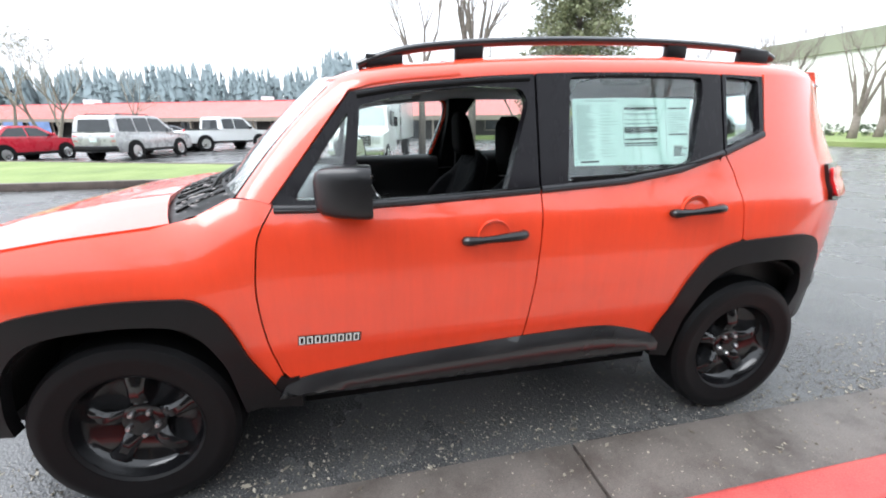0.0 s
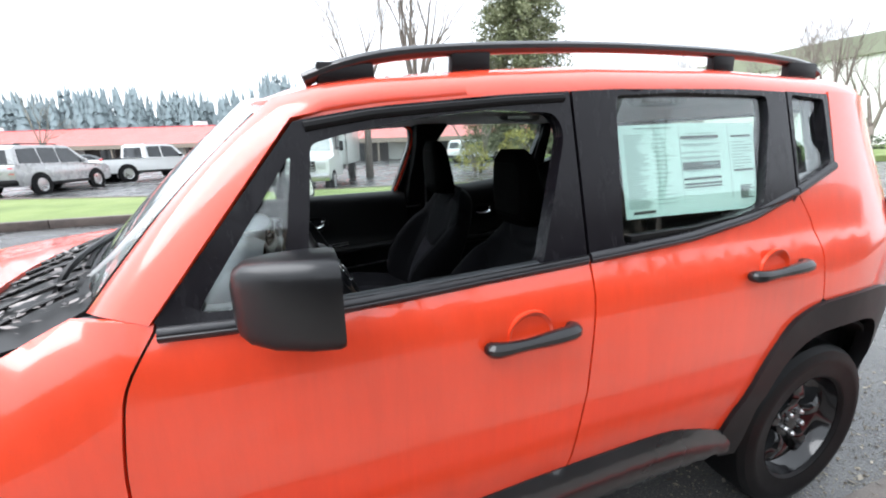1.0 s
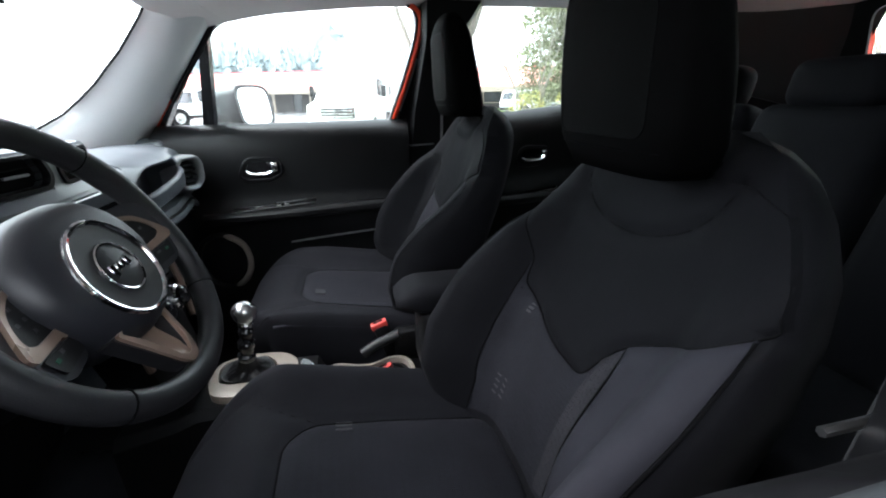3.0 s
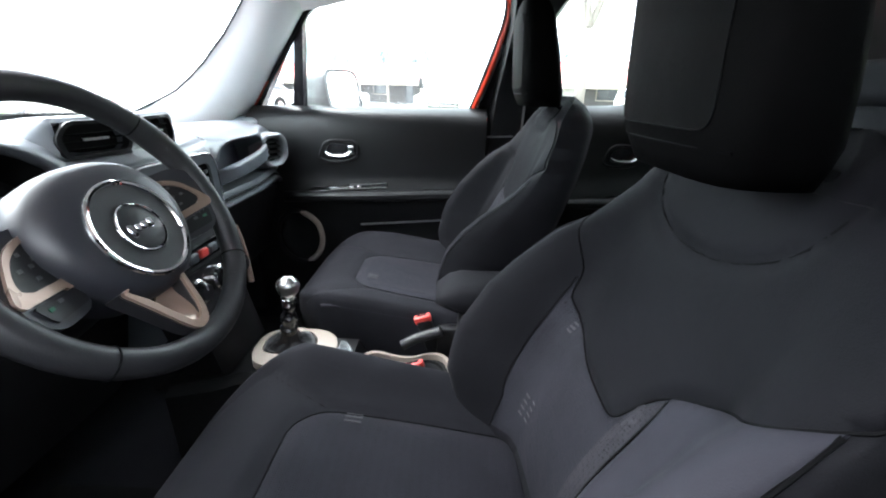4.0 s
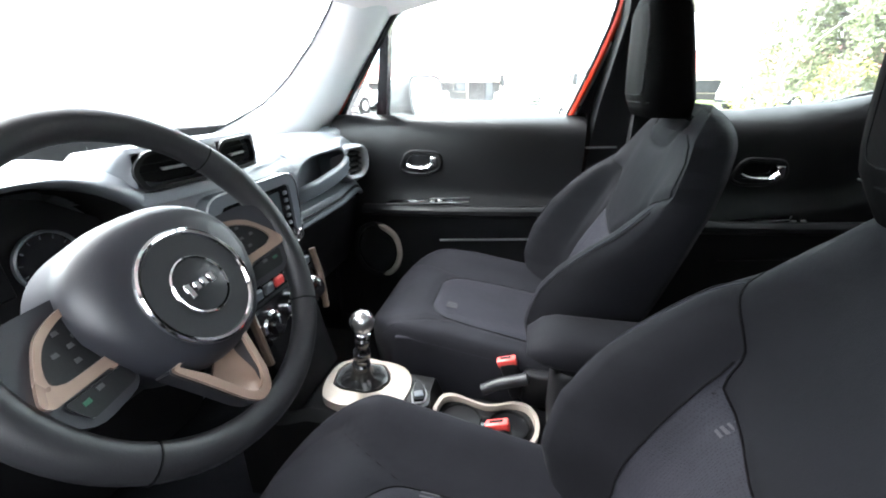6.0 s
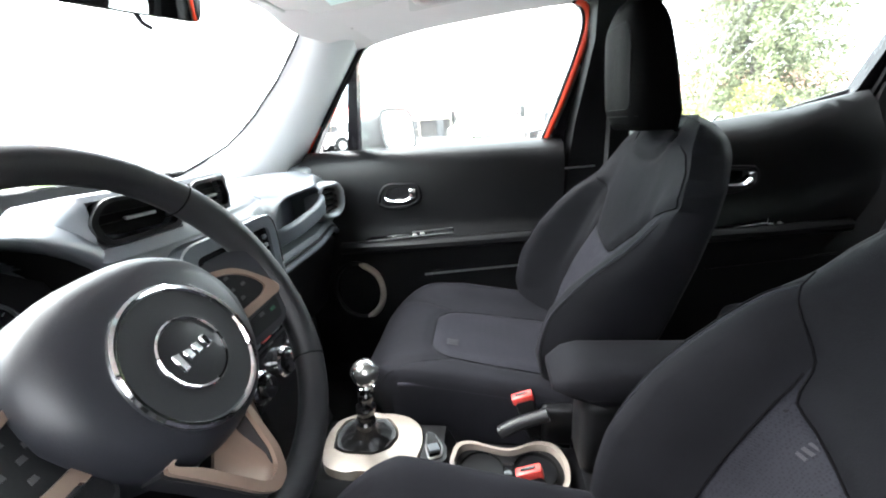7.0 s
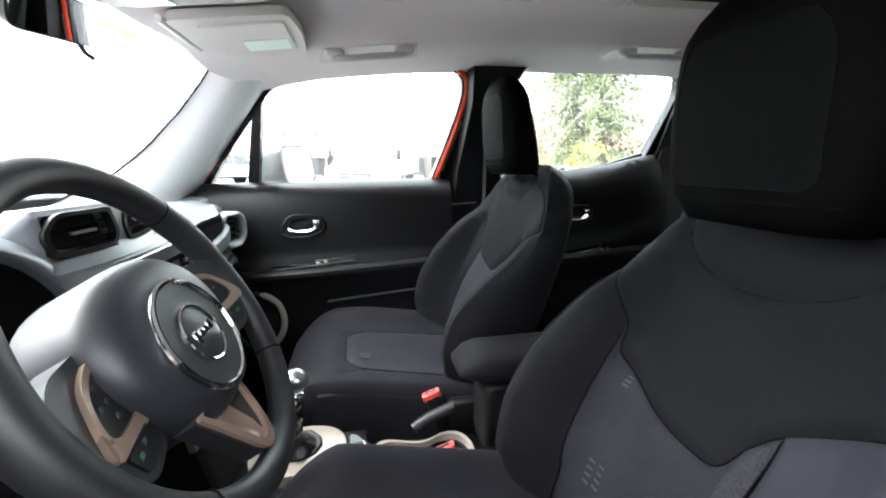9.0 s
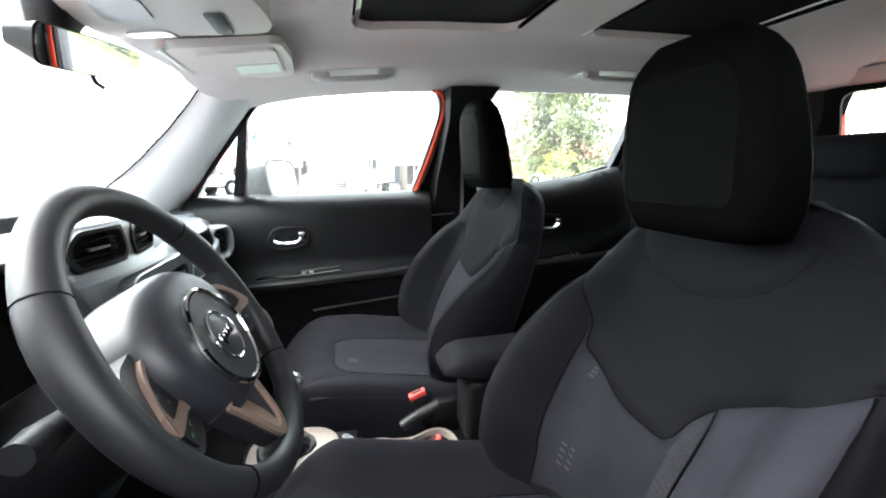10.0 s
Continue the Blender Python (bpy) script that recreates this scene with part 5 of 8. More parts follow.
    # recliner cover at the hinge, belt buckle on the inner side
    part("hinge_cover", rbox(0.16, 0.03, 0.10, 0.02, 3, pose(x_hinge - 0.01, y_c + ins * 0.265, z_cush - 0.07)), PLASTIC, s)
    return s


seat("front_seat", "black cloth driver's seat with grey mesh insert and headrest", 0.157, -0.382, 0.652, 1.159, 0.231)
seat("front_seat", "black cloth passenger seat with grey mesh insert and headrest", 0.090, 0.390, 0.672, 1.200, 0.196, 0.66, 0.340)


def buckle(x, y, z, lean):
    m = pose(x, y, z, lean, -18, 0)
    b = part("belt_buckle", rbox(0.040, 0.026, 0.105, 0.007, 2, m @ Matrix.Translation((0, 0, -0.052))), PLASTIC, car, "black belt buckle with a red button")
    part("button", rbox(0.046, 0.020, 0.020, 0.004, 2, m @ Matrix.Translation((-0.001, 0, 0.002))), RED_CLIP, b, "red release button")
    part("slot", rbox(0.026, 0.006, 0.004, 0.001, 1, m @ Matrix.Translation((-0.001, 0, 0.0125))), GLOSS_BLACK, b)
    part("stalk", tube([m @ Vector((0, 0, -0.09)), m @ Vector((0.02, 0, -0.15)), m @ Vector((0.06, 0, -0.20))], 0.014, 8, flat=0.4), BELT, b)


buckle(-0.036, 0.128, 0.664, 4)
buckle(-0.042, -0.064, 0.655, -4)


# ---------------------------------------------------------------- rear bench
def rear_bench():
    b = part("rear_seat", rbox(0.50, 1.28, 0.22, 0.05, 3, pose(0.86, 0, 0.55)), FABRIC, car, "black cloth rear bench")
    for y, w in ((-0.42, 0.44), (0.0, 0.38), (0.42, 0.44)):
        m = pose(1.10, y, 0.92, 0, 17, 0)
        part("back_cushion", rbox(0.15, w - 0.01, 0.62, 0.05, 4, m), FABRIC, b)
        part("headrest", rbox(0.10, w * 0.66, 0.13, 0.04, 4, pose(1.175, y, 1.275, 0, 10, 0)), FABRIC, b, "low black headrest")
        for sy in (-0.06, 0.06):
            part("post", tube([(1.165, y + sy, 1.20), (1.175, y + sy, 1.25)], 0.006, 8), SATIN, b)


rear_bench()


# ---------------------------------------------------------------- cabin trim
def trim_fn(s):
    """Inner face of a door: stands in from the pane at the sill and bows into the cabin."""
    if s < 0:
        tab = [(0.36, 0.755), (0.60, 0.735), (0.78, 0.715), (0.90, 0.720), (1.0, 0.738), (1.06, 0.758), (1.10, 0.778), (1.135, 0.802), (1.150, 0.818), (1.30, 0.818)]
        return lambda u, v, d: Vector((u, s * (lerp_table(tab, v - max(0.0, belt(u) - 1.15)) + d), min(v, belt(u) + 0.002 + 0.02 * (v - 1.10)) if u < 0.2 else v))

    def fn(u, v, d):
        y = lerp_table([(0.36, 0.735), (0.60, 0.722), (0.74, 0.715), (0.78, 0.700), (0.855, 0.690), (0.885, 0.694), (0.90, 0.712), (1.02, 0.716), (1.10, 0.724), (1.14, 0.738), (1.163, 0.765), (1.172, 0.790), (1.30, 0.79)], v - max(0.0, belt(u) - 1.15) * 1.0)
        return Vector((u, s * (y + d), v))
    return fn


def door_trim(s, owner, front):
    fn = trim_fn(s)
    if front:
        poly = [(-0.72, 1.166), (-0.745, 1.10), (-0.78, 0.95), (-0.79, 0.75), (-0.76, 0.345), (-0.30, 0.345), (0.11, 0.345), (0.135, 0.80), (0.150, 1.05), (0.150, 1.176), (-0.2, 1.171)]
    else:
        poly = [(0.36, 1.190), (0.36, 0.80), (0.36, 0.345), (0.74, 0.345), (0.90, 0.70), (1.02, 0.88), (1.08, 1.05), (1.02, 1.262), (0.83, 1.222), (0.60, 1.196)]
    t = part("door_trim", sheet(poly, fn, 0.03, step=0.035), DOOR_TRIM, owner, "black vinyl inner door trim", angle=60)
    hx, hz = (-0.385, 1.022) if front else (0.66, 1.03)
    # handle recess and lever
    bez = rounded([(hx - 0.080, hz - 0.030), (hx - 0.055, hz + 0.034), (hx + 0.060, hz + 0.030), (hx + 0.068, hz - 0.020), (hx + 0.02, hz - 0.042), (hx - 0.05, hz - 0.044)], 0.03, 5)
    cupp = rounded([(hx - 0.062, hz - 0.024), (hx - 0.045, hz + 0.022), (hx + 0.046, hz + 0.020), (hx + 0.052, hz - 0.014), (hx + 0.01, hz - 0.030)], 0.02, 4)
    bz = part("handle_bezel", sheet(bez, lambda u, v, d: fn(u, v, d - 0.007), 0.014, [cupp], 0.02), DOOR_TRIM, t)
    rim = [fn(u, v, -0.006) for u, v in resample(bez, 0.015)]
    part("bezel_rim", tube(rim + rim[:1], 0.0055, 8), DOOR_TRIM, bz)
    part("handle_cup", sheet(cupp, lambda u, v, d: fn(u, v, d - 0.001), 0.004, step=0.03), GLOSS_BLACK, t)
    lev = [fn(hx + a, hz + b, -c) for a, b, c in ((-0.052, -0.012, 0.008), (-0.036, -0.019, 0.014), (-0.012, -0.021, 0.016), (0.014, -0.020, 0.018), (0.030, -0.014, 0.020), (0.040, -0.006, 0.018))]
    part("release_lever", tube(smooth3(lev, 4), [0.005] * 8 + [0.008] * 13, 8), CHROME, t, "chrome release lever")
    part("lever_pivot", rbox(0.024, 0.018, 0.036, 0.005, 2, Matrix.Translation(fn(hx + 0.042, hz + 0.001, -0.012))), CHROME, t)
    # switch strip on the armrest
    a, b = (-0.515, -0.215) if front else (0.60, 0.76)
    strip = [(a, 0.872), (b, 0.892), (b, 0.900), (a + 0.02, 0.882)]
    part("switch_strip", sheet(strip, lambda u, v, d: fn(u, v, d - 0.004), 0.012, step=0.05), GLOSS_BLACK, t, "gloss black switch strip")
    part("strip_edge", tube([fn(a, 0.868, -0.005), fn((a + b) / 2, 0.879, -0.005), fn(b, 0.890, -0.005)], 0.0016, 6), SATIN, t, "thin bright line")
    part("strip_edge", tube([fn(a + 0.16, 0.893, -0.005), fn(b, 0.902, -0.005)], 0.0014, 6), SATIN, t)
    for k in range(2):
        part("switch", rbox(0.016, 0.006, 0.007, 0.002, 1, Matrix.Translation(fn(a + 0.17 + 0.026 * k, 0.886 + 0.003 * k, -0.006))), SATIN, t)
    # armrest roll and pocket rim
    x0, x1 = (-0.60, 0.13) if front else (0.37, 1.00)
    pad = [fn(x0 + (x1 - x0) * k / 10, 0.845 + 0.03 * k / 10, -0.004 - 0.012 * math.sin(math.pi * k / 10)) for k in range(11)]
    part("armrest", tube(smooth3(pad, 2), 0.024, 10, up=(0, 0, 1), flat=0.9), DOOR_TRIM, t, "padded armrest")
    part("pocket_rim", tube([fn(x0 + (x1 - x0) * (0.38 + 0.62 * k / 8), 0.735 + 0.042 * k / 8, -0.004) for k in range(9)], 0.004, 6), SATIN if front else DOOR_TRIM, t)
    if front:
        c = fn(-0.565, 0.680, -0.004)
        ring = [fn(-0.565 + 0.088 * math.cos(q), 0.680 + 0.108 * math.sin(q), -0.008) for q in (2 * math.pi * k / 28 for k in range(29))]
        part("speaker_ring", tube(ring, 0.009, 8), DOOR_TRIM, t)
        arc = [fn(-0.565 + 0.088 * math.cos(q), 0.680 + 0.108 * math.sin(q), -0.014) for q in (math.pi * (-0.42 + 0.86 * k / 14) for k in range(15))]
        part("speaker_ring", tube(arc, [0.004] + [0.011] * 13 + [0.004], 8), CREAM, t, "tan speaker surround")
        part("speaker_grille", sheet([(-0.565 + 0.082 * math.cos(q), 0.680 + 0.102 * math.sin(q)) for q in (2 * math.pi * k / 24 for k in range(24))], lambda u, v, d: fn(u, v, d - 0.002), 0.003, step=0.04), GLOSS_BLACK, t)
    return t


for s, f, r in ((-1, left_front, left_rear), (1, right_front, right_rear)):
    door_trim(s, f, True)
    door_trim(s, r, False)
    # painted frame edge seen inside the rear of the front window
    if s > 0:
        edge = smooth3([(0.098, 1.165, 0.0), (0.150, 1.30, 0.0), (0.188, 1.42, 0.0), (0.202, 1.49, 0.0), (0.192, 1.530, 0.0), (0.165, 1.548, 0.0)], 5)
        run = lambda dx, d: [side_fn(s)(p[0] + dx, p[1], d) for p in edge]
        part("frame_edge", tube(run(0.0, 0.052), 0.010, 8), ORANGE, f, "orange inner edge of the window frame")
        part("frame_seal", tube(run(-0.011, 0.050), 0.0062, 8), RUBBER, f)
        part("frame_strip", tube(run(0.0125, 0.055), 0.0038, 6), SATIN, f, "bright edge of the door seal")
    # window channel of the lowered pane, and the seal along the roof edge
    if s > 0:
        part("window_channel", sheet([(-0.49, 1.118), (0.13, 1.142), (0.13, 1.160), (-0.49, 1.142)], side_fn(s, -0.026), 0.012, step=0.08), RUBBER, f, "black window channel")
    else:
        xs = [-0.715 + 0.915 * k / 14 for k in range(15)]
        cap = [[Vector((x, s * y, belt(x) + h)) for y, h in ((0.806, -0.010), (0.813, 0.004), (0.819, 0.011), (0.828, 0.0145), (0.842, 0.0145), (0.850, 0.012), (0.8535, 0.006), (0.8535, -0.022), (0.835, -0.022))] for x in xs]
        part("sill_cap", loft(cap), SILL_VINYL_SKYLIT, f, "top of the door trim, lightened for skylight", angle=50)
        rows = [[Vector((x, s * y, belt(x) + h)) for y, h in ((0.846, -0.012), (0.852, -0.008), (0.8565, -0.012), (0.8565, -0.020), (0.846, -0.020))] for x in xs]
        part("window_channel", loft(rows), RUBBER, f, "black window channel", angle=50)
        part("roof_seal", tube([(x, s * 0.728, wtop(x) - 0.016) for x in (-0.44 + 1.46 * k / 16 for k in range(17))], 0.012, 8), DOOR_TRIM, f)


def pillars():
    for s in (-1, 1):
        e = 0.085 if s > 0 else 0.0
        # front pillar trim: from dash end to the header
        rings = []
        for k in range(11):
            t = k / 10
            o = Vector((-0.735, s * 0.795, 1.150)).lerp(Vector((-0.462, s * 0.708, 1.490)), t)
            i = screen_point(s * lerp_table([(0.0, 0.62), (0.08, 0.71), (0.22, 0.82), (0.40, 0.865), (0.62, 0.885), (0.86, 0.86), (1.0, 0.80)], t), t) + Vector((0.010, 0, -0.008))
            m = (o + i) / 2 + Vector((0.030, -s * 0.020, -0.010))
            dn = Vector((-0.010, s * 0.018, 0.008))
            rings.append([o, o.lerp(m, 0.5) + Vector((0.010, -s * 0.010, -0.004)), m, m.lerp(i, 0.5) + Vector((0.010, -s * 0.008, -0.004)), i, i + dn, m + dn, o + dn])
        rings.insert(0, [p + Vector((-0.030, 0.0, -0.055)) for p in rings[0]])
        part("pillar_seal", tube([r[0] + Vector((0.006, s * 0.008, -0.002)) for r in rings[4:]], 0.009, 8), RUBBER, car)
        part("pillar_seal", tube([r[4] + Vector((0.000, -s * 0.006, -0.001)) for r in rings[1:]], 0.0034, 6), RUBBER, car)
        part("front_pillar_trim", loft(rings), PILLAR_GREY, car, "pale grey front pillar trim", angle=60)
        # middle pillar
        rings = []
        for k in range(11):
            t = k / 10
            z = 0.40 + 1.16 * t
            x0 = lerp_table([(0.4, 0.115), (1.05, 0.150), (1.17, 0.160), (1.46, 0.205), (1.56, 0.20)], z)
            x1 = lerp_table([(0.4, 0.36), (1.05, 0.385), (1.17, 0.360), (1.45, 0.345), (1.56, 0.42)], z)
            y = lerp_table([(0.4, 0.74), (1.05, 0.755), (1.17, 0.760), (1.56, 0.655)], z)
            rings.append([Vector((x0, s * (y + 0.03), z)), Vector((x0 + 0.015, s * y, z)), Vector((x1 - 0.015, s * y, z)), Vector((x1, s * (y + 0.03), z)), Vector((x1, s * (y + 0.06), z)), Vector((x0, s * (y + 0.06), z))])
        p = part("centre_pillar_trim", loft(rings), DOOR_TRIM, car, "black centre pillar trim", angle=50)
        part("belt_strap", tube([(0.27, s * 0.700, 1.50), (0.28, s * 0.735, 1.20), (0.27, s * 0.72, 0.80), (0.25, s * 0.70, 0.50)], 0.023, 8, up=(1, 0, 0), flat=0.1), BELT, p, "black seat belt")
        part("pillar_joint", tube([(0.155, s * 0.748, 1.078), (0.25, s * 0.750, 1.082)], 0.003, 6), SATIN, p)
        # rear pillar and cargo side trims
        fn = lambda u, v, d: Vector((u, s * (min(0.76, body_y(u, v) - 0.075) + d), v))
        poly = [(1.055, 1.28), (1.03, 1.0), (0.92, 0.70), (0.80, 0.45), (1.90, 0.45), (1.92, 1.20), (1.86, 1.57), (1.26, 1.575), (1.245, 1.36)]
        part("cargo_side_trim", sheet(poly, fn, 0.02, step=0.08), DOOR_TRIM, car, "black cargo side trim", angle=60)
        part("rear_pillar_trim", sheet([(1.26, 1.35), (1.90, 1.18), (1.85, 1.575), (1.255, 1.58)], lambda u, v, d: fn(u, v, d - 0.012), 0.008, step=0.08), REAR_TRIM, car, "dark grey rear pillar trim", angle=60)
        part("rear_pillar_trim", sheet([(0.955 + e, 1.24), (1.045 + e, 1.27), (1.06 + e, 1.575), (0.985 + 1.2 * e, 1.575)], lambda u, v, d: Vector((u, s * (body_y(u, v) - 0.062 + d), v)), 0.012, step=0.08), DOOR_TRIM, car, "black rear pillar trim")


pillars()


def lining(x, f, drop=0.0):
    """Headliner skin: f from -1 to 1 across."""
    a = abs(f)
    y = lerp_table([(0, 0), (0.4, 0.27), (0.55, 0.37), (0.72, 0.475), (0.86, 0.580), (0.95, 0.665), (1.0, 0.716)], a)
    h = lerp_table([(0, 0.052), (0.4, 0.050), (0.52, 0.046), (0.62, 0.018), (0.72, 0.002), (0.82, -0.002), (0.90, -0.010), (0.96, -0.020), (1.0, -0.027)], a)
    if x > 1.3:
        y *= 1.0 - 0.35 * (x - 1.3)
    return Vector((x, math.copysign(y, f), wtop(x) + h - drop + 0.006 * math.exp(-((x + 0.1) / 0.3) ** 2)))


def headliner():
    fs = [-1 + 2 * k / 40 for k in range(41)]
    holes = ((-0.16, 0.30), (0.50, 0.98))
    xs = sorted(set([-0.60, -0.52, -0.45, -0.38, -0.30, -0.22, -0.16, -0.10, 0.0, 0.1, 0.2, 0.26, 0.30, 0.36, 0.43, 0.50, 0.58, 0.66, 0.75, 0.84, 0.92, 0.98, 1.06, 1.2, 1.35, 1.5, 1.65, 1.80, 1.88]))
    bm = bmesh.new()
    grid = {}
    for i, x in enumerate(xs):
        for j, f in enumerate(fs):
            xx = x + (0.10 * abs(f) ** 2.5 if x < -0.5 else 0.0)
            grid[i, j] = bm.verts.new(lining(xx, f))
    for i in range(len(xs) - 1):
        for j in range(len(fs) - 1):
            inhole = any(a - 1e-6 <= xs[i] and xs[i + 1] <= b + 1e-6 for a, b in holes) and abs((fs[j] + fs[j + 1]) / 2) < 0.40
            if not inhole:
                bm.faces.new((grid[i, j], grid[i, j + 1], grid[i + 1, j + 1], grid[i + 1, j]))
    edge = [e for e in bm.edges if e.is_boundary and all(-0.2 < v.co.x < 1.0 and abs(v.co.y) < 0.3 for v in e.verts)]
    ext = bmesh.ops.extrude_edge_only(bm, edges=edge)
    bmesh.ops.translate(bm, vec=(0, 0, 0.022), verts=[v for v in ext["geom"] if isinstance(v, bmesh.types.BMVert)])
    bmesh.ops.delete(bm, geom=[v for v in bm.verts if not v.link_faces], context="VERTS")
    bmesh.ops.recalc_face_normals(bm, faces=bm.faces)
    liner = part("headliner", bm, HEADLINER, car, "pale grey cloth headliner", angle=60)
    for a, b in holes:
        rows = [[lining(a - 0.02 + (b - a + 0.04) * i / 4, -0.43 + 0.86 * j / 6, -0.020) for j in range(7)] for i in range(5)]
        bm = bmesh.new()
        loft(rows, False, False, bm)
        bmesh.ops.recalc_face_normals(bm, faces=bm.faces)
        part("roof_panel_shade", bm, SHADE_CLOTH, liner, "black closed roof panel")
        # rounded corners of the opening
        for cx, kx in ((a, 1), (b, -1)):
            for kf in (-1, 1):
                arc = [(cx + kx * 0.07 * (1 - math.sin(q)), kf * (0.40 - 0.105 * (1 - math.cos(q)))) for q in (math.pi / 2 * j / 6 for j in range(7))]
                part("panel_corner", sheet([(cx - kx * 0.004, kf * 0.406)] + arc, lambda u, v, d: lining(u, v, 0.0015 - d), 0.020, step=0.05), HEADLINER, liner)
        part("panel_edge", tube([lining(a + 0.012, -0.39 + 0.78 * k / 6, -0.004) for k in range(7)], 0.006, 6), GLOSS_BLACK, liner)
        part("panel_edge", tube([lining(b - 0.012, -0.39 + 0.78 * k / 6, -0.004) for k in range(7)], 0.006, 6), GLOSS_BLACK, liner)
    # grab handles: a bar between two feet, over a shallow dished panel
    for s in (-1, 1):
        for x0, x1 in ((-0.262, -0.022), (0.655, 0.905)):
            if s < 0 and x0 < 0:
                continue
            def at(x, dz, dy):
                p = lining(x, s * 0.74)
                return Vector((x, p.y - s * dy, p.z - dz))
            bar = smooth3([at(x0 + 0.012, 0.004, 0.0), at(x0 + 0.020, 0.020, 0.012), at(x0 + 0.05, 0.024, 0.020), at((x0 + x1) / 2, 0.025, 0.024), at(x1 - 0.05, 0.024, 0.020), at(x1 - 0.020, 0.020, 0.012), at(x1 - 0.012, 0.004, 0.0)], 4)
            g = part("grab_handle", tube(bar, 0.0115, 10, up=(0, 0, 1), flat=0.8), HANDLE_SHADED, liner, "pale grey grab handle, darkened for its shadow")
            for x in (x0 + 0.022, x1 - 0.022):
                part("handle_mount", rbox(0.056, 0.036, 0.032, 0.014, 4, Matrix.Translation(at(x, 0.008, 0.006))), HANDLE_SHADED, g)
            dish = rounded([(x0 - 0.012, s * 0.70), (x1 + 0.012, s * 0.70), (x1 + 0.030, s * 0.86), (x0 - 0.030, s * 0.86)], 0.02, 4)
            part("handle_dish", sheet(dish, lambda u, v, d: lining(u, v, 0.0025 - d), 0.004, step=0.04), PALE_PLASTIC, g)
    # visors with their mirror flap and label
    for s in (-1, 1):
        v_fn = lambda u, v, d: Vector((u, s * v, 1.510 + 0.115 * (u + 0.50) - 0.10 * (v - 0.30) ** 2 + d))
        outline = rounded([(-0.545, 0.160), (-0.318, 0.165), (-0.305, 0.30), (-0.312, 0.468), (-0.52, 0.480), (-0.550, 0.40)], 0.025, 4)
        v = part("sun_visor", sheet(outline, lambda u, w, d: v_fn(u, w, d), 0.018, step=0.05), PALE_PLASTIC, liner, "pale grey folded sun visor", angle=50)
        part("mirror_flap", sheet(rounded([(-0.50, 0.20), (-0.332, 0.20), (-0.332, 0.42), (-0.50, 0.42)], 0.012, 3), lambda u, w, d: v_fn(u, w, d - 0.006), 0.006, step=0.06), PALE_PLASTIC, v)
        part("warning_label", sheet([(-0.44, 0.31), (-0.340, 0.31), (-0.340, 0.39), (-0.44, 0.39)], lambda u, w, d: v_fn(u, w, d - 0.008), 0.001, step=0.06), PAPER, v, "pale printed label")
        part("visor_rod", tube([v_fn(-0.552, 0.16, 0.004), v_fn(-0.556, 0.32, 0.004), v_fn(-0.545, 0.50, 0.004)], 0.007, 8), PALE_PLASTIC, v)
    # overhead console with lamps
    con = part("overhead_console", sheet(rounded([(-0.60, -0.14), (-0.42, -0.13), (-0.335, -0.10), (-0.310, 0.0), (-0.335, 0.10), (-0.42, 0.13), (-0.60, 0.14)], 0.04, 5), lambda u, v, d: Vector((u, v, 1.506 + 0.10 * (u + 0.45) + 1.2 * v * v + d)), 0.06, step=0.04), PALE_PLASTIC, liner, "pale grey overhead console", angle=50)
    for y in (-0.06, 0.06):
        part("lamp_lens", sheet(rounded([(-0.56, y - 0.030), (-0.49, y - 0.035), (-0.49, y + 0.035), (-0.56, y + 0.030)], 0.015, 3), lambda u, v, d: Vector((u, v, 1.502 + 0.10 * (u + 0.45) + 1.2 * v * v + d)), 0.006, step=0.05), LAMP_CLEAR, con)
    part("console_switches", rbox(0.03, 0.09, 0.008, 0.003, 2, pose(-0.40, 0.0, 1.510)), DASH_GREY, con)
    # header rail above the windscreen, and across the rear
    rows = []
    for k in range(13):
        f = -0.98 + 1.96 * k / 12
        p = screen_point(f, 0.99)
        rows.append([p + Vector((0.0, 0, -0.012)), p + Vector((0.035, 0, -0.028)), p + Vector((0.075, 0, -0.014)), p + Vector((0.10, 0, 0.02))])
    bm = bmesh.new()
    loft(rows, False, False, bm)
    bmesh.ops.recalc_face_normals(bm, faces=bm.faces)
    part("header_trim", bm, PALE_PLASTIC, liner, angle=60)
    rows = []
    for k in range(9):
        f = -0.56 + 1.12 * k / 8
        rows.append([Vector((1.70, f, 1.612)), Vector((1.76, f, 1.580)), Vector((1.82, f, 1.560)), Vector((1.88, f, 1.60))])
    bm = bmesh.new()
    loft(rows, False, False, bm)
    bmesh.ops.recalc_face_normals(bm, faces=bm.faces)
    part("rear_header_trim", bm, PALE_PLASTIC, liner, angle=60)


headliner()


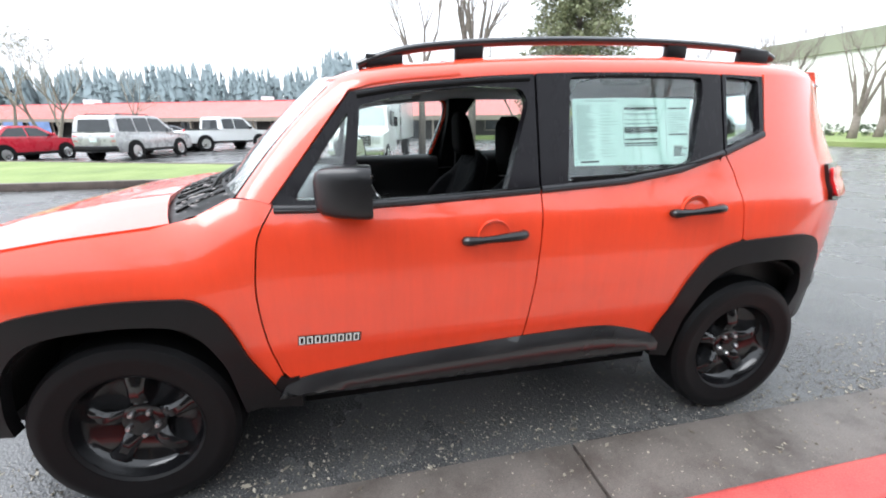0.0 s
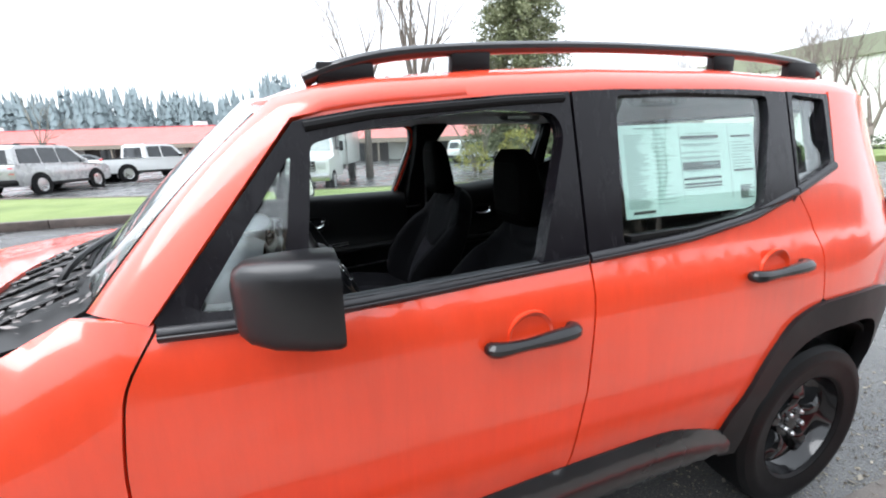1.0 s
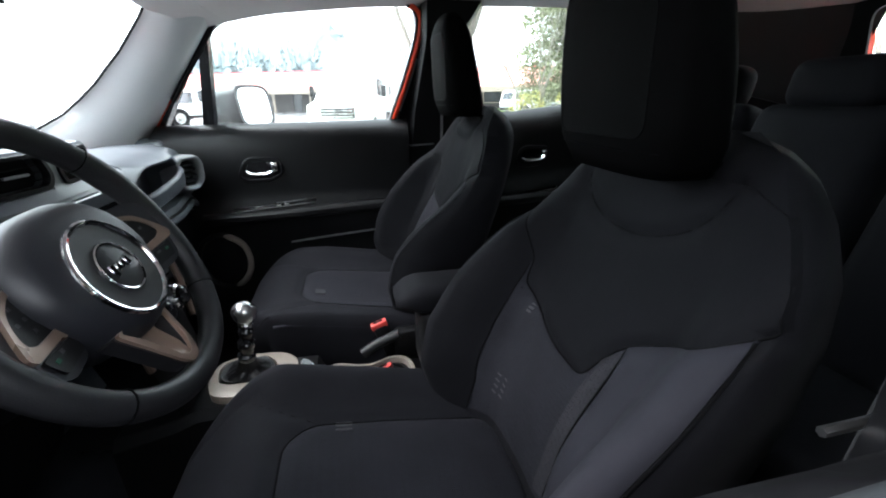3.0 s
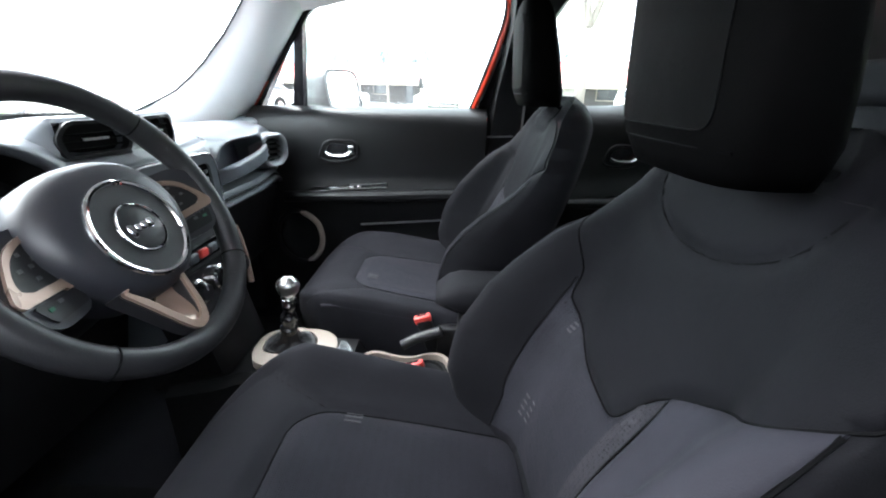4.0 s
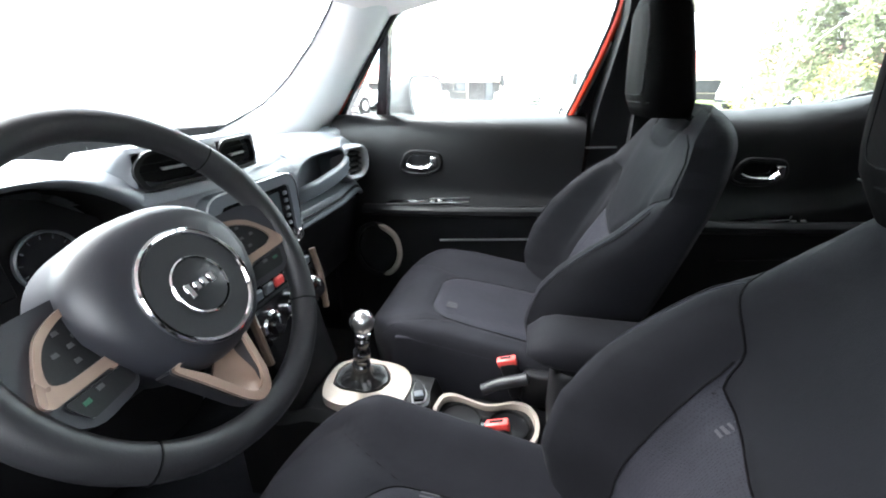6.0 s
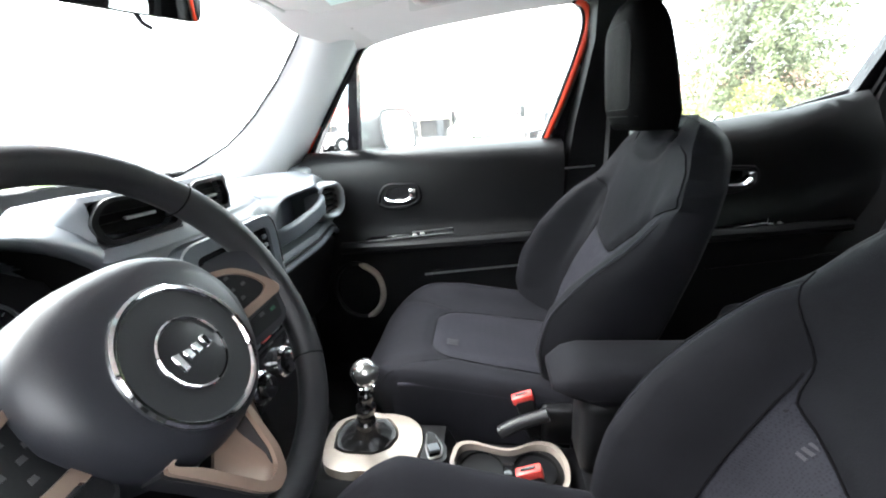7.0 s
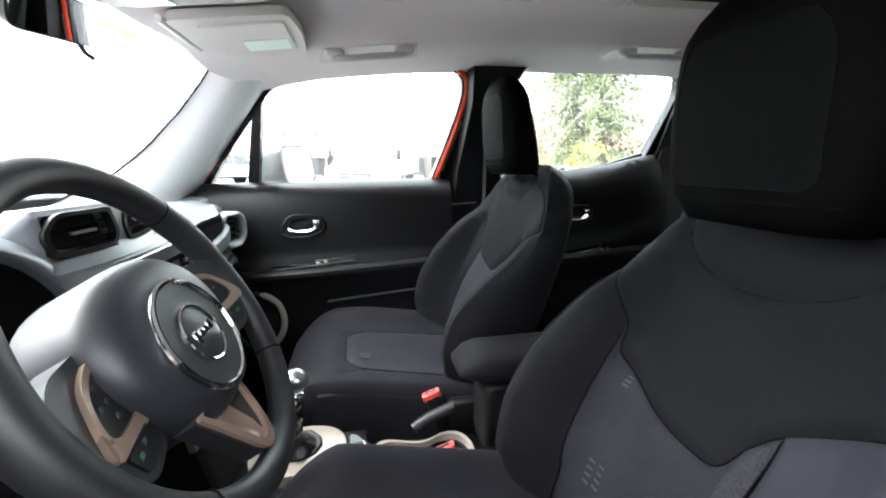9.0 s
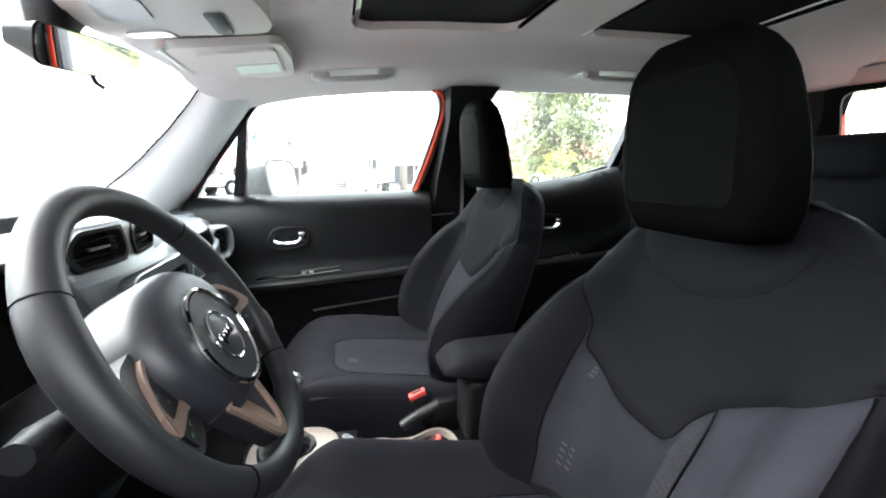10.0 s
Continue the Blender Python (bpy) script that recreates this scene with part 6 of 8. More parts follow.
def rear_view_mirror():
    m = look((-0.5901, -0.0189, 1.4411), (0.3732, -0.1319, 1.1979), -5.2)
    shape = lambda w, h, r: rounded([(-w / 2 * 0.97, -h / 2), (0.0, -h / 2 * 1.05), (w / 2 * 0.97, -h / 2), (w / 2, h / 2), (0.0, h / 2 * 1.05), (-w / 2, h / 2)], r, 6)
    housing = part("rear_view_mirror", sheet(shape(0.252, 0.058, 0.018), lambda u, v, d: m @ Vector((u * (1 - 6 * d * d), v * (1 - 0.5 * d / 0.036 * abs(d) / 0.036), -0.004 + d)), 0.036, step=0.02), PLASTIC, car, "black interior mirror", angle=60)
    part("mirror_glass", sheet(shape(0.246, 0.053, 0.016), lambda u, v, d: m @ Vector((u, v, -0.0062 + d)), 0.003, step=0.05), MIRROR, housing, "mirror glass")
    part("mirror_stem", tube([m @ Vector((0, 0.01, 0.03)), Vector((-0.64, 0, 1.475)), Vector((-0.66, 0, 1.515))], 0.012, 8), PLASTIC, housing)
    rings = [[Vector((x, y, z)) for x, y in ((x0, y0 + 0.012), (x0 + 0.012, y0), (x1 - 0.012, y0), (x1, y0 + 0.012), (x1, y1 - 0.012), (x1 - 0.012, y1), (x0 + 0.012, y1), (x0, y1 - 0.012))] for x0, x1, y0, y1, z in ((-0.630, -0.575, -0.090, 0.022, 1.545), (-0.655, -0.595, -0.075, 0.014, 1.500), (-0.662, -0.615, -0.055, 0.004, 1.470), (-0.655, -0.625, -0.045, -0.004, 1.456))]
    part("mirror_shroud", loft(rings), PLASTIC, housing, "black sensor shroud behind the mirror", angle=50)
    part("dip_lever", tube([m @ Vector((-0.004, -0.028, 0.004)), m @ Vector((-0.010, -0.040, 0.0)), m @ Vector((-0.020, -0.046, -0.006))], 0.004, 6), PLASTIC, housing)


rear_view_mirror()


# ---------------------------------------------------------------- dashboard
def dash():
    hood = lambda y: 0.966 + 0.185 * max(0.0, 1 - abs((y + 0.345) / 0.205) ** 2.3) ** 0.6
    shelf = lambda y: 0.966 + 0.120 * max(0.0, 1 - abs((y - 0.405) / 0.178) ** 5) ** 0.5
    ys = sorted([-0.745 + 1.49 * k / 50 for k in range(51)] + [-0.345 + 0.2049 * math.sin(math.pi * (k / 20 - 0.5)) for k in range(21)] + [0.405 + 0.1779 * math.sin(math.pi * (k / 24 - 0.5)) for k in range(25)])
    rings = []
    for y in ys:
        a = abs(y)
        fwd = 0.10 * (a / 0.74) ** 2
        brow = 0.062 * math.exp(-abs((y + 0.345) / 0.180) ** 3)
        if y < 0:
            lip, deep = hood(y), 0.110
        else:
            lip, deep = shelf(y), 0.085
        deep *= 1.0 if lip > 0.967 else 0.0
        end = -0.045 * max(0.0, (a - 0.62) / 0.125) ** 2
        face = -0.585 - 0.05 * max(0.0, (a - 0.45)) / 0.3 - 0.06 * max(0.0, (a - 0.68)) ** 2 / 0.065 + 0.033 * math.exp(-((y - 0.02) / 0.16) ** 4)
        A, B = (face - 0.014, 1.100 + brow), (face + 0.003, lip + 0.006)
        mid = [(A[0] + (B[0] - A[0]) * k + 0.006 * math.sin(math.pi * k), A[1] + (B[1] - A[1]) * k) for k in (0.25, 0.5, 0.75)]
        pts = [(-1.02 + fwd, 1.085), (-0.90, 1.112), (-0.78, 1.122 + 0.3 * brow), (-0.70, 1.122 + 0.75 * brow), (face - 0.060, 1.116 + brow), (face - 0.032, 1.110 + brow), A] + mid + [B, (face - 0.002, lip), (face - 0.010 - deep, lip - 0.003), (face - 0.010 - deep, 0.964), (face - 0.002, 0.960), (face + 0.004, 0.950), (face + 0.002, 0.930), (face - 0.012, 0.914), (face - 0.05, 0.905), (face - 0.10, 0.80), (face - 0.13, 0.62), (-0.90, 0.50), (-1.0, 0.6)]
        rings.append([Vector((x, y, z + end)) for x, z in pts])
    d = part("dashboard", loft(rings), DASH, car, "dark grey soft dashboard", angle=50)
    # groove and rim along the lower edge of the passenger shelf
    line = [(-0.578 - 0.05 * max(0.0, (y - 0.45)) / 0.3 - 0.06 * max(0.0, (y - 0.68)) ** 2 / 0.065, y, 0.942 - 0.045 * max(0.0, (y - 0.62) / 0.125) ** 2) for y in [0.20 + 0.52 * k / 14 for k in range(15)]]
    part("dash_groove", tube(line, 0.0045, 6), RUBBER, d)
    part("dash_edge", tube([(x + 0.001, y, z - 0.014) for x, y, z in line], 0.009, 8), DASH_GREY, d, "grey lower dash edge")
    # grab bar across the shelf
    bar = smooth3([(-0.605, 0.232, 0.990), (-0.580, 0.255, 1.006), (-0.566, 0.31, 1.014), (-0.566, 0.42, 1.024), (-0.576, 0.50, 1.032), (-0.596, 0.556, 1.036)], 5)
    sec = rounded([(-0.008, -0.024), (0.008, -0.024), (0.010, 0.020), (-0.008, 0.024)], 0.008, 3)
    part("grab_bar", loft([[p + Vector((x, 0, z * (0.80 + 0.20 * k / len(bar)))) for x, z in sec] for k, p in enumerate(Vector(q) for q in bar)]), DASH_GREY, d, "grey passenger grab bar", angle=50)
    # side vents in broad rounded bezels
    ring = rounded([(-0.050, -0.034), (-0.030, -0.050), (0.030, -0.050), (0.052, -0.030), (0.052, 0.022), (0.026, 0.048), (-0.026, 0.048), (-0.050, 0.028)], 0.022, 4)
    for s in (1, -1):
        m = Matrix.Translation((-0.588, s * 0.606, 1.030)) @ pose(0, 0, 0, 0, 0, -20 * s) @ pose(0, 0, 0, 0, 90, 0) @ Matrix.Diagonal((1.12, 1.25, 1, 1))
        v = part("side_vent", loft([[m @ Vector((x * k, s * y * k, h)) for x, y in ring] for k, h in ((1.0, -0.05), (1.0, 0.0), (0.96, 0.009), (0.88, 0.012), (0.76, 0.008), (0.70, -0.002), (0.70, -0.035))], False), VENT_RING, d, "pale ringed air vent", angle=60)
        part("vent_well", lathe([(0.046, -0.020), (0.001, -0.03)], 24, m), LINER, v)
        for k in range(4):
            q = -0.024 + 0.016 * k
            part("slat", rbox(0.003, 0.062 - 14 * q * q, 0.014, 0.001, 1, m @ Matrix.Translation((q, 0, -0.010)) @ pose(0, 0, 0, 0, 25, 0)), PLASTIC, v)
    # centre vents: a pod of two goggles on the dash top, ramped at its sides
    rise = lambda t: (lambda q: q * q * (3 - 2 * q))(max(0.0, min(1.0, t)))
    bow = lambda y: -0.570 - 0.9 * (y + 0.045) ** 2
    eyes = (-0.120, 0.030)
    pod = []
    for k in range(61):
        y = -0.232 + 0.417 * k / 60
        g = rise((y + 0.230) / 0.045) * rise((0.182 - y) / 0.085)
        top, fx = 1.100 + 0.078 * g, bow(y) - 0.06 * (1 - g)
        low = max(1.098, hood(y) + 0.014)
        top = max(top, low + 0.004)
        r = 0.028 if any(abs(y - c) < 0.058 for c in eyes) else 0.0
        pod.append([Vector((-0.76, y, 1.110)), Vector((-0.69, y, top - 0.010)), Vector((fx - 0.03, y, top)), Vector((fx - 0.008, y, top - 0.001)), Vector((fx - 0.002, y, top - 0.008 * g)), Vector((fx - r, y, top - 0.014 * g)), Vector((fx - r, y, low + 0.018 * g)), Vector((fx + 0.002, y, low + 0.012 * g)), Vector((fx + 0.014, y, low - 0.004)), Vector((-0.76, y, 1.08))])
    cv = part("centre_vents", loft(pod), DASH, d, "grey twin centre vents", angle=40)
    f0 = lambda u, v, dd: Vector((bow(u) - dd, u, v))
    for yc in eyes:
        out = rounded([(yc - 0.058, 1.112), (yc + 0.056, 1.112), (yc + 0.068, 1.132), (yc + 0.050, 1.172), (yc - 0.048, 1.172), (yc - 0.070, 1.146)], 0.014, 4)
        inn = rounded([(yc - 0.052, 1.119), (yc + 0.050, 1.119), (yc + 0.059, 1.134), (yc + 0.045, 1.166), (yc - 0.044, 1.166), (yc - 0.061, 1.146)], 0.010, 4)
        part("vent_frame", sheet(out, lambda u, v, dd: f0(u, v, dd - 0.004), 0.012, [inn], 0.02), PLASTIC, cv, "black vent frame")
        part("vent_well", sheet(inn, lambda u, v, dd: f0(u, v, dd + 0.018), 0.003, step=0.04), LINER, cv)
        for j in range(3):
            z = 1.128 + 0.012 * j
            part("slat", sheet([(yc - 0.052, z), (yc + 0.050, z), (yc + 0.050, z + 0.003), (yc - 0.052, z + 0.003)], lambda u, v, dd: f0(u, v - 0.2 * dd, dd + 0.003), 0.014, step=0.03), LINER, cv)
        part("vent_tab", sheet(rounded([(yc - 0.022, 1.1395), (yc + 0.022, 1.1395), (yc + 0.022, 1.1435), (yc - 0.022, 1.1435)], 0.001, 1), lambda u, v, dd: f0(u, v, dd + 0.000), 0.006, step=0.02), SATIN, cv)
    # centre stack
    rows = []
    for z, x, w in ((1.080, -0.600, 0.100), (1.070, -0.578, 0.120), (1.00, -0.558, 0.130), (0.93, -0.550, 0.130), (0.89, -0.526, 0.118), (0.80, -0.505, 0.105), (0.72, -0.485, 0.100), (0.62, -0.46, 0.100)):
        rows.append([Vector((x - 0.10, 0.028 + w, z)), Vector((x - 0.012, 0.028 + w, z)), Vector((x, 0.028 + w - 0.014, z)), Vector((x, 0.028 - w + 0.014, z)), Vector((x - 0.012, 0.028 - w, z)), Vector((x - 0.10, 0.028 - w, z))])
    st = part("centre_console_panel", loft(rows), DOOR_TRIM, d, "dark grey centre stack", angle=40)
    surround = rounded([(-0.105, 0.925), (0.160, 0.925), (0.165, 1.085), (-0.118, 1.085)], 0.045, 6)
    scr_o = rounded([(-0.080, 0.935), (0.136, 0.935), (0.136, 1.062), (-0.080, 1.062)], 0.014, 3)
    scr = rounded([(-0.062, 0.962), (0.105, 0.962), (0.105, 1.050), (-0.062, 1.050)], 0.006, 2)
    f1 = lambda u, v, dd: Vector((-0.540 + 0.06 * (1.0 - v) - dd, u, v))
    part("screen_surround", sheet(surround, f1, 0.035, [scr_o], 0.04), DASH_GREY, st, "grey screen surround")
    # bright tube stands in for the light caught along this edge
    part("surround_glint", tube([f1(u, v, 0.0005) for u, v in surround + surround[:1]], 0.0018, 6), SATIN, st, "bright line for light caught on the surround edge")
    part("radio_face", sheet(scr_o, lambda u, v, dd: f1(u, v, dd + 0.006), 0.01, [scr], 0.04), GLOSS_BLACK, st, "black radio face")
    part("screen", sheet(scr, lambda u, v, dd: f1(u, v, dd + 0.008), 0.004, step=0.05), SCREEN, st, "dark display screen")
    for y, z in ((-0.070, 0.948), (0.124, 0.948)):
        part("radio_knob", lathe([(0.013, -0.004), (0.013, 0.018), (0.010, 0.021), (0.001, 0.021)], 20, Matrix.Translation(f1(y, z, 0.004)) @ pose(0, 0, 0, 0, 90, 0)), SATIN, st, "ridged silver knob")
    for k in range(5):
        part("radio_button", rbox(0.006, 0.012, 0.008, 0.002, 1, Matrix.Translation(f1(0.121, 0.975 + 0.017 * k, 0.004))), DASH_GREY, st)
    # upper pod bar and lower slot with controls
    f2 = lambda u, v, dd: Vector((-0.519 + 0.16 * (0.89 - v) - dd, u, v))
    part("switch_bank", sheet(rounded([(-0.085, 0.868), (0.140, 0.868), (0.140, 0.902), (-0.085, 0.902)], 0.008, 2), f2, 0.012, step=0.05), GLOSS_BLACK, st, "black switch bank")
    for k in range(6):
        part("hazard_switch" if k == 2 else "switch", rbox(0.010, 0.028, 0.020, 0.003, 1, Matrix.Translation(f2(-0.065 + 0.036 * k, 0.885, -0.003))), RED_CLIP if k == 2 else DASH_GREY, st)
    part("heater_panel", sheet(rounded([(-0.090, 0.775), (0.146, 0.775), (0.146, 0.858), (-0.090, 0.858)], 0.012, 3), f2, 0.012, step=0.05), GLOSS_BLACK, st, "black heater panel")
    for y in (-0.055, 0.028, 0.111):
        mm = Matrix.Translation(f2(y, 0.817, -0.001)) @ pose(0, 0, 0, 0, 82, 0)
        kn = part("heater_knob", lathe([(0.030, 0.0), (0.030, 0.010), (0.026, 0.014), (0.022, 0.012)], 28, mm), CHROME, st, "chrome ringed heater knob")
        part("knob_cap", lathe([(0.023, 0.0), (0.022, 0.022), (0.018, 0.026), (0.001, 0.026)], 24, mm), GLOSS_BLACK, kn)
        part("knob_mark", rbox(0.012, 0.002, 0.002, 0.0005, 1, mm @ Matrix.Translation((-0.010, 0, 0.0265))), SATIN, kn)
    for s2 in (-1, 1):
        part("stack_trim", tube(smooth3([f2(0.028 + s2 * 0.128, 0.900, -0.002), f2(0.028 + s2 * 0.126, 0.83, -0.006), f2(0.028 + s2 * 0.118, 0.75, -0.004)], 4), 0.008, 8), BRONZE, st, "bronze trim strip")
    for s3 in (-1, 1):
        part("dash_end_cap", rbox(0.25, 0.085, 0.25, 0.03, 3, pose(-0.802, s3 * 0.762, 1.006)), DASH, d)
    # black lining of the instrument hood
    edge = [(y, hood(y) - 0.004) for y in (-0.345 + 0.203 * math.sin(math.pi * (k / 24 - 0.5)) for k in range(25))]
    bm = bmesh.new()
    loft([[Vector((x, y, z)) for y, z in edge] for x in (-0.590, -0.640, -0.700)], False, False, bm)
    bmesh.ops.recalc_face_normals(bm, faces=bm.faces)
    part("hood_lining", bm, LINER, d, "matt black instrument hood lining", angle=50)
    part("hood_lining", box(-0.694, -0.590, -0.535, -0.155, 0.964, 0.970), LINER, d)
    # instrument cluster inside its well
    cl = part("instrument_panel", sheet([(-0.535, 0.972), (-0.155, 0.972), (-0.185, 1.07), (-0.25, 1.115), (-0.345, 1.142), (-0.44, 1.115), (-0.505, 1.07)], lambda u, v, dd: Vector((-0.672 - 0.1 * (v - 1.0) - dd, u, v)), 0.01, step=0.06), PLASTIC, d, "black instrument cluster")
    for y in (-0.415, -0.275):
        mm = Matrix.Translation((-0.668, y, 1.034)) @ pose(0, 0, 0, 0, 84, 0) @ Matrix.Diagonal((0.78, 0.78, 1, 1))
        g = part("gauge", lathe([(0.056, 0.0), (0.056, 0.006), (0.0535, 0.008), (0.051, 0.006), (0.051, 0.0)], 36, mm), DASH_GREY, cl, "round gauge with a grey ring")
        part("gauge_dial", lathe([(0.051, 0.002), (0.001, 0.002)], 32, mm), GLOSS_BLACK, g)
        for k in range(11):
            a = radians(-135 + 27 * k)
            part("gauge_tick", rbox(0.006, 0.0016, 0.001, 0, 1, mm @ pose(0, 0, 0.003, 0, 0, math.degrees(a) + 180) @ Matrix.Translation((0.044, 0, 0))), DASH_GREY, g)
        part("gauge_needle", rbox(0.034, 0.0018, 0.001, 0, 1, mm @ pose(0, 0, 0.005, 0, 0, 55) @ Matrix.Translation((0.018, 0, 0))), NEEDLE, g)
    part("cluster_display", rbox(0.004, 0.044, 0.056, 0.002, 1, pose(-0.672, -0.345, 1.030, 0, -6, 0)), PLASTIC, cl)
    # knee panel and column shroud
    part("knee_panel", sheet(rounded([(-0.70, 0.62), (-0.10, 0.62), (-0.10, 0.90), (-0.70, 0.90)], 0.04, 4), lambda u, v, dd: Vector((-0.60 - 0.25 * (0.9 - v) - dd, u, v)), 0.02, step=0.08), DOOR_TRIM, d)
    part("glovebox_lid", sheet(rounded([(0.17, 0.64), (0.70, 0.64), (0.70, 0.895), (0.17, 0.895)], 0.03, 4), lambda u, v, dd: Vector((-0.625 - 0.25 * (0.9 - v) - dd, u, v)), 0.02, step=0.08), DOOR_TRIM, d, "black glovebox lid")
    return d


dash()


# ---------------------------------------------------------------- steering wheel
def steering():
    c = Vector((-0.388, -0.3433, 1.0675))
    n = Vector((0.8684, -0.0193, 0.4954)).normalized()
    u = Vector((0.0222, 0.99975, 0)).normalized()
    v = n.cross(u)
    spin = radians(4)
    M = Matrix(((u.x, v.x, n.x, c.x), (u.y, v.y, n.y, c.y), (u.z, v.z, n.z, c.z), (0, 0, 0, 1))) @ pose(0, 0, 0, 0, 0, math.degrees(spin))
    P = lambda x, y, z=0.0: M @ Vector((x, y, z))
    R = 0.1810
    HY, HZ = -0.0187, 0.0136   # the hub's centre below the rim's, and how far it stands out
    rings = []
    for k in range(72):
        a = 2 * math.pi * k / 72
        fat = 0.0175 + 0.0022 * math.exp(-((math.degrees(a) - 25) / 16) ** 2) + 0.0022 * math.exp(-((math.degrees(a) - 155) / 16) ** 2)
        rings.append([P((R + fat * math.cos(b)) * math.cos(a), (R + fat * math.cos(b)) * math.sin(a), fat * 0.95 * math.sin(b)) for b in (2 * math.pi * j / 14 for j in range(14))])
    w = part("steering_wheel", loft(rings + rings[:1], False), WHEEL_SKIN, car, "black steering wheel with bronze trim", angle=60)
    bmesh_seams = (38, 142, 222, 318)
    for a in bmesh_seams:
        q = radians(a)
        ring = [P((R + 0.0183 * math.cos(b)) * math.cos(q), (R + 0.0183 * math.cos(b)) * math.sin(q), 0.0175 * math.sin(b)) for b in (2 * math.pi * j / 14 for j in range(15))]
        part("rim_seam", tube(ring, 0.0011, 5), THREAD, w)
    # airbag cover: a dome with a broad upper edge that narrows downwards
    out = []
    for k in range(48):
        a = 2 * math.pi * k / 48
        x = 0.108 * math.copysign(abs(math.cos(a)) ** 0.80, math.cos(a))
        y = 0.088 * math.copysign(abs(math.sin(a)) ** 0.85, math.sin(a))
        if y < 0:
            x *= 1.0 - 0.22 * (-y / 0.088)
            y *= 1.08
        out.append((x, y - 0.006))
    rings = []
    for t, z in ((1.0, -0.060), (1.0, -0.028), (0.985, -0.017), (0.94, -0.008), (0.86, 0.000), (0.74, 0.005), (0.60, 0.007), (0.40, 0.008), (0.15, 0.0085)):
        rings.append([P(x * t, y * t + HY * (1 - t), z + (HZ if z > -0.05 else 0.0)) for x, y in out])
    hub = part("airbag_cover", loft(rings), HUB_SKIN, w, "dark grey airbag cover", angle=60)
    ringp = [P(0.0622 * math.cos(a), 0.0622 * math.sin(a) + HY, 0.0086 + HZ) for a in (2 * math.pi * k / 48 for k in range(49))]
    part("chrome_ring", tube(ringp, 0.0036, 8), CHROME, hub, "chrome ring")
    part("emblem_dish", lathe([(0.0605, 0.0355), (0.055, 0.0352), (0.046, 0.0349), (0.038, 0.0347), (0.0335, 0.0350), (0.031, 0.0362), (0.001, 0.0368)], 40, M @ Matrix.Translation((0, HY, -0.0262 + HZ))), WHEEL_SKIN, hub)
    part("emblem_ring", tube([P(0.0315 * math.cos(a), 0.0315 * math.sin(a) + HY, 0.0100 + HZ) for a in (2 * math.pi * k / 36 for k in range(37))], 0.0018, 6), CHROME, hub, "thin chrome ring")
    for j, (x, h) in enumerate(((-0.017, 0.017), (-0.006, 0.010), (0.004, 0.010), (0.015, 0.012))):
        part("emblem_bar", rbox(0.008, h, 0.003, 0.0014, 1, M @ Matrix.Translation((x, HY + (0.001 if j else 0), 0.0112 + HZ))), CHROME, hub, "plain chrome emblem bar")
    # upper pods with switches, each in a bronze frame
    for s in (-1, 1):
        pod = [(s * 0.078, 0.040), (s * 0.146, 0.038), (s * 0.174, 0.018), (s * 0.170, -0.036), (s * 0.146, -0.070), (s * 0.084, -0.066)]
        f3 = lambda a, b, d: P(a, b, -0.015 + 0.27 * (abs(a) - 0.079) - d)
        body = part("spoke", sheet(rounded(pod, 0.02, 4), f3, 0.030, step=0.03), HUB_SKIN, w, angle=50)
        outer = curve2([(0.080, 0.0285), (0.089, 0.0310), (0.112, 0.0265), (0.1325, 0.0170), (0.148, -0.0010), (0.159, -0.0180), (0.1630, -0.0280), (0.158, -0.0345), (0.148, -0.0350)], 4)
        inner = curve2([(0.138, -0.0245), (0.1475, -0.0195), (0.1465, -0.0100), (0.139, 0.0020), (0.128, 0.0120), (0.110, 0.0205), (0.088, 0.0255)], 3)
        fo = [(s * x, y) for x, y in outer + [(0.120, -0.0350), (0.104, -0.0352), (0.102, -0.0380), (0.090, -0.0380), (0.090, -0.0245), (0.115, -0.0250)] + inner]
        fi = [(s * x, y) for x, y in [(0.086, -0.0255), (0.115, -0.0260)] + inner]
        part("bronze_frame", sheet(fo, lambda a, b, d: f3(a, b, d - 0.0052), 0.010, step=0.012), BRONZE, body, "bronze switch bracket", angle=50)
        part("switch_pad", sheet(fi, lambda a, b, d: f3(a, b, d - 0.0025), 0.006, step=0.03), PLASTIC, body)
        for dx, dy in ((0.117, 0.0134), (0.105, 0.0048), (0.098, 0.0012), (0.114, -0.0013), (0.129, -0.0019), (0.118, -0.0146)):
            part("switch_mark", sheet([(s * dx - 0.003, dy - 0.002), (s * dx + 0.003, dy - 0.002), (s * dx + 0.0025, dy + 0.002), (s * dx - 0.0025, dy + 0.002)], lambda a, b, d: f3(a, b, d - 0.0031), 0.001, step=0.02), MARK_GREY, body)
        low = part("lower_switch", sheet(rounded([(s * 0.090, -0.040), (s * 0.152, -0.037), (s * 0.143, -0.060), (s * 0.090, -0.058)], 0.006, 3), lambda a, b, d: f3(a, b, d - 0.003), 0.012, step=0.03), PLASTIC, body)
        for dx, dy, ink in ((0.121, -0.043, MARK_GREY), (0.137, -0.046, MARK_GREEN)):
            part("switch_mark", sheet([(s * dx - 0.0035, dy - 0.002), (s * dx + 0.0035, dy - 0.002), (s * dx + 0.0035, dy + 0.002), (s * dx - 0.0035, dy + 0.002)], lambda a, b, d: f3(a, b, d - 0.0038), 0.001, step=0.02), ink, low)
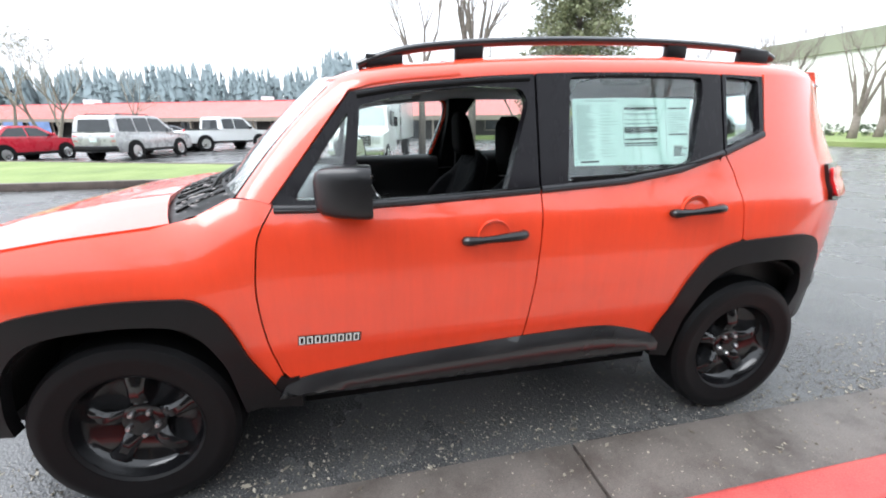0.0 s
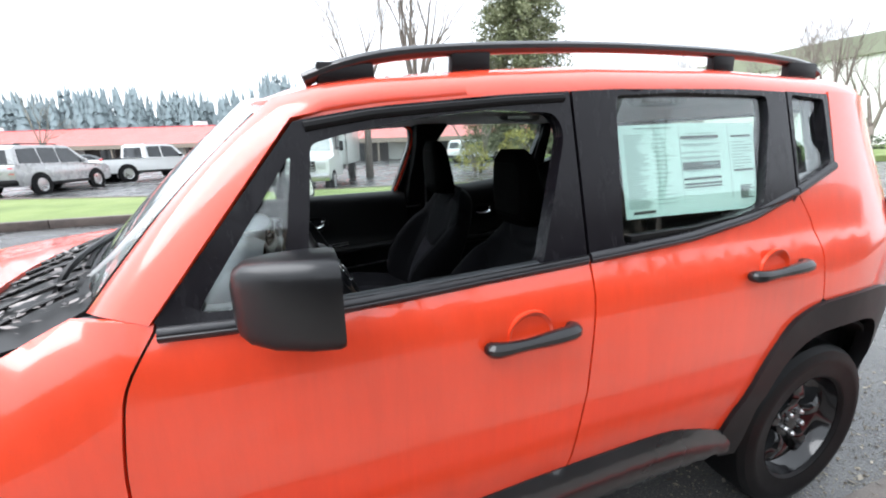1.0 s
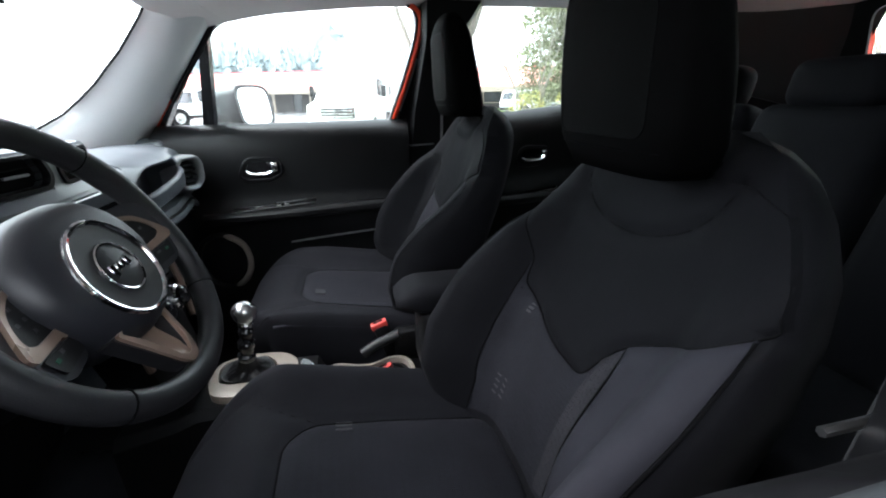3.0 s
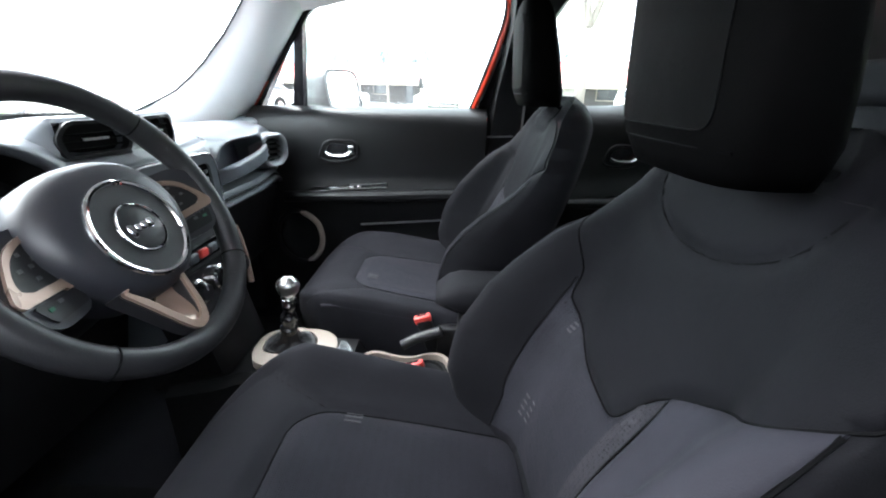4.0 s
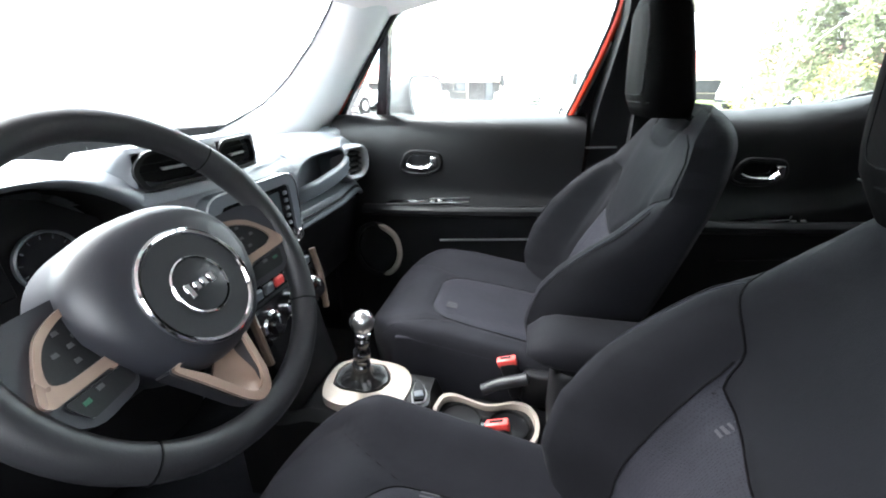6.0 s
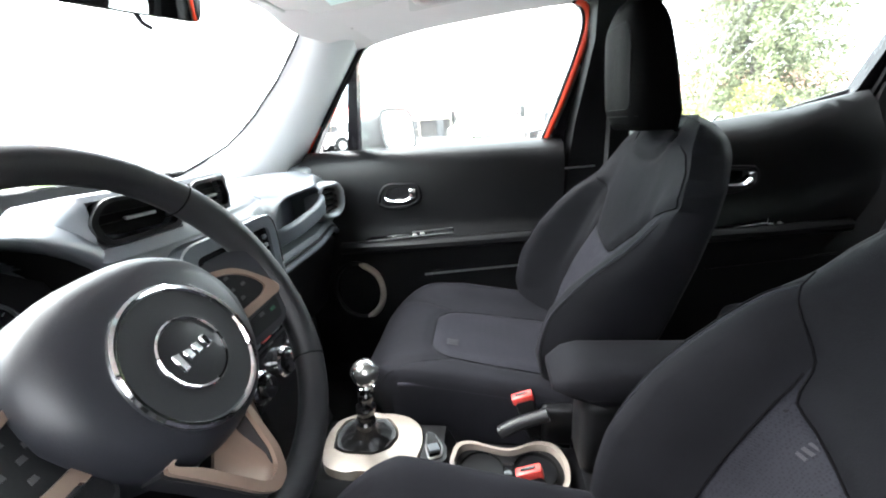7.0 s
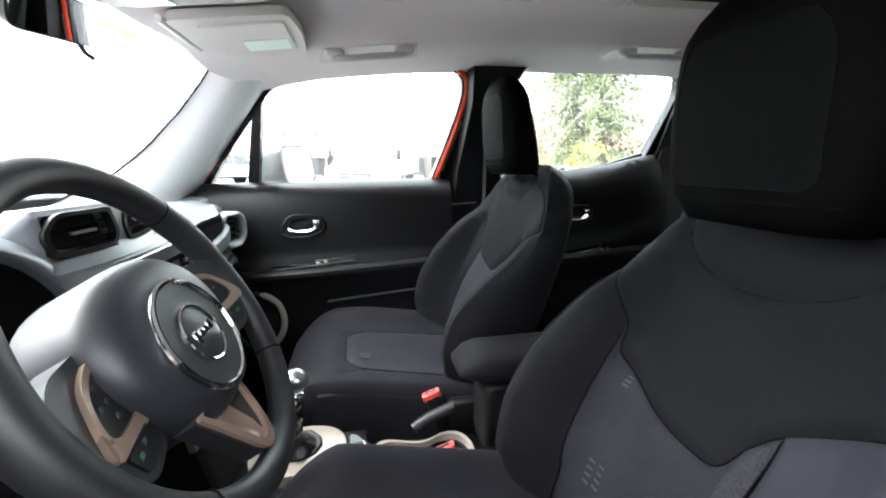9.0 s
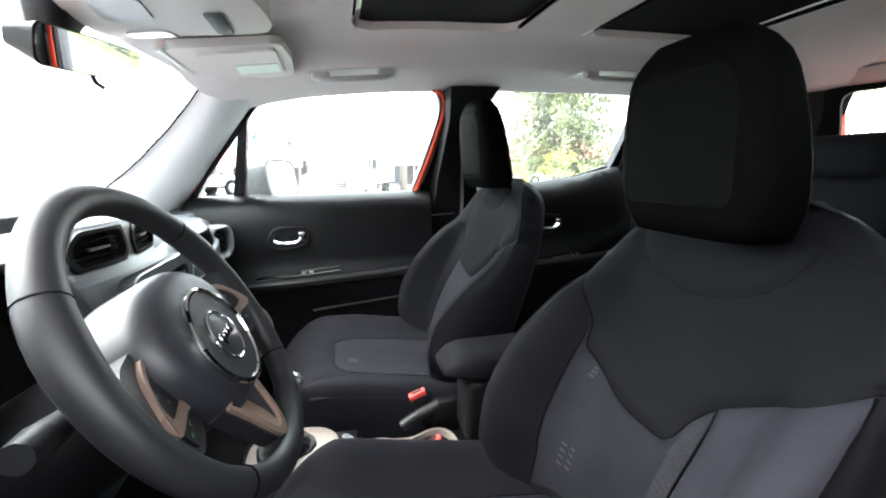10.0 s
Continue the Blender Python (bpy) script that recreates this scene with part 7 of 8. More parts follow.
    # lower spoke: a dark shell with a bronze lip round a bronze dish, open at its upper end
    fork = rounded([(-0.075, -0.070), (0.022, -0.070), (0.017, -0.100), (0.010, -0.142), (-0.002, -0.163), (-0.022, -0.165), (-0.034, -0.150), (-0.060, -0.098)], 0.008, 3)
    gap = rounded([(-0.068, -0.072), (0.015, -0.072), (0.010, -0.100), (0.003, -0.137), (-0.006, -0.151), (-0.018, -0.153), (-0.026, -0.146), (-0.052, -0.094)], 0.005, 3)
    dish_poly = [(-0.034, -0.108), (0.012, -0.080), (0.012, -0.100), (0.005, -0.138), (-0.005, -0.153), (-0.019, -0.155), (-0.029, -0.146)]
    shell = part("lower_spoke", sheet(fork, lambda a, b, d: P(a * 1.02 - 0.001, b, 0.003 - d), 0.022, [gap], 0.02), WHEEL_SKIN, w, "dark shell of the lower spoke", angle=35)
    part("spoke_lip", sheet(fork, lambda a, b, d: P(a, b, 0.0085 - d), 0.005, [gap], 0.012), BRONZE, shell, "bronze lip", angle=35)
    ridge = lambda a, b: abs((a + 0.0068) * 0.98 + 0.10 * (b + 0.111))
    part("spoke_dish", sheet(dish_poly, lambda a, b, d: P(a, b, -0.013 + 0.020 * min(1.0, max(0.0, (-0.108 - b) / 0.040)) + 0.22 * ridge(a, b) - 0.004 - d), 0.004, step=0.007), BRONZE, shell, "bronze dish", angle=30)
    # column shroud and stalks
    part("column_shroud", tube([P(0, -0.01, -0.030), P(0, -0.02, -0.10), P(0, -0.03, -0.22)], [0.062, 0.068, 0.075], 20), DOOR_TRIM, w, "black column shroud")
    for s, dz in ((-1, 0.015), (1, 0.010)):
        pts = [P(s * 0.055, dz, -0.075), P(s * 0.11, dz + 0.006, -0.068), P(s * 0.165, dz + 0.014, -0.058)]
        stalk = part("stalk", tube(pts, [0.009, 0.010, 0.014], 10), PLASTIC, w, "black column stalk")
        part("stalk_tip", tube([P(s * 0.165, dz + 0.014, -0.058), P(s * 0.192, dz + 0.018, -0.054)], [0.0145, 0.012], 10), PLASTIC, stalk)


steering()


# ---------------------------------------------------------------- console
def console():
    rows = []
    for x, w, z in ((-0.62, 0.115, 0.58), (-0.50, 0.105, 0.60), (-0.46, 0.098, 0.612), (-0.215, 0.088, 0.612), (-0.195, 0.086, 0.572), (0.055, 0.082, 0.566), (0.075, 0.080, 0.63), (0.42, 0.080, 0.63)):
        rows.append([Vector((x, 0.028 - w, 0.33)), Vector((x, 0.028 - w, z - 0.02)), Vector((x, 0.028 - w + 0.018, z)), Vector((x, 0.028 + w - 0.018, z)), Vector((x, 0.028 + w, z - 0.02)), Vector((x, 0.028 + w, 0.33))])
    c = part("centre_console", loft(rows), DOOR_TRIM, car, "black centre console", angle=40)
    c.location = (0.012, -0.002, 0.004)
    flat = lambda z: (lambda u, v, d: Vector((u, v, z - d)))
    # shifter frame
    o = rounded([(-0.437, -0.036), (-0.456, 0.020), (-0.448, 0.086), (-0.415, 0.106), (-0.337, 0.112), (-0.292, 0.101), (-0.263, 0.072), (-0.255, 0.030), (-0.262, -0.022), (-0.300, -0.046), (-0.400, -0.050)], 0.018, 4)
    i = rounded([(-0.430, 0.004), (-0.439, 0.050), (-0.428, 0.084), (-0.404, 0.094), (-0.335, 0.093), (-0.310, 0.062), (-0.305, 0.034), (-0.317, 0.006), (-0.345, -0.010), (-0.404, -0.008)], 0.008, 3)
    part("shifter_frame", sheet(o, lambda u, v, d: Vector((u, v, 0.634 - 0.25 * max(0.0, 0.012 - min(math.dist((u, v), q) for q in o)) - d)), 0.030, [i], 0.012), CREAM, c, "pale bronze shifter frame", angle=50)
    mouth = resample(i, 0.008)
    boot = []
    for f, z in ((1.0, 0.616), (0.98, 0.628), (0.90, 0.638), (0.80, 0.636), (0.70, 0.640), (0.56, 0.649), (0.44, 0.652), (0.36, 0.660), (0.31, 0.674), (0.29, 0.690)):
        ring = []
        for k, (x, y) in enumerate(mouth):
            a = math.atan2(y - 0.040, x + 0.372)
            fold = (0.06 * math.sin(6 * a + 9 * f) + 0.04 * math.sin(11 * a - 5 * f)) * (1 - f) * 2.2 * (f > 0.33)
            g = f * (1 + fold)
            mx, my = -0.372 + 0.012 * (1 - f), 0.040 - 0.024 * (1 - f)
            ring.append(Vector((mx + (x + 0.372) * g, my + (y - 0.040) * g * (1.0 if f > 0.4 else 1.15), z + 0.010 * fold)))
        boot.append(ring)
    lever = part("gear_lever", loft(boot), BOOT_SKIN, c, "gear lever with black gaiter and silver knob", angle=60)
    part("shaft", lathe([(0.019, 0.0), (0.020, 0.012), (0.015, 0.017), (0.015, 0.030), (0.0185, 0.035), (0.0185, 0.047), (0.014, 0.052), (0.013, 0.066), (0.016, 0.071), (0.016, 0.080), (0.011, 0.086), (0.011, 0.100)], 24, Matrix.Translation((-0.361, 0.013, 0.684)) @ pose(0, 0, 0, 5, 8, 0)), GLOSS_BLACK, lever, "ribbed black shaft")
    part("collar", lathe([(0.013, -0.004), (0.0165, 0.0), (0.0165, 0.007), (0.012, 0.010)], 24, Matrix.Translation((-0.348, 0.005, 0.774)) @ pose(0, 0, 0, 5, 8, 0)), CHROME, lever)
    part("knob", lathe([(0.001, -0.024), (0.014, -0.023), (0.022, -0.013), (0.0258, 0.0), (0.0248, 0.008), (0.019, 0.017), (0.010, 0.023), (0.001, 0.0245)], 28, Matrix.Translation((-0.346, 0.003, 0.808))), SATIN, lever, "brushed silver gear knob")
    # switch block by the shifter
    block = rounded([(-0.259, 0.072), (-0.236, 0.056), (-0.206, 0.018), (-0.203, -0.016), (-0.232, -0.030), (-0.256, -0.020), (-0.250, 0.030)], 0.008, 3)
    blk = part("drive_mode_switch", sheet(block, flat(0.633), 0.05, step=0.03), PLASTIC, c, "black rocker switch block")
    well = rounded([(-0.248, 0.050), (-0.232, 0.044), (-0.214, 0.014), (-0.214, -0.010), (-0.236, -0.018), (-0.246, 0.010)], 0.005, 2)
    part("switch_bezel", tube([Vector((x, y, 0.635)) for x, y in well + well[:1]], 0.0022, 6), SATIN, blk)
    part("rocker", sheet(well, lambda u, v, d: Vector((u, v, 0.636 + 0.10 * (v - 0.015) - d)), 0.006, step=0.02), GLOSS_BLACK, blk)
    part("rocker", rbox(0.022, 0.020, 0.010, 0.003, 2, pose(-0.230, 0.004, 0.640, 0, 6, 25)), DASH_GREY, blk)
    # cup holders with a waisted pale rim
    o = curve2([(-0.203, 0.028), (-0.192, 0.070), (-0.158, 0.084), (-0.086, 0.068), (-0.028, 0.089), (0.012, 0.080), (0.030, 0.030), (0.016, -0.028), (-0.030, -0.042), (-0.086, -0.024), (-0.145, -0.042), (-0.192, -0.024), (-0.203, 0.028)], 5)[:-1]
    cx, cy = -0.087, 0.024
    inn = [(cx + (x - cx) * 0.925, cy + (y - cy) * 0.86) for x, y in o]
    rim = part("cup_holder", sheet(o, lambda u, v, d: Vector((u, v, 0.584 + 0.10 * max(0.0, -0.13 - u) - d)), 0.022, [inn], 0.02), CREAM, c, "pale bronze cup holder rim", angle=50)
    for xx in (-0.140, -0.034):
        part("cup_well", lathe([(0.043, 0.0), (0.040, -0.055), (0.001, -0.058)], 24, Matrix.Translation((xx, 0.024, 0.576))), GLOSS_BLACK, rim)
    part("cup_bridge", rbox(0.03, 0.05, 0.02, 0.006, 2, pose(-0.087, 0.024, 0.560)), GLOSS_BLACK, rim)
    # armrest on its pedestal
    part("armrest_pedestal", rbox(0.20, 0.10, 0.16, 0.02, 3, pose(0.14, 0.030, 0.68)), PLASTIC, c)
    rings = []
    for k in range(13):
        t = k / 12
        x = -0.012 + 0.34 * t
        top = 0.832 - 0.030 * max(0.0, (0.18 - t) / 0.18) ** 2
        low = 0.752 + 0.030 * max(0.0, (0.25 - t) / 0.25)
        w = 0.066 * (1 - 0.30 * max(0.0, (0.15 - t) / 0.15) ** 2)
        ring = []
        for j in range(20):
            a = 2 * math.pi * j / 20
            ca, sa = math.cos(a), math.sin(a)
            ring.append(Vector((x, 0.030 + w * math.copysign(abs(ca) ** 0.5, ca), (top + low) / 2 + (top - low) / 2 * math.copysign(abs(sa) ** 0.6, sa))))
        rings.append(ring)
    arm = part("armrest", loft(rings), FABRIC, c, "black cloth centre armrest", angle=70)
    for y in (-0.035, 0.095):
        part("seam", tube([(x, y + (0.0005 if y > 0 else -0.0005), 0.779 + (0.012 if x < 0.03 else 0.0)) for x in (0.012, 0.04, 0.10, 0.18, 0.26, 0.32)], 0.0014, 5), THREAD, arm)
    part("hand_brake", tube(smooth3([(-0.10, 0.095, 0.60), (-0.06, 0.098, 0.622), (0.00, 0.098, 0.645)], 4), 0.014, 10), WHEEL_SKIN, c)


console()


def cabin_floor():
    part("carpet", box(-1.02, 0.80, -0.78, 0.78, 0.335, 0.36), CARPET, car, "black carpet")
    part("footwell_wall", sheet([(-0.76, 0.34), (0.76, 0.34), (0.76, 1.05), (-0.76, 1.05)], lambda u, v, d: Vector((-1.0 - d + 0.12 * max(0, 0.6 - v), u, v)), 0.02, step=0.3), CARPET, car)
    part("cargo_floor", box(0.80, 1.95, -0.62, 0.62, 0.44, 0.47), CARPET, car)
    for s in (-1, 1):
        part("footwell_side", box(-0.99, -0.74, s * 0.70 - 0.01, s * 0.70 + 0.01, 0.36, 1.05), CARPET, car)
        part("floor_mat", rbox(0.46, 0.44, 0.012, 0.005, 2, pose(-0.62, s * 0.38, 0.367)), RUBBER, car, "black rubber floor mat")
    for y, w, z in ((-0.44, 0.07, 0.55), (-0.32, 0.07, 0.56)):
        part("pedal", rbox(0.02, w, 0.06, 0.006, 2, pose(-0.86, y, z, 0, -25, 0)), RUBBER, car)


cabin_floor()


# ---------------------------------------------------------------- door mirrors, badge, sticker
def door_mirror(s, owner):
    """A housing that tapers inwards to the front; the passenger's is turned further to the cabin."""
    rows = ((-0.586, 0.918, 0.934, 0.034), (-0.579, 0.898, 0.953, 0.055), (-0.562, 0.886, 0.974, 0.067), (-0.522, 0.882, 1.004, 0.074), (-0.462, 0.882, 1.030, 0.077), (-0.418, 0.884, 1.041, 0.077), (-0.408, 0.887, 1.038, 0.074), (-0.410, 0.896, 1.029, 0.066))
    hs = 1.07 if s < 0 else 1.0
    zc, m = 1.182 if s < 0 else 1.190, Matrix.Translation((-0.012, -0.004, 0.0))
    if s > 0:
        m = Matrix.Translation((-0.468, 0.862, 1.228)) @ pose(0, 0, 0, 0, -10, -36) @ Matrix.Diagonal((1, 1.12, 1.05, 1)) @ Matrix.Translation((0.408, -0.885, -1.190))
    power = lambda c: math.copysign(abs(c) ** 0.45, c)
    turn = [2 * math.pi * j / 32 for j in range(32)]
    rings = [[m @ Vector((x, s * ((a + b) / 2 + (b - a) / 2 * power(math.cos(q))), zc + hs * hh * power(math.sin(q)))) for q in turn] for x, a, b, hh in rows]
    mir = part("door_mirror", loft(rings), MIRROR_SHELL, owner, "black door mirror", angle=45)
    face = [(0.9625 + 0.064 * power(math.cos(q)), 0.064 * hs * power(math.sin(q))) for q in turn]
    part("mirror_glass", sheet(face, lambda u, v, d: m @ Vector((-0.4085 - d, s * u, zc + v)), 0.001, step=0.06), MIRROR, mir, "mirror glass with rain drops")
    part("mirror_arm", rbox(0.10, 0.13, 0.040, 0.014, 3, pose(-0.505, s * 0.905, 1.122 if s < 0 else 1.150)), PLASTIC, mir, "black mirror arm")


door_mirror(-1, left_front)
door_mirror(1, right_front)


def badge():
    fn = side_fn(-1, 0.004)
    n = 8
    for k in range(n):
        x0 = -0.702 + 0.216 * k / n
        z0 = 0.650 - 0.006 * k / n
        b = [(x0 + 0.002, z0 - 0.015), (x0 + 0.021, z0 - 0.015), (x0 + 0.024, z0 + 0.015), (x0 + 0.005, z0 + 0.015)]
        h = [(x0 + 0.0065, z0 - 0.011), (x0 + 0.0175, z0 - 0.011), (x0 + 0.0195, z0 + 0.011), (x0 + 0.0085, z0 + 0.011)]
        part("badge_bar", sheet(b, fn, 0.006, [h], 0.03), CHROME, left_front, "chrome badge bar")
    part("badge_back", sheet([(-0.704, 0.632), (-0.485, 0.626), (-0.481, 0.662), (-0.700, 0.668)], side_fn(-1, 0.0022), 0.003, step=0.05), GLOSS_BLACK, left_front)


badge()


def sticker():
    """Price sheet taped inside the rear side window; its small print is set as bars."""
    W, H = 0.535, 0.255
    m0 = Vector((0.374, 0, 1.228))
    def fn(u, v, d):
        x, z = m0.x + u * 1.0 + 0.012 * v, m0.z + v + 0.012 * u
        return Vector((x, -(body_y(x, z) - 0.023) + d + 0.0025 + 0.002 * math.sin(9 * u + 4 * v), z))
    s = tagged(part("price_sheet", sheet([(0, 0), (W * 0.965, -0.008), (W, H * 0.98), (0.24, H), (0.0, H * 0.985)], fn, 0.0006, step=0.05), PAPER, smooth=True), "pale green printed price sheet taped inside the rear window", "sticker")
    face = lambda u, v, d: fn(u, v, d - 0.0016)
    def bar(x0, x1, y0, h, mat):
        part("print_bar", sheet([(x0 * W, y0 * H), (x1 * W, y0 * H), (x1 * W, (y0 + h) * H), (x0 * W, (y0 + h) * H)], face, 0.0004, step=0.12), mat, s)
    rnd = random.Random(5)
    for y0, h, m in ((0.47, 0.09, INK), (0.36, 0.022, INK), (0.30, 0.022, INK), (0.82, 0.035, INK), (0.75, 0.016, INK_PALE), (0.60, 0.018, INK_PALE), (0.66, 0.012, INK_PALE), (0.27, 0.014, INK)):
        bar(0.42, 0.70, y0, h, m)
    for k in range(34):
        y0 = 0.10 + 0.80 * k / 34
        bar(0.03, 0.03 + rnd.uniform(0.08, 0.16), y0, 0.009, INK_PALE)
        if k % 2:
            bar(0.22, 0.22 + rnd.uniform(0.06, 0.15), y0, 0.008, INK_PALE)
        if k % 3 == 0 and k > 9:
            bar(0.45, 0.45 + rnd.uniform(0.10, 0.24), y0, 0.010, INK_PALE)
    for x in (0.41, 0.775):
        bar(x, x + 0.003, 0.10, 0.86, INK_PALE)
    bar(0.80, 0.96, 0.82, 0.025, INK)
    bar(0.80, 0.96, 0.42, 0.025, INK)
    for k in range(9):
        bar(0.80, 0.80 + rnd.uniform(0.08, 0.17), 0.47 + 0.036 * k, 0.010, INK_PALE)
        bar(0.84, 0.84 + rnd.uniform(0.06, 0.12), 0.10 + 0.018 * k, 0.010, INK)
    bar(0.05, 0.20, 0.04, 0.03, INK)
    bar(0.10, 0.36, 0.945, 0.012, INK_PALE)


sticker()


part("tailgate_trim", sheet([(-0.58, 0.64), (0.58, 0.64), (0.58, 1.1), (0.54, 1.62), (-0.54, 1.62), (-0.58, 1.1)], lambda u, v, d: Vector((1.955 - 0.05 * (u / 0.55) ** 2 - 0.32 * max(0.0, v - 1.0) ** 1.5 + d, u, v)), 0.012, [rounded([(-0.44, 1.24), (0.44, 1.24), (0.42, 1.545), (-0.42, 1.545)], 0.05, 4)], 0.08), DOOR_TRIM, car, "black inner tailgate trim")


# ---------------------------------------------------------------- trees
def limb(bm, rnd, p, d, length, r, depth, spread, tips, n=5):
    """A tapering, bending branch with its own branches."""
    pts, rs = [p.copy()], [r]
    steps = 3 if depth < 3 else 2
    for k in range(steps):
        d = (d + Vector((rnd.uniform(-1, 1), rnd.uniform(-1, 1), rnd.uniform(-0.3, 0.8))) * 0.16).normalized()
        p = p + d * length / steps
        pts.append(p.copy())
        rs.append(r * (1 - 0.45 * (k + 1) / steps))
    tube(pts, rs, n if depth < 2 else 4, bm, False)
    if depth == 0 or r < 0.006:
        tips.append((p.copy(), d.copy()))
    if depth > 0:
        for k in range(rnd.choice((2, 3, 3, 4))):
            i = rnd.choice((1, 2, len(pts) - 1)) if k else len(pts) - 1
            i = min(i, len(pts) - 1)
            a = Vector((rnd.uniform(-1, 1), rnd.uniform(-1, 1), rnd.uniform(-0.15, 0.9)))
            nd = (d * 0.9 + a * spread).normalized()
            limb(bm, rnd, pts[i], nd, length * rnd.uniform(0.58, 0.82), rs[i] * rnd.uniform(0.60, 0.80), depth - 1, spread, tips, n)


def bare_tree(x, y, height, seed, stems=1, spread=0.7, mat=None, label="leafless winter tree", depth=4, r=0.14, moss=0.0, fork=0.0):
    rnd = random.Random(seed)
    t = empty("tree", label, "tree", pose(x, y, 0.0), group="bare trees")
    bm, tips = bmesh.new(), []
    for k in range(stems):
        a = 2 * math.pi * (k + rnd.random() * 0.5) / max(1, stems)
        lean = 0.0 if stems == 1 else 0.35
        d = Vector((lean * math.cos(a), lean * math.sin(a), 1)).normalized()
        if fork and k == 0:
            tube([(0, 0, -0.05), (0.04, 0, fork * 0.5), (0, 0, fork + 0.1)], [r * 1.9, r * 1.6, r * 1.3], 8, bm)
        limb(bm, rnd, Vector((0.12 * math.cos(a) * (stems > 1), 0.12 * math.sin(a) * (stems > 1), -0.05 + fork)), d, (height - fork) * 0.34, r, depth, spread, tips, 7)
    part("trunk", bm, mat or BARK, t, "trunk with bare limbs", angle=80)
    if moss:
        bl = bmesh.new()
        for p, d in tips:
            if rnd.random() < moss:
                leaf_clump(bl, rnd, p, 0.16, 8, 0.045)
        part("crown", bl, BUD_LEAF, t, "sparse mossy twigs", smooth=False)
    return t


def leaf_clump(bm, rnd, p, radius, n, size):
    for _ in range(n):
        o = Vector((rnd.gauss(0, 1), rnd.gauss(0, 1), rnd.gauss(0, 0.8)))
        o = o.normalized() * radius * rnd.random() ** 0.5
        a = Vector((rnd.uniform(-1, 1), rnd.uniform(-1, 1), rnd.uniform(-1, 1))).normalized()
        b = a.cross(Vector((rnd.uniform(-1, 1), rnd.uniform(-1, 1), rnd.uniform(-1, 1)))).normalized()
        c = p + o
        sz = size * rnd.uniform(0.6, 1.3)
        bm.faces.new([bm.verts.new(c + a * sz), bm.verts.new(c + b * sz * 0.45), bm.verts.new(c - a * sz), bm.verts.new(c - b * sz * 0.45)])


BUD_LEAF = leaf_mat("mossy_twigs", (0.10, 0.10, 0.07), (0.22, 0.20, 0.13))


def evergreen(x, y, height, width, seed, label):
    """A broad dense conifer: whorls of drooping boughs, each a spray of small needle tufts."""
    rnd = random.Random(seed)
    t = empty("tree", label, "tree", pose(x, y, 0))
    bm = bmesh.new()
    tube([(0, 0, -0.1), (0.05, 0.02, height * 0.5), (0, 0, height * 0.97)], [0.26, 0.15, 0.02], 8, bm)
    lv = bmesh.new()
    layers = 26
    for k in range(layers):
        f = k / (layers - 1)
        z = height * (0.10 + 0.88 * f)
        reach = width * 0.5 * (1 - f) ** 0.45 * (0.90 + 0.1 * rnd.random()) + 0.15
        for j in range(9 if f < 0.8 else 5):
            a = 2 * math.pi * (j + rnd.random()) / 9 + k
            r = reach * rnd.uniform(0.72, 1.08)
            end = Vector((r * math.cos(a), r * math.sin(a), z - 0.10 * r + rnd.uniform(-0.15, 0.15)))
            mid = Vector((0.5 * r * math.cos(a), 0.5 * r * math.sin(a), z + 0.05 * r))
            tube([(0, 0, z), mid, end], [0.035, 0.022, 0.006], 4, bm, False)
            for q in range(7):
                w = 0.30 + 0.70 * q / 6
                p = Vector((0, 0, z)).lerp(mid, min(1, w * 2)) if w < 0.5 else mid.lerp(end, w * 2 - 1)
                leaf_clump(lv, rnd, p, 0.40, 40, 0.090)
    part("trunk", bm, BARK, t, angle=80)
    part("crown", lv, NEEDLES, t, "dense dark green needle sprays", smooth=False)


def bush(x, y, radius, height, seed, mat, label, n=60, leaf=0.07, group=""):
    rnd = random.Random(seed)
    t = empty("bush", label, "bush", pose(x, y, 0), group=group)
    bm, lv = bmesh.new(), bmesh.new()
    for k in range(12):
        a = 2 * math.pi * k / 12
        e = Vector((radius * 0.7 * math.cos(a) * rnd.random(), radius * 0.7 * math.sin(a) * rnd.random(), height * rnd.uniform(0.5, 0.9)))
        tube([(0, 0, 0), e * 0.5 + Vector((0, 0, 0.1)), e], [0.03, 0.02, 0.006], 4, bm, False)
    for k in range(n):
        a, b = rnd.random() * 2 * math.pi, rnd.random() ** 0.5
        z = rnd.uniform(0.08, 1.0)
        rr = radius * b * math.sqrt(max(0.05, 1 - (z - 0.45) ** 2 * 2.4))
        leaf_clump(lv, rnd, Vector((rr * math.cos(a), rr * math.sin(a), z * height)), 0.20, 14, leaf)
    part("stems", bm, BARK, t, angle=80)
    part("foliage", lv, mat, t, smooth=False)


bare_tree(-17.0, 25.9, 6.8, 3, 2, 0.75, BARK_PALE, "mossy leafless tree with crooked limbs", 5, 0.14, 0.35)
bare_tree(-22.2, 30.5, 7.9, 8, 2, 0.75, BARK_PALE, "mossy leafless tree with crooked limbs", 5, 0.16, 0.35)
bare_tree(-14.1, 29.0, 5.6, 11, 1, 0.8, BARK_PALE, "small leafless tree in front of the red-roofed building", 5, 0.12, 0.0)
bare_tree(5.4, 18.0, 11.5, 21, 6, 0.55, BARK, "leafless tree with several upright stems", 5, 0.125, 0.0, 3.9)
bare_tree(3.0, 18.4, 10.0, 22, 4, 0.55, BARK, "leafless tree with several upright stems", 5, 0.100, 0.0, 3.4)
bare_tree(8.9, 18.6, 8.0, 24, 3, 0.6, BARK_PALE, "leafless tree with several upright stems", 4, 0.085, 0.15)
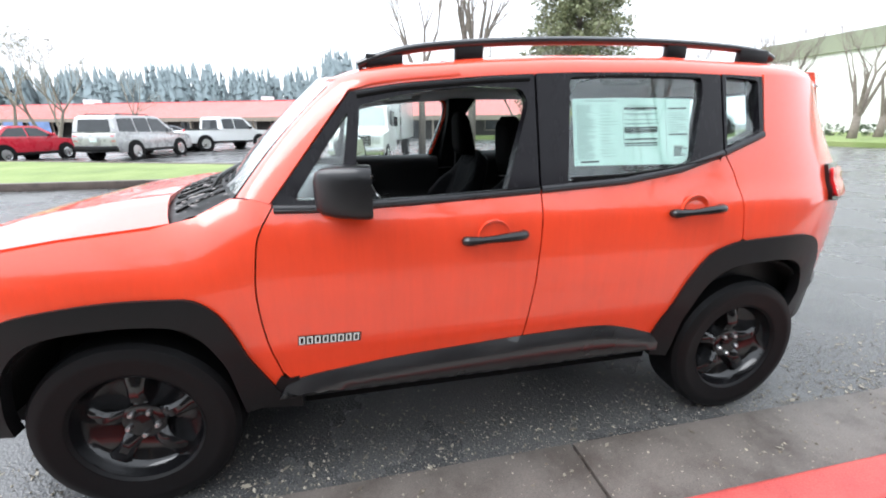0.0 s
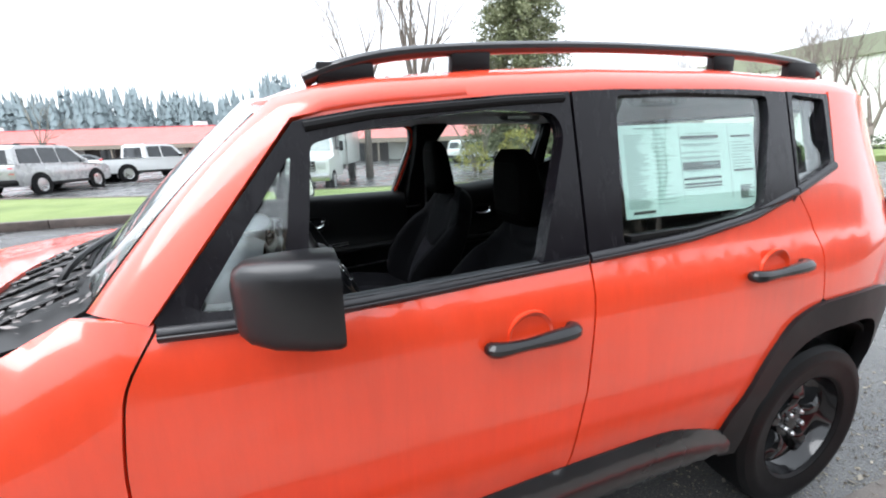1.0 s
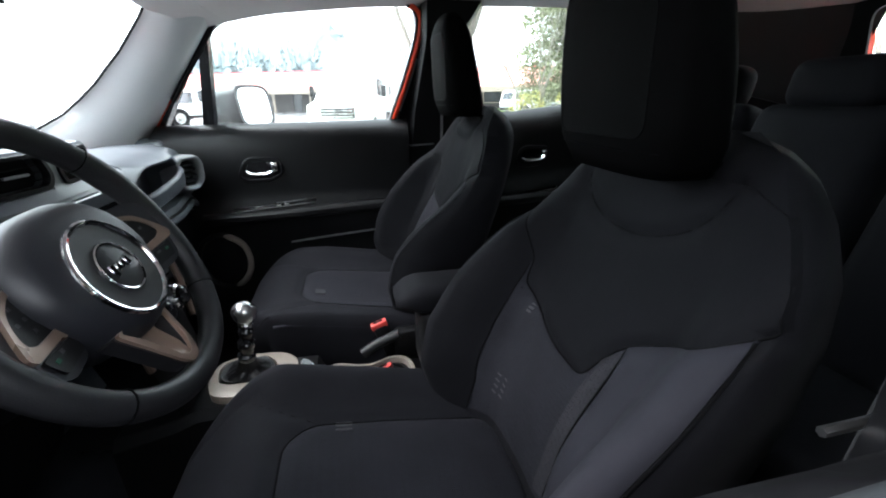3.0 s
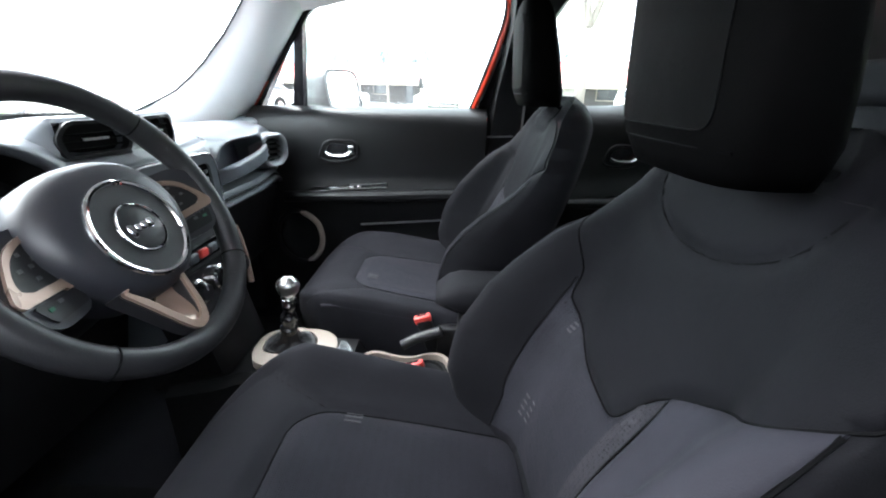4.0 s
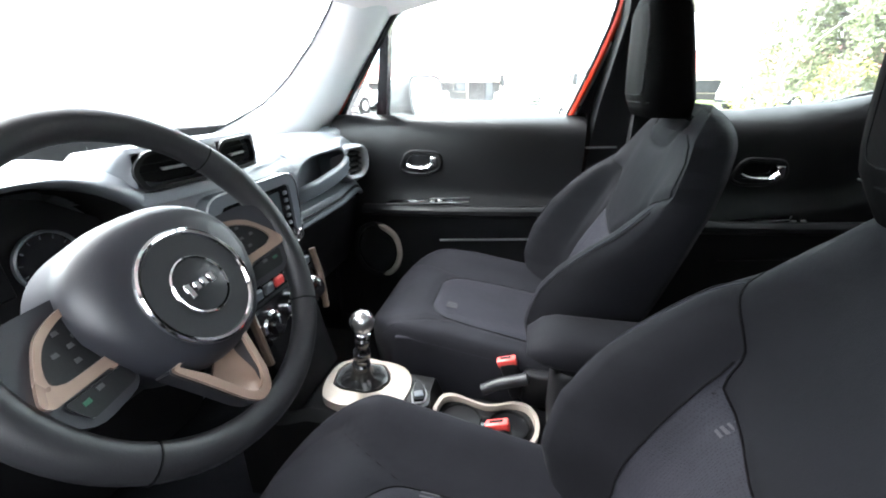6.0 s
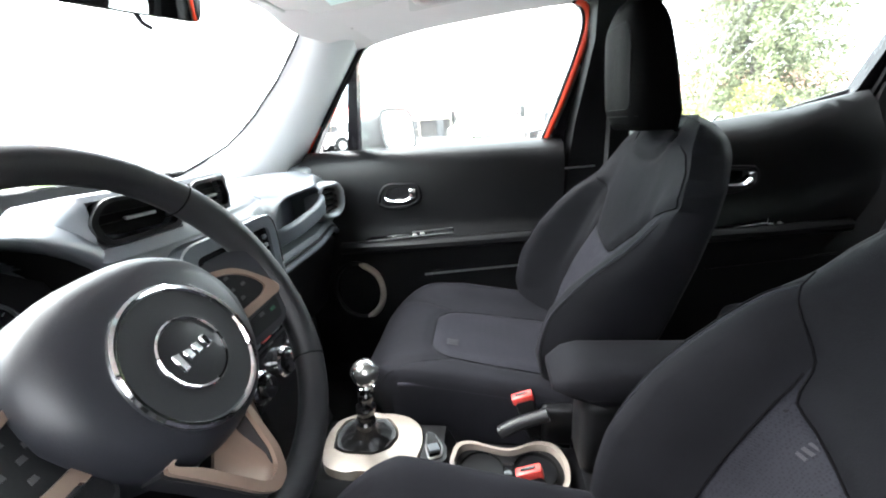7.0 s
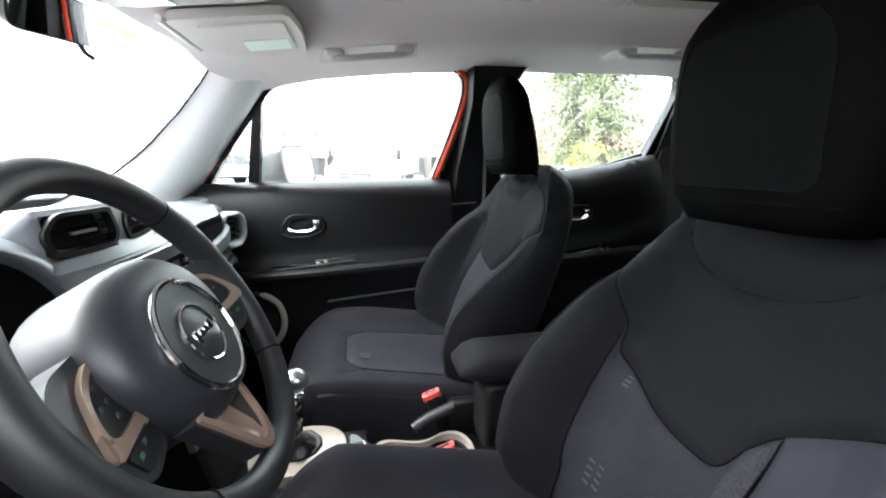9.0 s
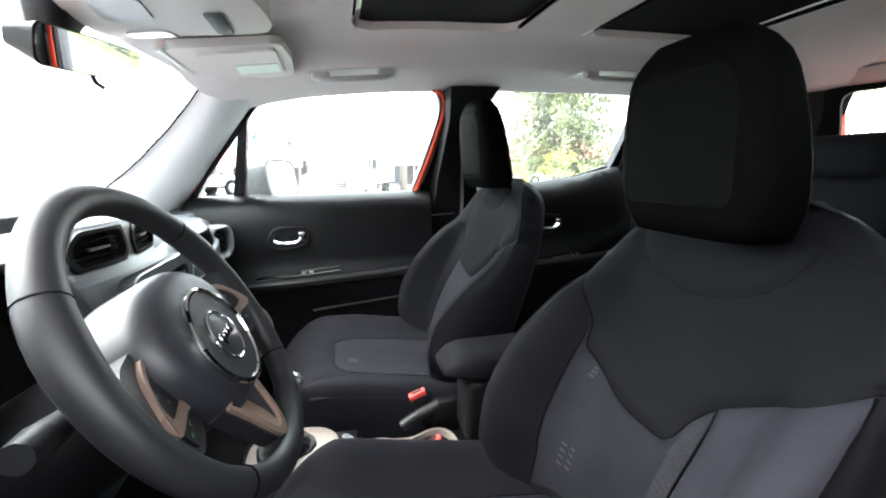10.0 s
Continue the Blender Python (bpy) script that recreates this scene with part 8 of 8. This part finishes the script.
for k, (x, y, h) in enumerate(((31.0, 24.6, 9.5), (36.0, 22.0, 10.5), (41.0, 23.5, 11.0), (34.0, 28.5, 10.0), (39.5, 31.0, 9.0), (29.0, 31.5, 9.0), (44.0, 19.0, 10.5), (33.0, 16.5, 10.5))):
    bare_tree(x, y, h, 40 + k, 3 + k % 2, 0.6, BARK, "leafless tree on the lawn before the sage building", 5, 0.17, 0.0, 2.0)
for k, (x, y, h) in enumerate(((-3.5, -7.0, 8.5), (1.8, -7.4, 9.5), (7.0, -7.2, 8.0))):
    bare_tree(x, y, h, 90 + k, 3, 0.6, BARK, "leafless tree beside the pavement", 4, 0.10, 0.0, 2.2)
evergreen(12.0, 20.2, 12.5, 7.2, 5, "broad dense evergreen conifer")
bush(10.2, 16.6, 1.15, 2.0, 6, YELLOW_LEAF, "yellow-green flowering spring bush", 80, 0.07)
bush(8.2, 17.6, 1.0, 1.4, 7, YELLOW_LEAF, "yellow-green flowering spring bush", 60, 0.06)
for k in range(9):
    bush(44.5 - 0.2 * k, 12.0 + 3.4 * k, 1.5, 1.3, 60 + k, HEDGE_LEAF, "clipped dark green hedge shrub", 60, 0.09, group="hedge shrubs")


def far_forest():
    """Conifers coloured for haze, on the hill beyond the red-roofed building."""
    rnd = random.Random(77)
    bm = bmesh.new()
    for k in range(760):
        az = radians(rnd.uniform(-62, 14))
        d = rnd.uniform(170, 260)
        x, y = -0.45 + d * math.sin(az), -2.3 + d * math.cos(az)
        el = lerp_table([(-62, 4.0), (-34, 4.2), (-25, 4.6), (-18, 5.6), (-8, 5.4), (-4, 6.0), (-2, 7.9), (0.5, 7.7), (3, 5.6), (14, 5.4)], math.degrees(az))
        top = 1.4 + d * math.tan(radians((el + 0.9) * rnd.uniform(0.74, 1.08)))
        w = rnd.uniform(2.0, 3.4)
        layers = 9
        for j in range(layers):
            f = j / layers
            z0 = max(0.0, top - 26) + (top - max(0.0, top - 26)) * (0.05 + 0.95 * f)
            r = w * (1 - f) ** 0.8 + 0.25
            c = Vector((x + rnd.uniform(-0.3, 0.3), y, z0))
            tip = bm.verts.new(c + Vector((0, 0, 5.5 * (1 - 0.5 * f))))
            ring = [bm.verts.new(c + Vector((r * rnd.uniform(0.5, 1.1) * math.cos(a), r * rnd.uniform(0.5, 1.1) * math.sin(a), rnd.uniform(-1.6, 0.2)))) for a in (2 * math.pi * q / 7 for q in range(7))]
            for q in range(7):
                bm.faces.new((ring[q], ring[(q + 1) % 7], tip))
    tagged(part("far_woods", bm, FAR_TREES_HAZED, angle=180), "blue-green conifer wood on the far hill, haze put into its colour", "wood", kind="stuff")
    # the hill that they stand on
    rows = []
    for k in range(40):
        az = radians(-70 + 90 * k / 39)
        row = []
        for d, h in ((120, 0.0), (165, 7.0), (215, 13.0), (270, 15.0), (330, 0.0)):
            row.append(Vector((d * math.sin(az), d * math.cos(az), h * (0.75 + 0.25 * math.sin(3.1 * k * 0.17 + d)) - 0.05)))
        rows.append(row)
    bm = bmesh.new()
    loft(rows, False, False, bm)
    bmesh.ops.recalc_face_normals(bm, faces=bm.faces)
    tagged(part("hill", bm, FAR_TREES_HAZED), "wooded hillside, haze put into its colour", "hill", kind="structure")


far_forest()


# ---------------------------------------------------------------- buildings
def red_roof_building():
    """Long low building: a pitched red metal roof over a shaded walk with posts, doors and windows."""
    a, b = Vector((-62, 73.5)), Vector((26, 32.5))
    d = (b - a)
    L = d.length
    ang = math.degrees(math.atan2(d.y, d.x))
    h = empty("building", "long low building with a red metal roof", "building", pose(a.x, a.y, 0, 0, 0, ang))
    EZ, RZ = 2.25, 4.35
    part("wall", box(0, L, 1.9, 2.1, 0, EZ + 0.2), WALL_DARKENED, h, "brown wall under the eaves, darkened", smooth=False)
    part("wall", box(0, L, 2.1, 11.0, 0, EZ + 0.1), WALL_DARKENED, h, smooth=False)
    bm = bmesh.new()
    rows = [[Vector((x, -0.25, EZ)), Vector((x, 6.0, RZ)), Vector((x, 12.3, EZ)), Vector((x, 12.3, EZ - 0.15)), Vector((x, 6.0, RZ - 0.2)), Vector((x, -0.25, EZ - 0.15))] for x in (-0.6, L + 0.6)]
    loft(rows, True, True, bm)
    bmesh.ops.recalc_face_normals(bm, faces=bm.faces)
    roof = part("roof", bm, ROOF_RED, h, "red standing-seam metal roof", smooth=False)
    part("fascia", box(-0.6, L + 0.6, -0.32, -0.26, EZ - 0.42, EZ + 0.03), FASCIA, roof, "tan fascia board", smooth=False)
    part("ridge_cap", box(-0.6, L + 0.6, 5.85, 6.15, RZ - 0.03, RZ + 0.05), PAINT_RED, roof, smooth=False)
    n = int(L / 0.6)
    seam = bmesh.new()
    for k in range(n):
        x = 0.6 * k
        v = [seam.verts.new(p) for p in ((x, -0.25, EZ + 0.004), (x + 0.04, -0.25, EZ + 0.004), (x + 0.04, -0.25, EZ + 0.05), (x, -0.25, EZ + 0.05), (x, 5.9, RZ), (x + 0.04, 5.9, RZ), (x + 0.04, 5.9, RZ + 0.046), (x, 5.9, RZ + 0.046))]
        for f in ((0, 1, 2, 3), (4, 7, 6, 5), (3, 2, 6, 7), (0, 3, 7, 4), (1, 5, 6, 2)):
            seam.faces.new([v[i] for i in f])
    tagged(part("roof_seam", seam, ROOF_RED, roof, smooth=False), kind="stuff")
    for k in range(int(L / 4.2)):
        x = 1.5 + 4.2 * k
        part("post", box(x, x + 0.16, -0.1, 0.06, 0, EZ - 0.15), FASCIA, h, smooth=False)
        if k % 3 == 1:
            w = part("window", box(x + 1.0, x + 2.9, 1.84, 1.93, 0.8, 2.0), FASCIA, h, smooth=False)
            part("pane", box(x + 1.08, x + 2.82, 1.82, 1.85, 0.88, 1.92), WINDOW_DARK, w, smooth=False)
        elif k % 3 == 2:
            w = part("door", box(x + 1.2, x + 2.2, 1.85, 1.94, 0.0, 2.05), WINDOW_DARK, h, smooth=False)
        else:
            part("wall_panel", box(x + 0.7, x + 3.3, 1.86, 1.93, 0.1, 2.0), WALL_SAGE, h, smooth=False)
    part("roof_unit", rbox(1.9, 1.2, 0.8, 0.05, 2, pose(26.0, 6.4, RZ + 0.15)), PAINT_WHITE, roof, "white roof unit")
    part("roof_unit", rbox(1.2, 1.0, 0.7, 0.05, 2, pose(54.0, 6.4, RZ + 0.15)), PAINT_WHITE, roof, "white roof unit")
    for x in (19.0, 23.5):
        part("banner", box(x, x + 3.4, -0.44, -0.40, 0.5, EZ - 0.35), POSTER_BLUE, h, "blue banner", smooth=False)


red_roof_building()


def sage_building():
    h = empty("building", "large plain sage-grey warehouse building", "building", pose(62.0, 0.0, 0))
    part("wall", box(0, 40, 0, 54.0, 0, 10.2), WALL_SAGE, h, "sage grey wall", smooth=False)
    part("roof", box(-0.4, 40.4, -0.4, 54.4, 10.2, 12.4), ROOF_SAGE, h, "dark sage roof edge", smooth=False)
    for k in range(6):
        part("wall_joint", box(-0.03, 0.0, 5.0 + 6.0 * k, 5.08 + 6.0 * k, 0, 10.2), ROOF_SAGE, h, smooth=False)
    for k in range(2):
        part("loading_door", box(-0.06, 0.0, 8.0 + 14 * k, 11.5 + 14 * k, 0, 3.6), PAINT_GREY, h, smooth=False)


sage_building()


# ---------------------------------------------------------------- parked vehicles
def parked(kind, label, paint_mat, m):
    """A parked car or pickup, nose towards +x, built from its side profile."""
    car_e = empty("parked_car" if kind != "pickup" else "parked_pickup", label, "car" if kind != "pickup" else "pickup", m, group="parked vehicles")
    if kind == "suv":
        W, wb, r = 1.86, 2.88, 0.37
        body = [(-2.40, 0.55), (-2.43, 0.95), (-2.38, 1.12), (1.05, 1.08), (1.30, 1.05), (2.20, 0.98), (2.38, 0.88), (2.42, 0.55), (2.30, 0.32), (-2.30, 0.34)]
        cabin = [(-2.36, 1.10), (-2.22, 1.70), (-2.0, 1.80), (0.15, 1.80), (0.38, 1.74), (1.22, 1.08)]
        wins = [[(-2.18, 1.16), (-2.08, 1.66), (-1.28, 1.70), (-1.28, 1.14)], [(-1.20, 1.14), (-1.20, 1.70), (-0.42, 1.70), (-0.42, 1.13)], [(-0.34, 1.13), (-0.34, 1.70), (0.30, 1.68), (0.92, 1.12)]]
    elif kind == "pickup":
        W, wb, r = 2.0, 3.6, 0.40
        body = [(-2.88, 0.62), (-2.90, 1.12), (-0.75, 1.14), (-0.70, 1.16), (1.30, 1.14), (2.60, 1.08), (2.84, 0.98), (2.88, 0.60), (2.75, 0.40), (-2.80, 0.45)]
        cabin = [(-0.80, 1.13), (-0.72, 1.78), (-0.55, 1.86), (0.75, 1.86), (0.95, 1.80), (1.55, 1.13)]
        wins = [[(-0.62, 1.20), (-0.58, 1.74), (0.10, 1.76), (0.10, 1.18)], [(0.18, 1.18), (0.18, 1.76), (0.82, 1.74), (1.28, 1.17)]]
    else:
        W, wb, r = 1.74, 2.60, 0.31
        body = [(-2.18, 0.50), (-2.22, 0.86), (-2.10, 0.94), (-1.55, 0.96), (1.0, 0.92), (1.95, 0.82), (2.18, 0.68), (2.20, 0.45), (2.05, 0.26), (-2.05, 0.28)]
        cabin = [(-1.72, 0.94), (-1.05, 1.34), (-0.75, 1.40), (0.20, 1.40), (0.38, 1.36), (1.12, 0.92)]
        wins = [[(-1.35, 1.0), (-0.92, 1.30), (-0.30, 1.33), (-0.30, 0.98)], [(-0.23, 0.98), (-0.23, 1.33), (0.26, 1.31), (0.82, 0.97)]]
    hw = W / 2

    def slabs(poly, tuck_low, tuck_high, z0, z1):
        rings = []
        for y, k in ((-1, 0.985), (-0.97, 1.0), (-0.6, 1.006), (0.6, 1.006), (0.97, 1.0), (1, 0.985)):
            ring = []
            for x, z in poly:
                f = (z - z0) / (z1 - z0)
                yy = y * hw * (1 - tuck_low * max(0.0, 1 - 2 * f) - tuck_high * max(0.0, f) ** 1.2)
                ring.append(Vector((x * (1.0 if abs(y) < 0.9 else k), yy, z)))
            rings.append(ring)
        return loft(rings)
    zs = [p[1] for p in body]
    b = part("body", slabs(rounded(body, 0.10, 3), 0.05, 0.02, min(zs), max(zs)), paint_mat, car_e, angle=50)
    zc = [p[1] for p in cabin]
    cab = part("cabin", slabs(rounded(cabin, 0.06, 3), 0.0, 0.16, min(zc), max(zc)), paint_mat, car_e, angle=50)
    for s in (-1, 1):
        for wpoly in wins:
            fn = lambda u, v, d: Vector((u, s * (hw * (1 - 0.16 * max(0.0, (v - min(zc)) / (max(zc) - min(zc))) ** 1.2) + 0.008 - d), v))
            part("window", sheet(rounded(wpoly, 0.05, 3), fn, 0.03, step=0.3), WINDOW_DARK, cab)
        for x in (-wb / 2, wb / 2):
            mm = Matrix.Translation((x, s * (hw - 0.10), r)) @ pose(0, 0, 0, 90 if s < 0 else -90, 0, 0)
            part("wheel_arch", lathe([(r + 0.09, 0.02), (r + 0.09, 0.108), (r + 0.04, 0.112), (0.02, 0.09)], 24, mm), RUBBER, b)
            w = part("wheel", lathe([(r * 0.62, -0.1), (r * 0.95, -0.1), (r, -0.07), (r, 0.08), (r * 0.95, 0.12), (r * 0.66, 0.125)], 28, mm), RUBBER, car_e)
            part("rim", lathe([(r * 0.68, 0.125), (r * 0.62, 0.11), (r * 0.2, 0.13), (0.01, 0.13)], 20, mm), SATIN, w)
        part("tail_lamp", rbox(0.08, 0.22, 0.26, 0.03, 2, pose(body[1][0] + 0.05, s * (hw - 0.16), body[1][1] - 0.06)), RED_LENS, b)
        part("head_lamp", rbox(0.10, 0.30, 0.16, 0.03, 2, pose(body[-4][0] - 0.10, s * (hw - 0.26), body[-4][1] - 0.06)), LAMP_CLEAR, b)
        part("mirror", rbox(0.12, 0.16, 0.13, 0.03, 2, pose(wins[-1][-1][0] - 0.08, s * (hw + 0.06), wins[-1][-1][1] + 0.08)), paint_mat if kind != "pickup" else PLASTIC, car_e)
        part("sill", rbox(wb - 2 * r - 0.15, 0.06, 0.12, 0.02, 2, pose(0, s * (hw - 0.02), min(zs) + 0.06)), PLASTIC, car_e)
        if kind == "suv":
            part("roof_bar", tube([(-1.9, s * 0.62, 1.80), (-1.8, s * 0.62, 1.85), (-0.1, s * 0.62, 1.85), (0.1, s * 0.62, 1.79)], 0.02, 6), PLASTIC, cab)
    x0, z0 = cabin[0]
    x1, z1 = cabin[1]
    part("rear_screen", sheet([(-0.66 * hw / 0.9, 0.08), (0.66 * hw / 0.9, 0.08), (0.60 * hw / 0.9, 0.88), (-0.60 * hw / 0.9, 0.88)], lambda u, v, d: Vector((x0 + (x1 - x0) * v - 0.012 + d, u, z0 + (z1 - z0) * v)), 0.02, step=0.4), WINDOW_DARK, cab)
    x0, z0 = cabin[-1]
    x1, z1 = cabin[-2]
    part("windscreen", sheet([(-0.70 * hw / 0.9, 0.06), (0.70 * hw / 0.9, 0.06), (0.60 * hw / 0.9, 0.94), (-0.60 * hw / 0.9, 0.94)], lambda u, v, d: Vector((x0 + (x1 - x0) * v + 0.012 - d, u, z0 + (z1 - z0) * v + 0.008)), 0.02, step=0.4), WINDOW_DARK, cab)
    part("rear_bumper", rbox(0.16, W * 0.96, 0.22, 0.05, 2, pose(body[0][0] - 0.01, 0, body[0][1] - 0.06)), SATIN if kind == "pickup" else PLASTIC if kind == "suv" else paint_mat, b)
    part("number_plate", rbox(0.02, 0.30, 0.15, 0.01, 1, pose(body[1][0] - 0.045, 0, body[1][1] - 0.12)), PAPER, b)
    part("front_bumper", rbox(0.16, W * 0.94, 0.22, 0.05, 2, pose(body[-3][0] - 0.03, 0, body[-3][1] - 0.06)), paint_mat, b)
    if kind == "pickup":
        part("bed", box(-2.72, -0.86, -0.82, 0.82, 1.125, 1.135), PLASTIC, b, smooth=False)
        for s in (-1, 1):
            part("bed_rail", rbox(2.0, 0.09, 0.06, 0.02, 2, pose(-1.84, s * 0.93, 1.15)), PLASTIC, b)
    return car_e


HEAD = 68.0
parked("suv", "silver sport utility vehicle parked nose-in beyond the grass", PAINT_SILVER, pose(-9.9, 19.6, 0, 0, 0, 76))
parked("sedan", "bright red hatchback parked beside the silver one", PAINT_RED, pose(-14.0, 18.6, 0, 0, 0, 76))
parked("sedan", "dark grey saloon car parked farther back", PAINT_GREY, pose(-10.6, 24.8, 0, 0, 0, 30))
parked("pickup", "white pickup truck parked with its tail to the street", PAINT_WHITE, pose(-8.0, 25.8, 0, 0, 0, 50))
parked("suv", "white car parked under the evergreen", PAINT_WHITE, pose(14.2, 30.5, 0, 0, 0, 12))
parked("sedan", "dark grey saloon car parked farther back", PAINT_GREY, pose(-24.5, 26.0, 0, 0, 0, HEAD))


def box_truck(m):
    """White cutaway van with a box body, nose towards -y."""
    t = empty("box_truck", "white box truck facing the street", "truck", m)
    # cab
    rings = []
    for y, w, z0, z1 in ((-2.9, 0.86, 0.55, 1.05), (-2.82, 0.95, 0.45, 1.16), (-2.2, 1.0, 0.45, 1.24), (-1.95, 1.0, 0.45, 1.30), (-1.35, 0.98, 0.45, 2.05), (-0.9, 0.95, 0.45, 2.14), (0.0, 0.95, 0.45, 2.14)):
        rings.append([Vector((-w, y, z0)), Vector((-w, y, min(1.2, z1 - 0.08))), Vector((-w * (0.84 if z1 > 1.6 else 0.95), y, z1 - 0.05)), Vector((-w * 0.72, y, z1)), Vector((w * 0.72, y, z1)), Vector((w * (0.84 if z1 > 1.6 else 0.95), y, z1 - 0.05)), Vector((w, y, min(1.2, z1 - 0.08))), Vector((w, y, z0))])
    cab = part("cab", loft(rings), PAINT_WHITE, t, angle=35)
    ws = lambda u, v, d: Vector((u, -1.93 + 0.56 * v - 0.02 + d, 1.32 + 0.70 * v))
    part("windscreen", sheet(rounded([(-0.86, 0.04), (0.86, 0.04), (0.72, 0.98), (-0.72, 0.98)], 0.06, 3), ws, 0.02, step=0.3), WINDOW_SKY_TINTED, cab)
    g = part("grille", rbox(1.05, 0.08, 0.34, 0.03, 2, pose(0, -2.90, 0.88)), GLOSS_BLACK, cab, "dark grille with bright bars")
    for k in range(4):
        part("grille_bar", rbox(1.08, 0.03, 0.035, 0.01, 1, pose(0, -2.95, 0.76 + 0.085 * k)), SATIN, g)
    part("bumper", rbox(1.95, 0.22, 0.24, 0.05, 2, pose(0, -2.92, 0.52)), SATIN, cab, "bright bumper")
    part("number_plate", rbox(0.30, 0.02, 0.15, 0.01, 1, pose(0.0, -3.04, 0.53)), PAPER, cab)
    for s in (-1, 1):
        part("head_lamp", rbox(0.30, 0.08, 0.26, 0.03, 2, pose(s * 0.70, -2.88, 0.90)), LAMP_CLEAR, cab)
        mir = part("mirror", rbox(0.14, 0.08, 0.34, 0.03, 2, pose(s * 1.18, -1.55, 1.50)), PLASTIC, cab)
        part("mirror_arm", tube([(s * 0.95, -1.55, 1.42), (s * 1.14, -1.55, 1.46)], 0.02, 6), PLASTIC, mir)
        part("side_window", rbox(0.03, 0.85, 0.55, 0.02, 1, pose(s * 0.93, -0.75, 1.62)), WINDOW_DARK, cab)
        for y, x in ((-2.25, 0.86), (2.6, 0.95)):
            mm = Matrix.Translation((s * x, y, 0.38)) @ pose(0, 0, 0, 0, 90 * s, 0)
            w = part("wheel", lathe([(0.22, -0.14), (0.36, -0.14), (0.38, -0.1), (0.38, 0.1), (0.36, 0.14), (0.23, 0.145)], 28, mm), RUBBER, t)
            part("rim", lathe([(0.24, 0.145), (0.20, 0.12), (0.05, 0.15), (0.01, 0.15)], 20, mm), SATIN, w)
    bx = part("cargo_box", rbox(2.30, 4.4, 2.30, 0.05, 2, pose(0, 2.15, 1.95)), PAINT_WHITE, t, "white cargo box")
    for s in (-1, 1):
        part("corner_rail", rbox(0.06, 0.06, 2.32, 0.01, 1, pose(s * 1.14, -0.04, 1.95)), SATIN, bx)
    part("top_rail", rbox(2.30, 0.06, 0.08, 0.01, 1, pose(0, -0.04, 3.07)), SATIN, bx)
    part("chassis", box(-0.45, 0.45, -1.0, 4.2, 0.45, 0.78), PLASTIC, t, smooth=False)


box_truck(pose(0.46, 15.2, 0, 0, 0, -15))
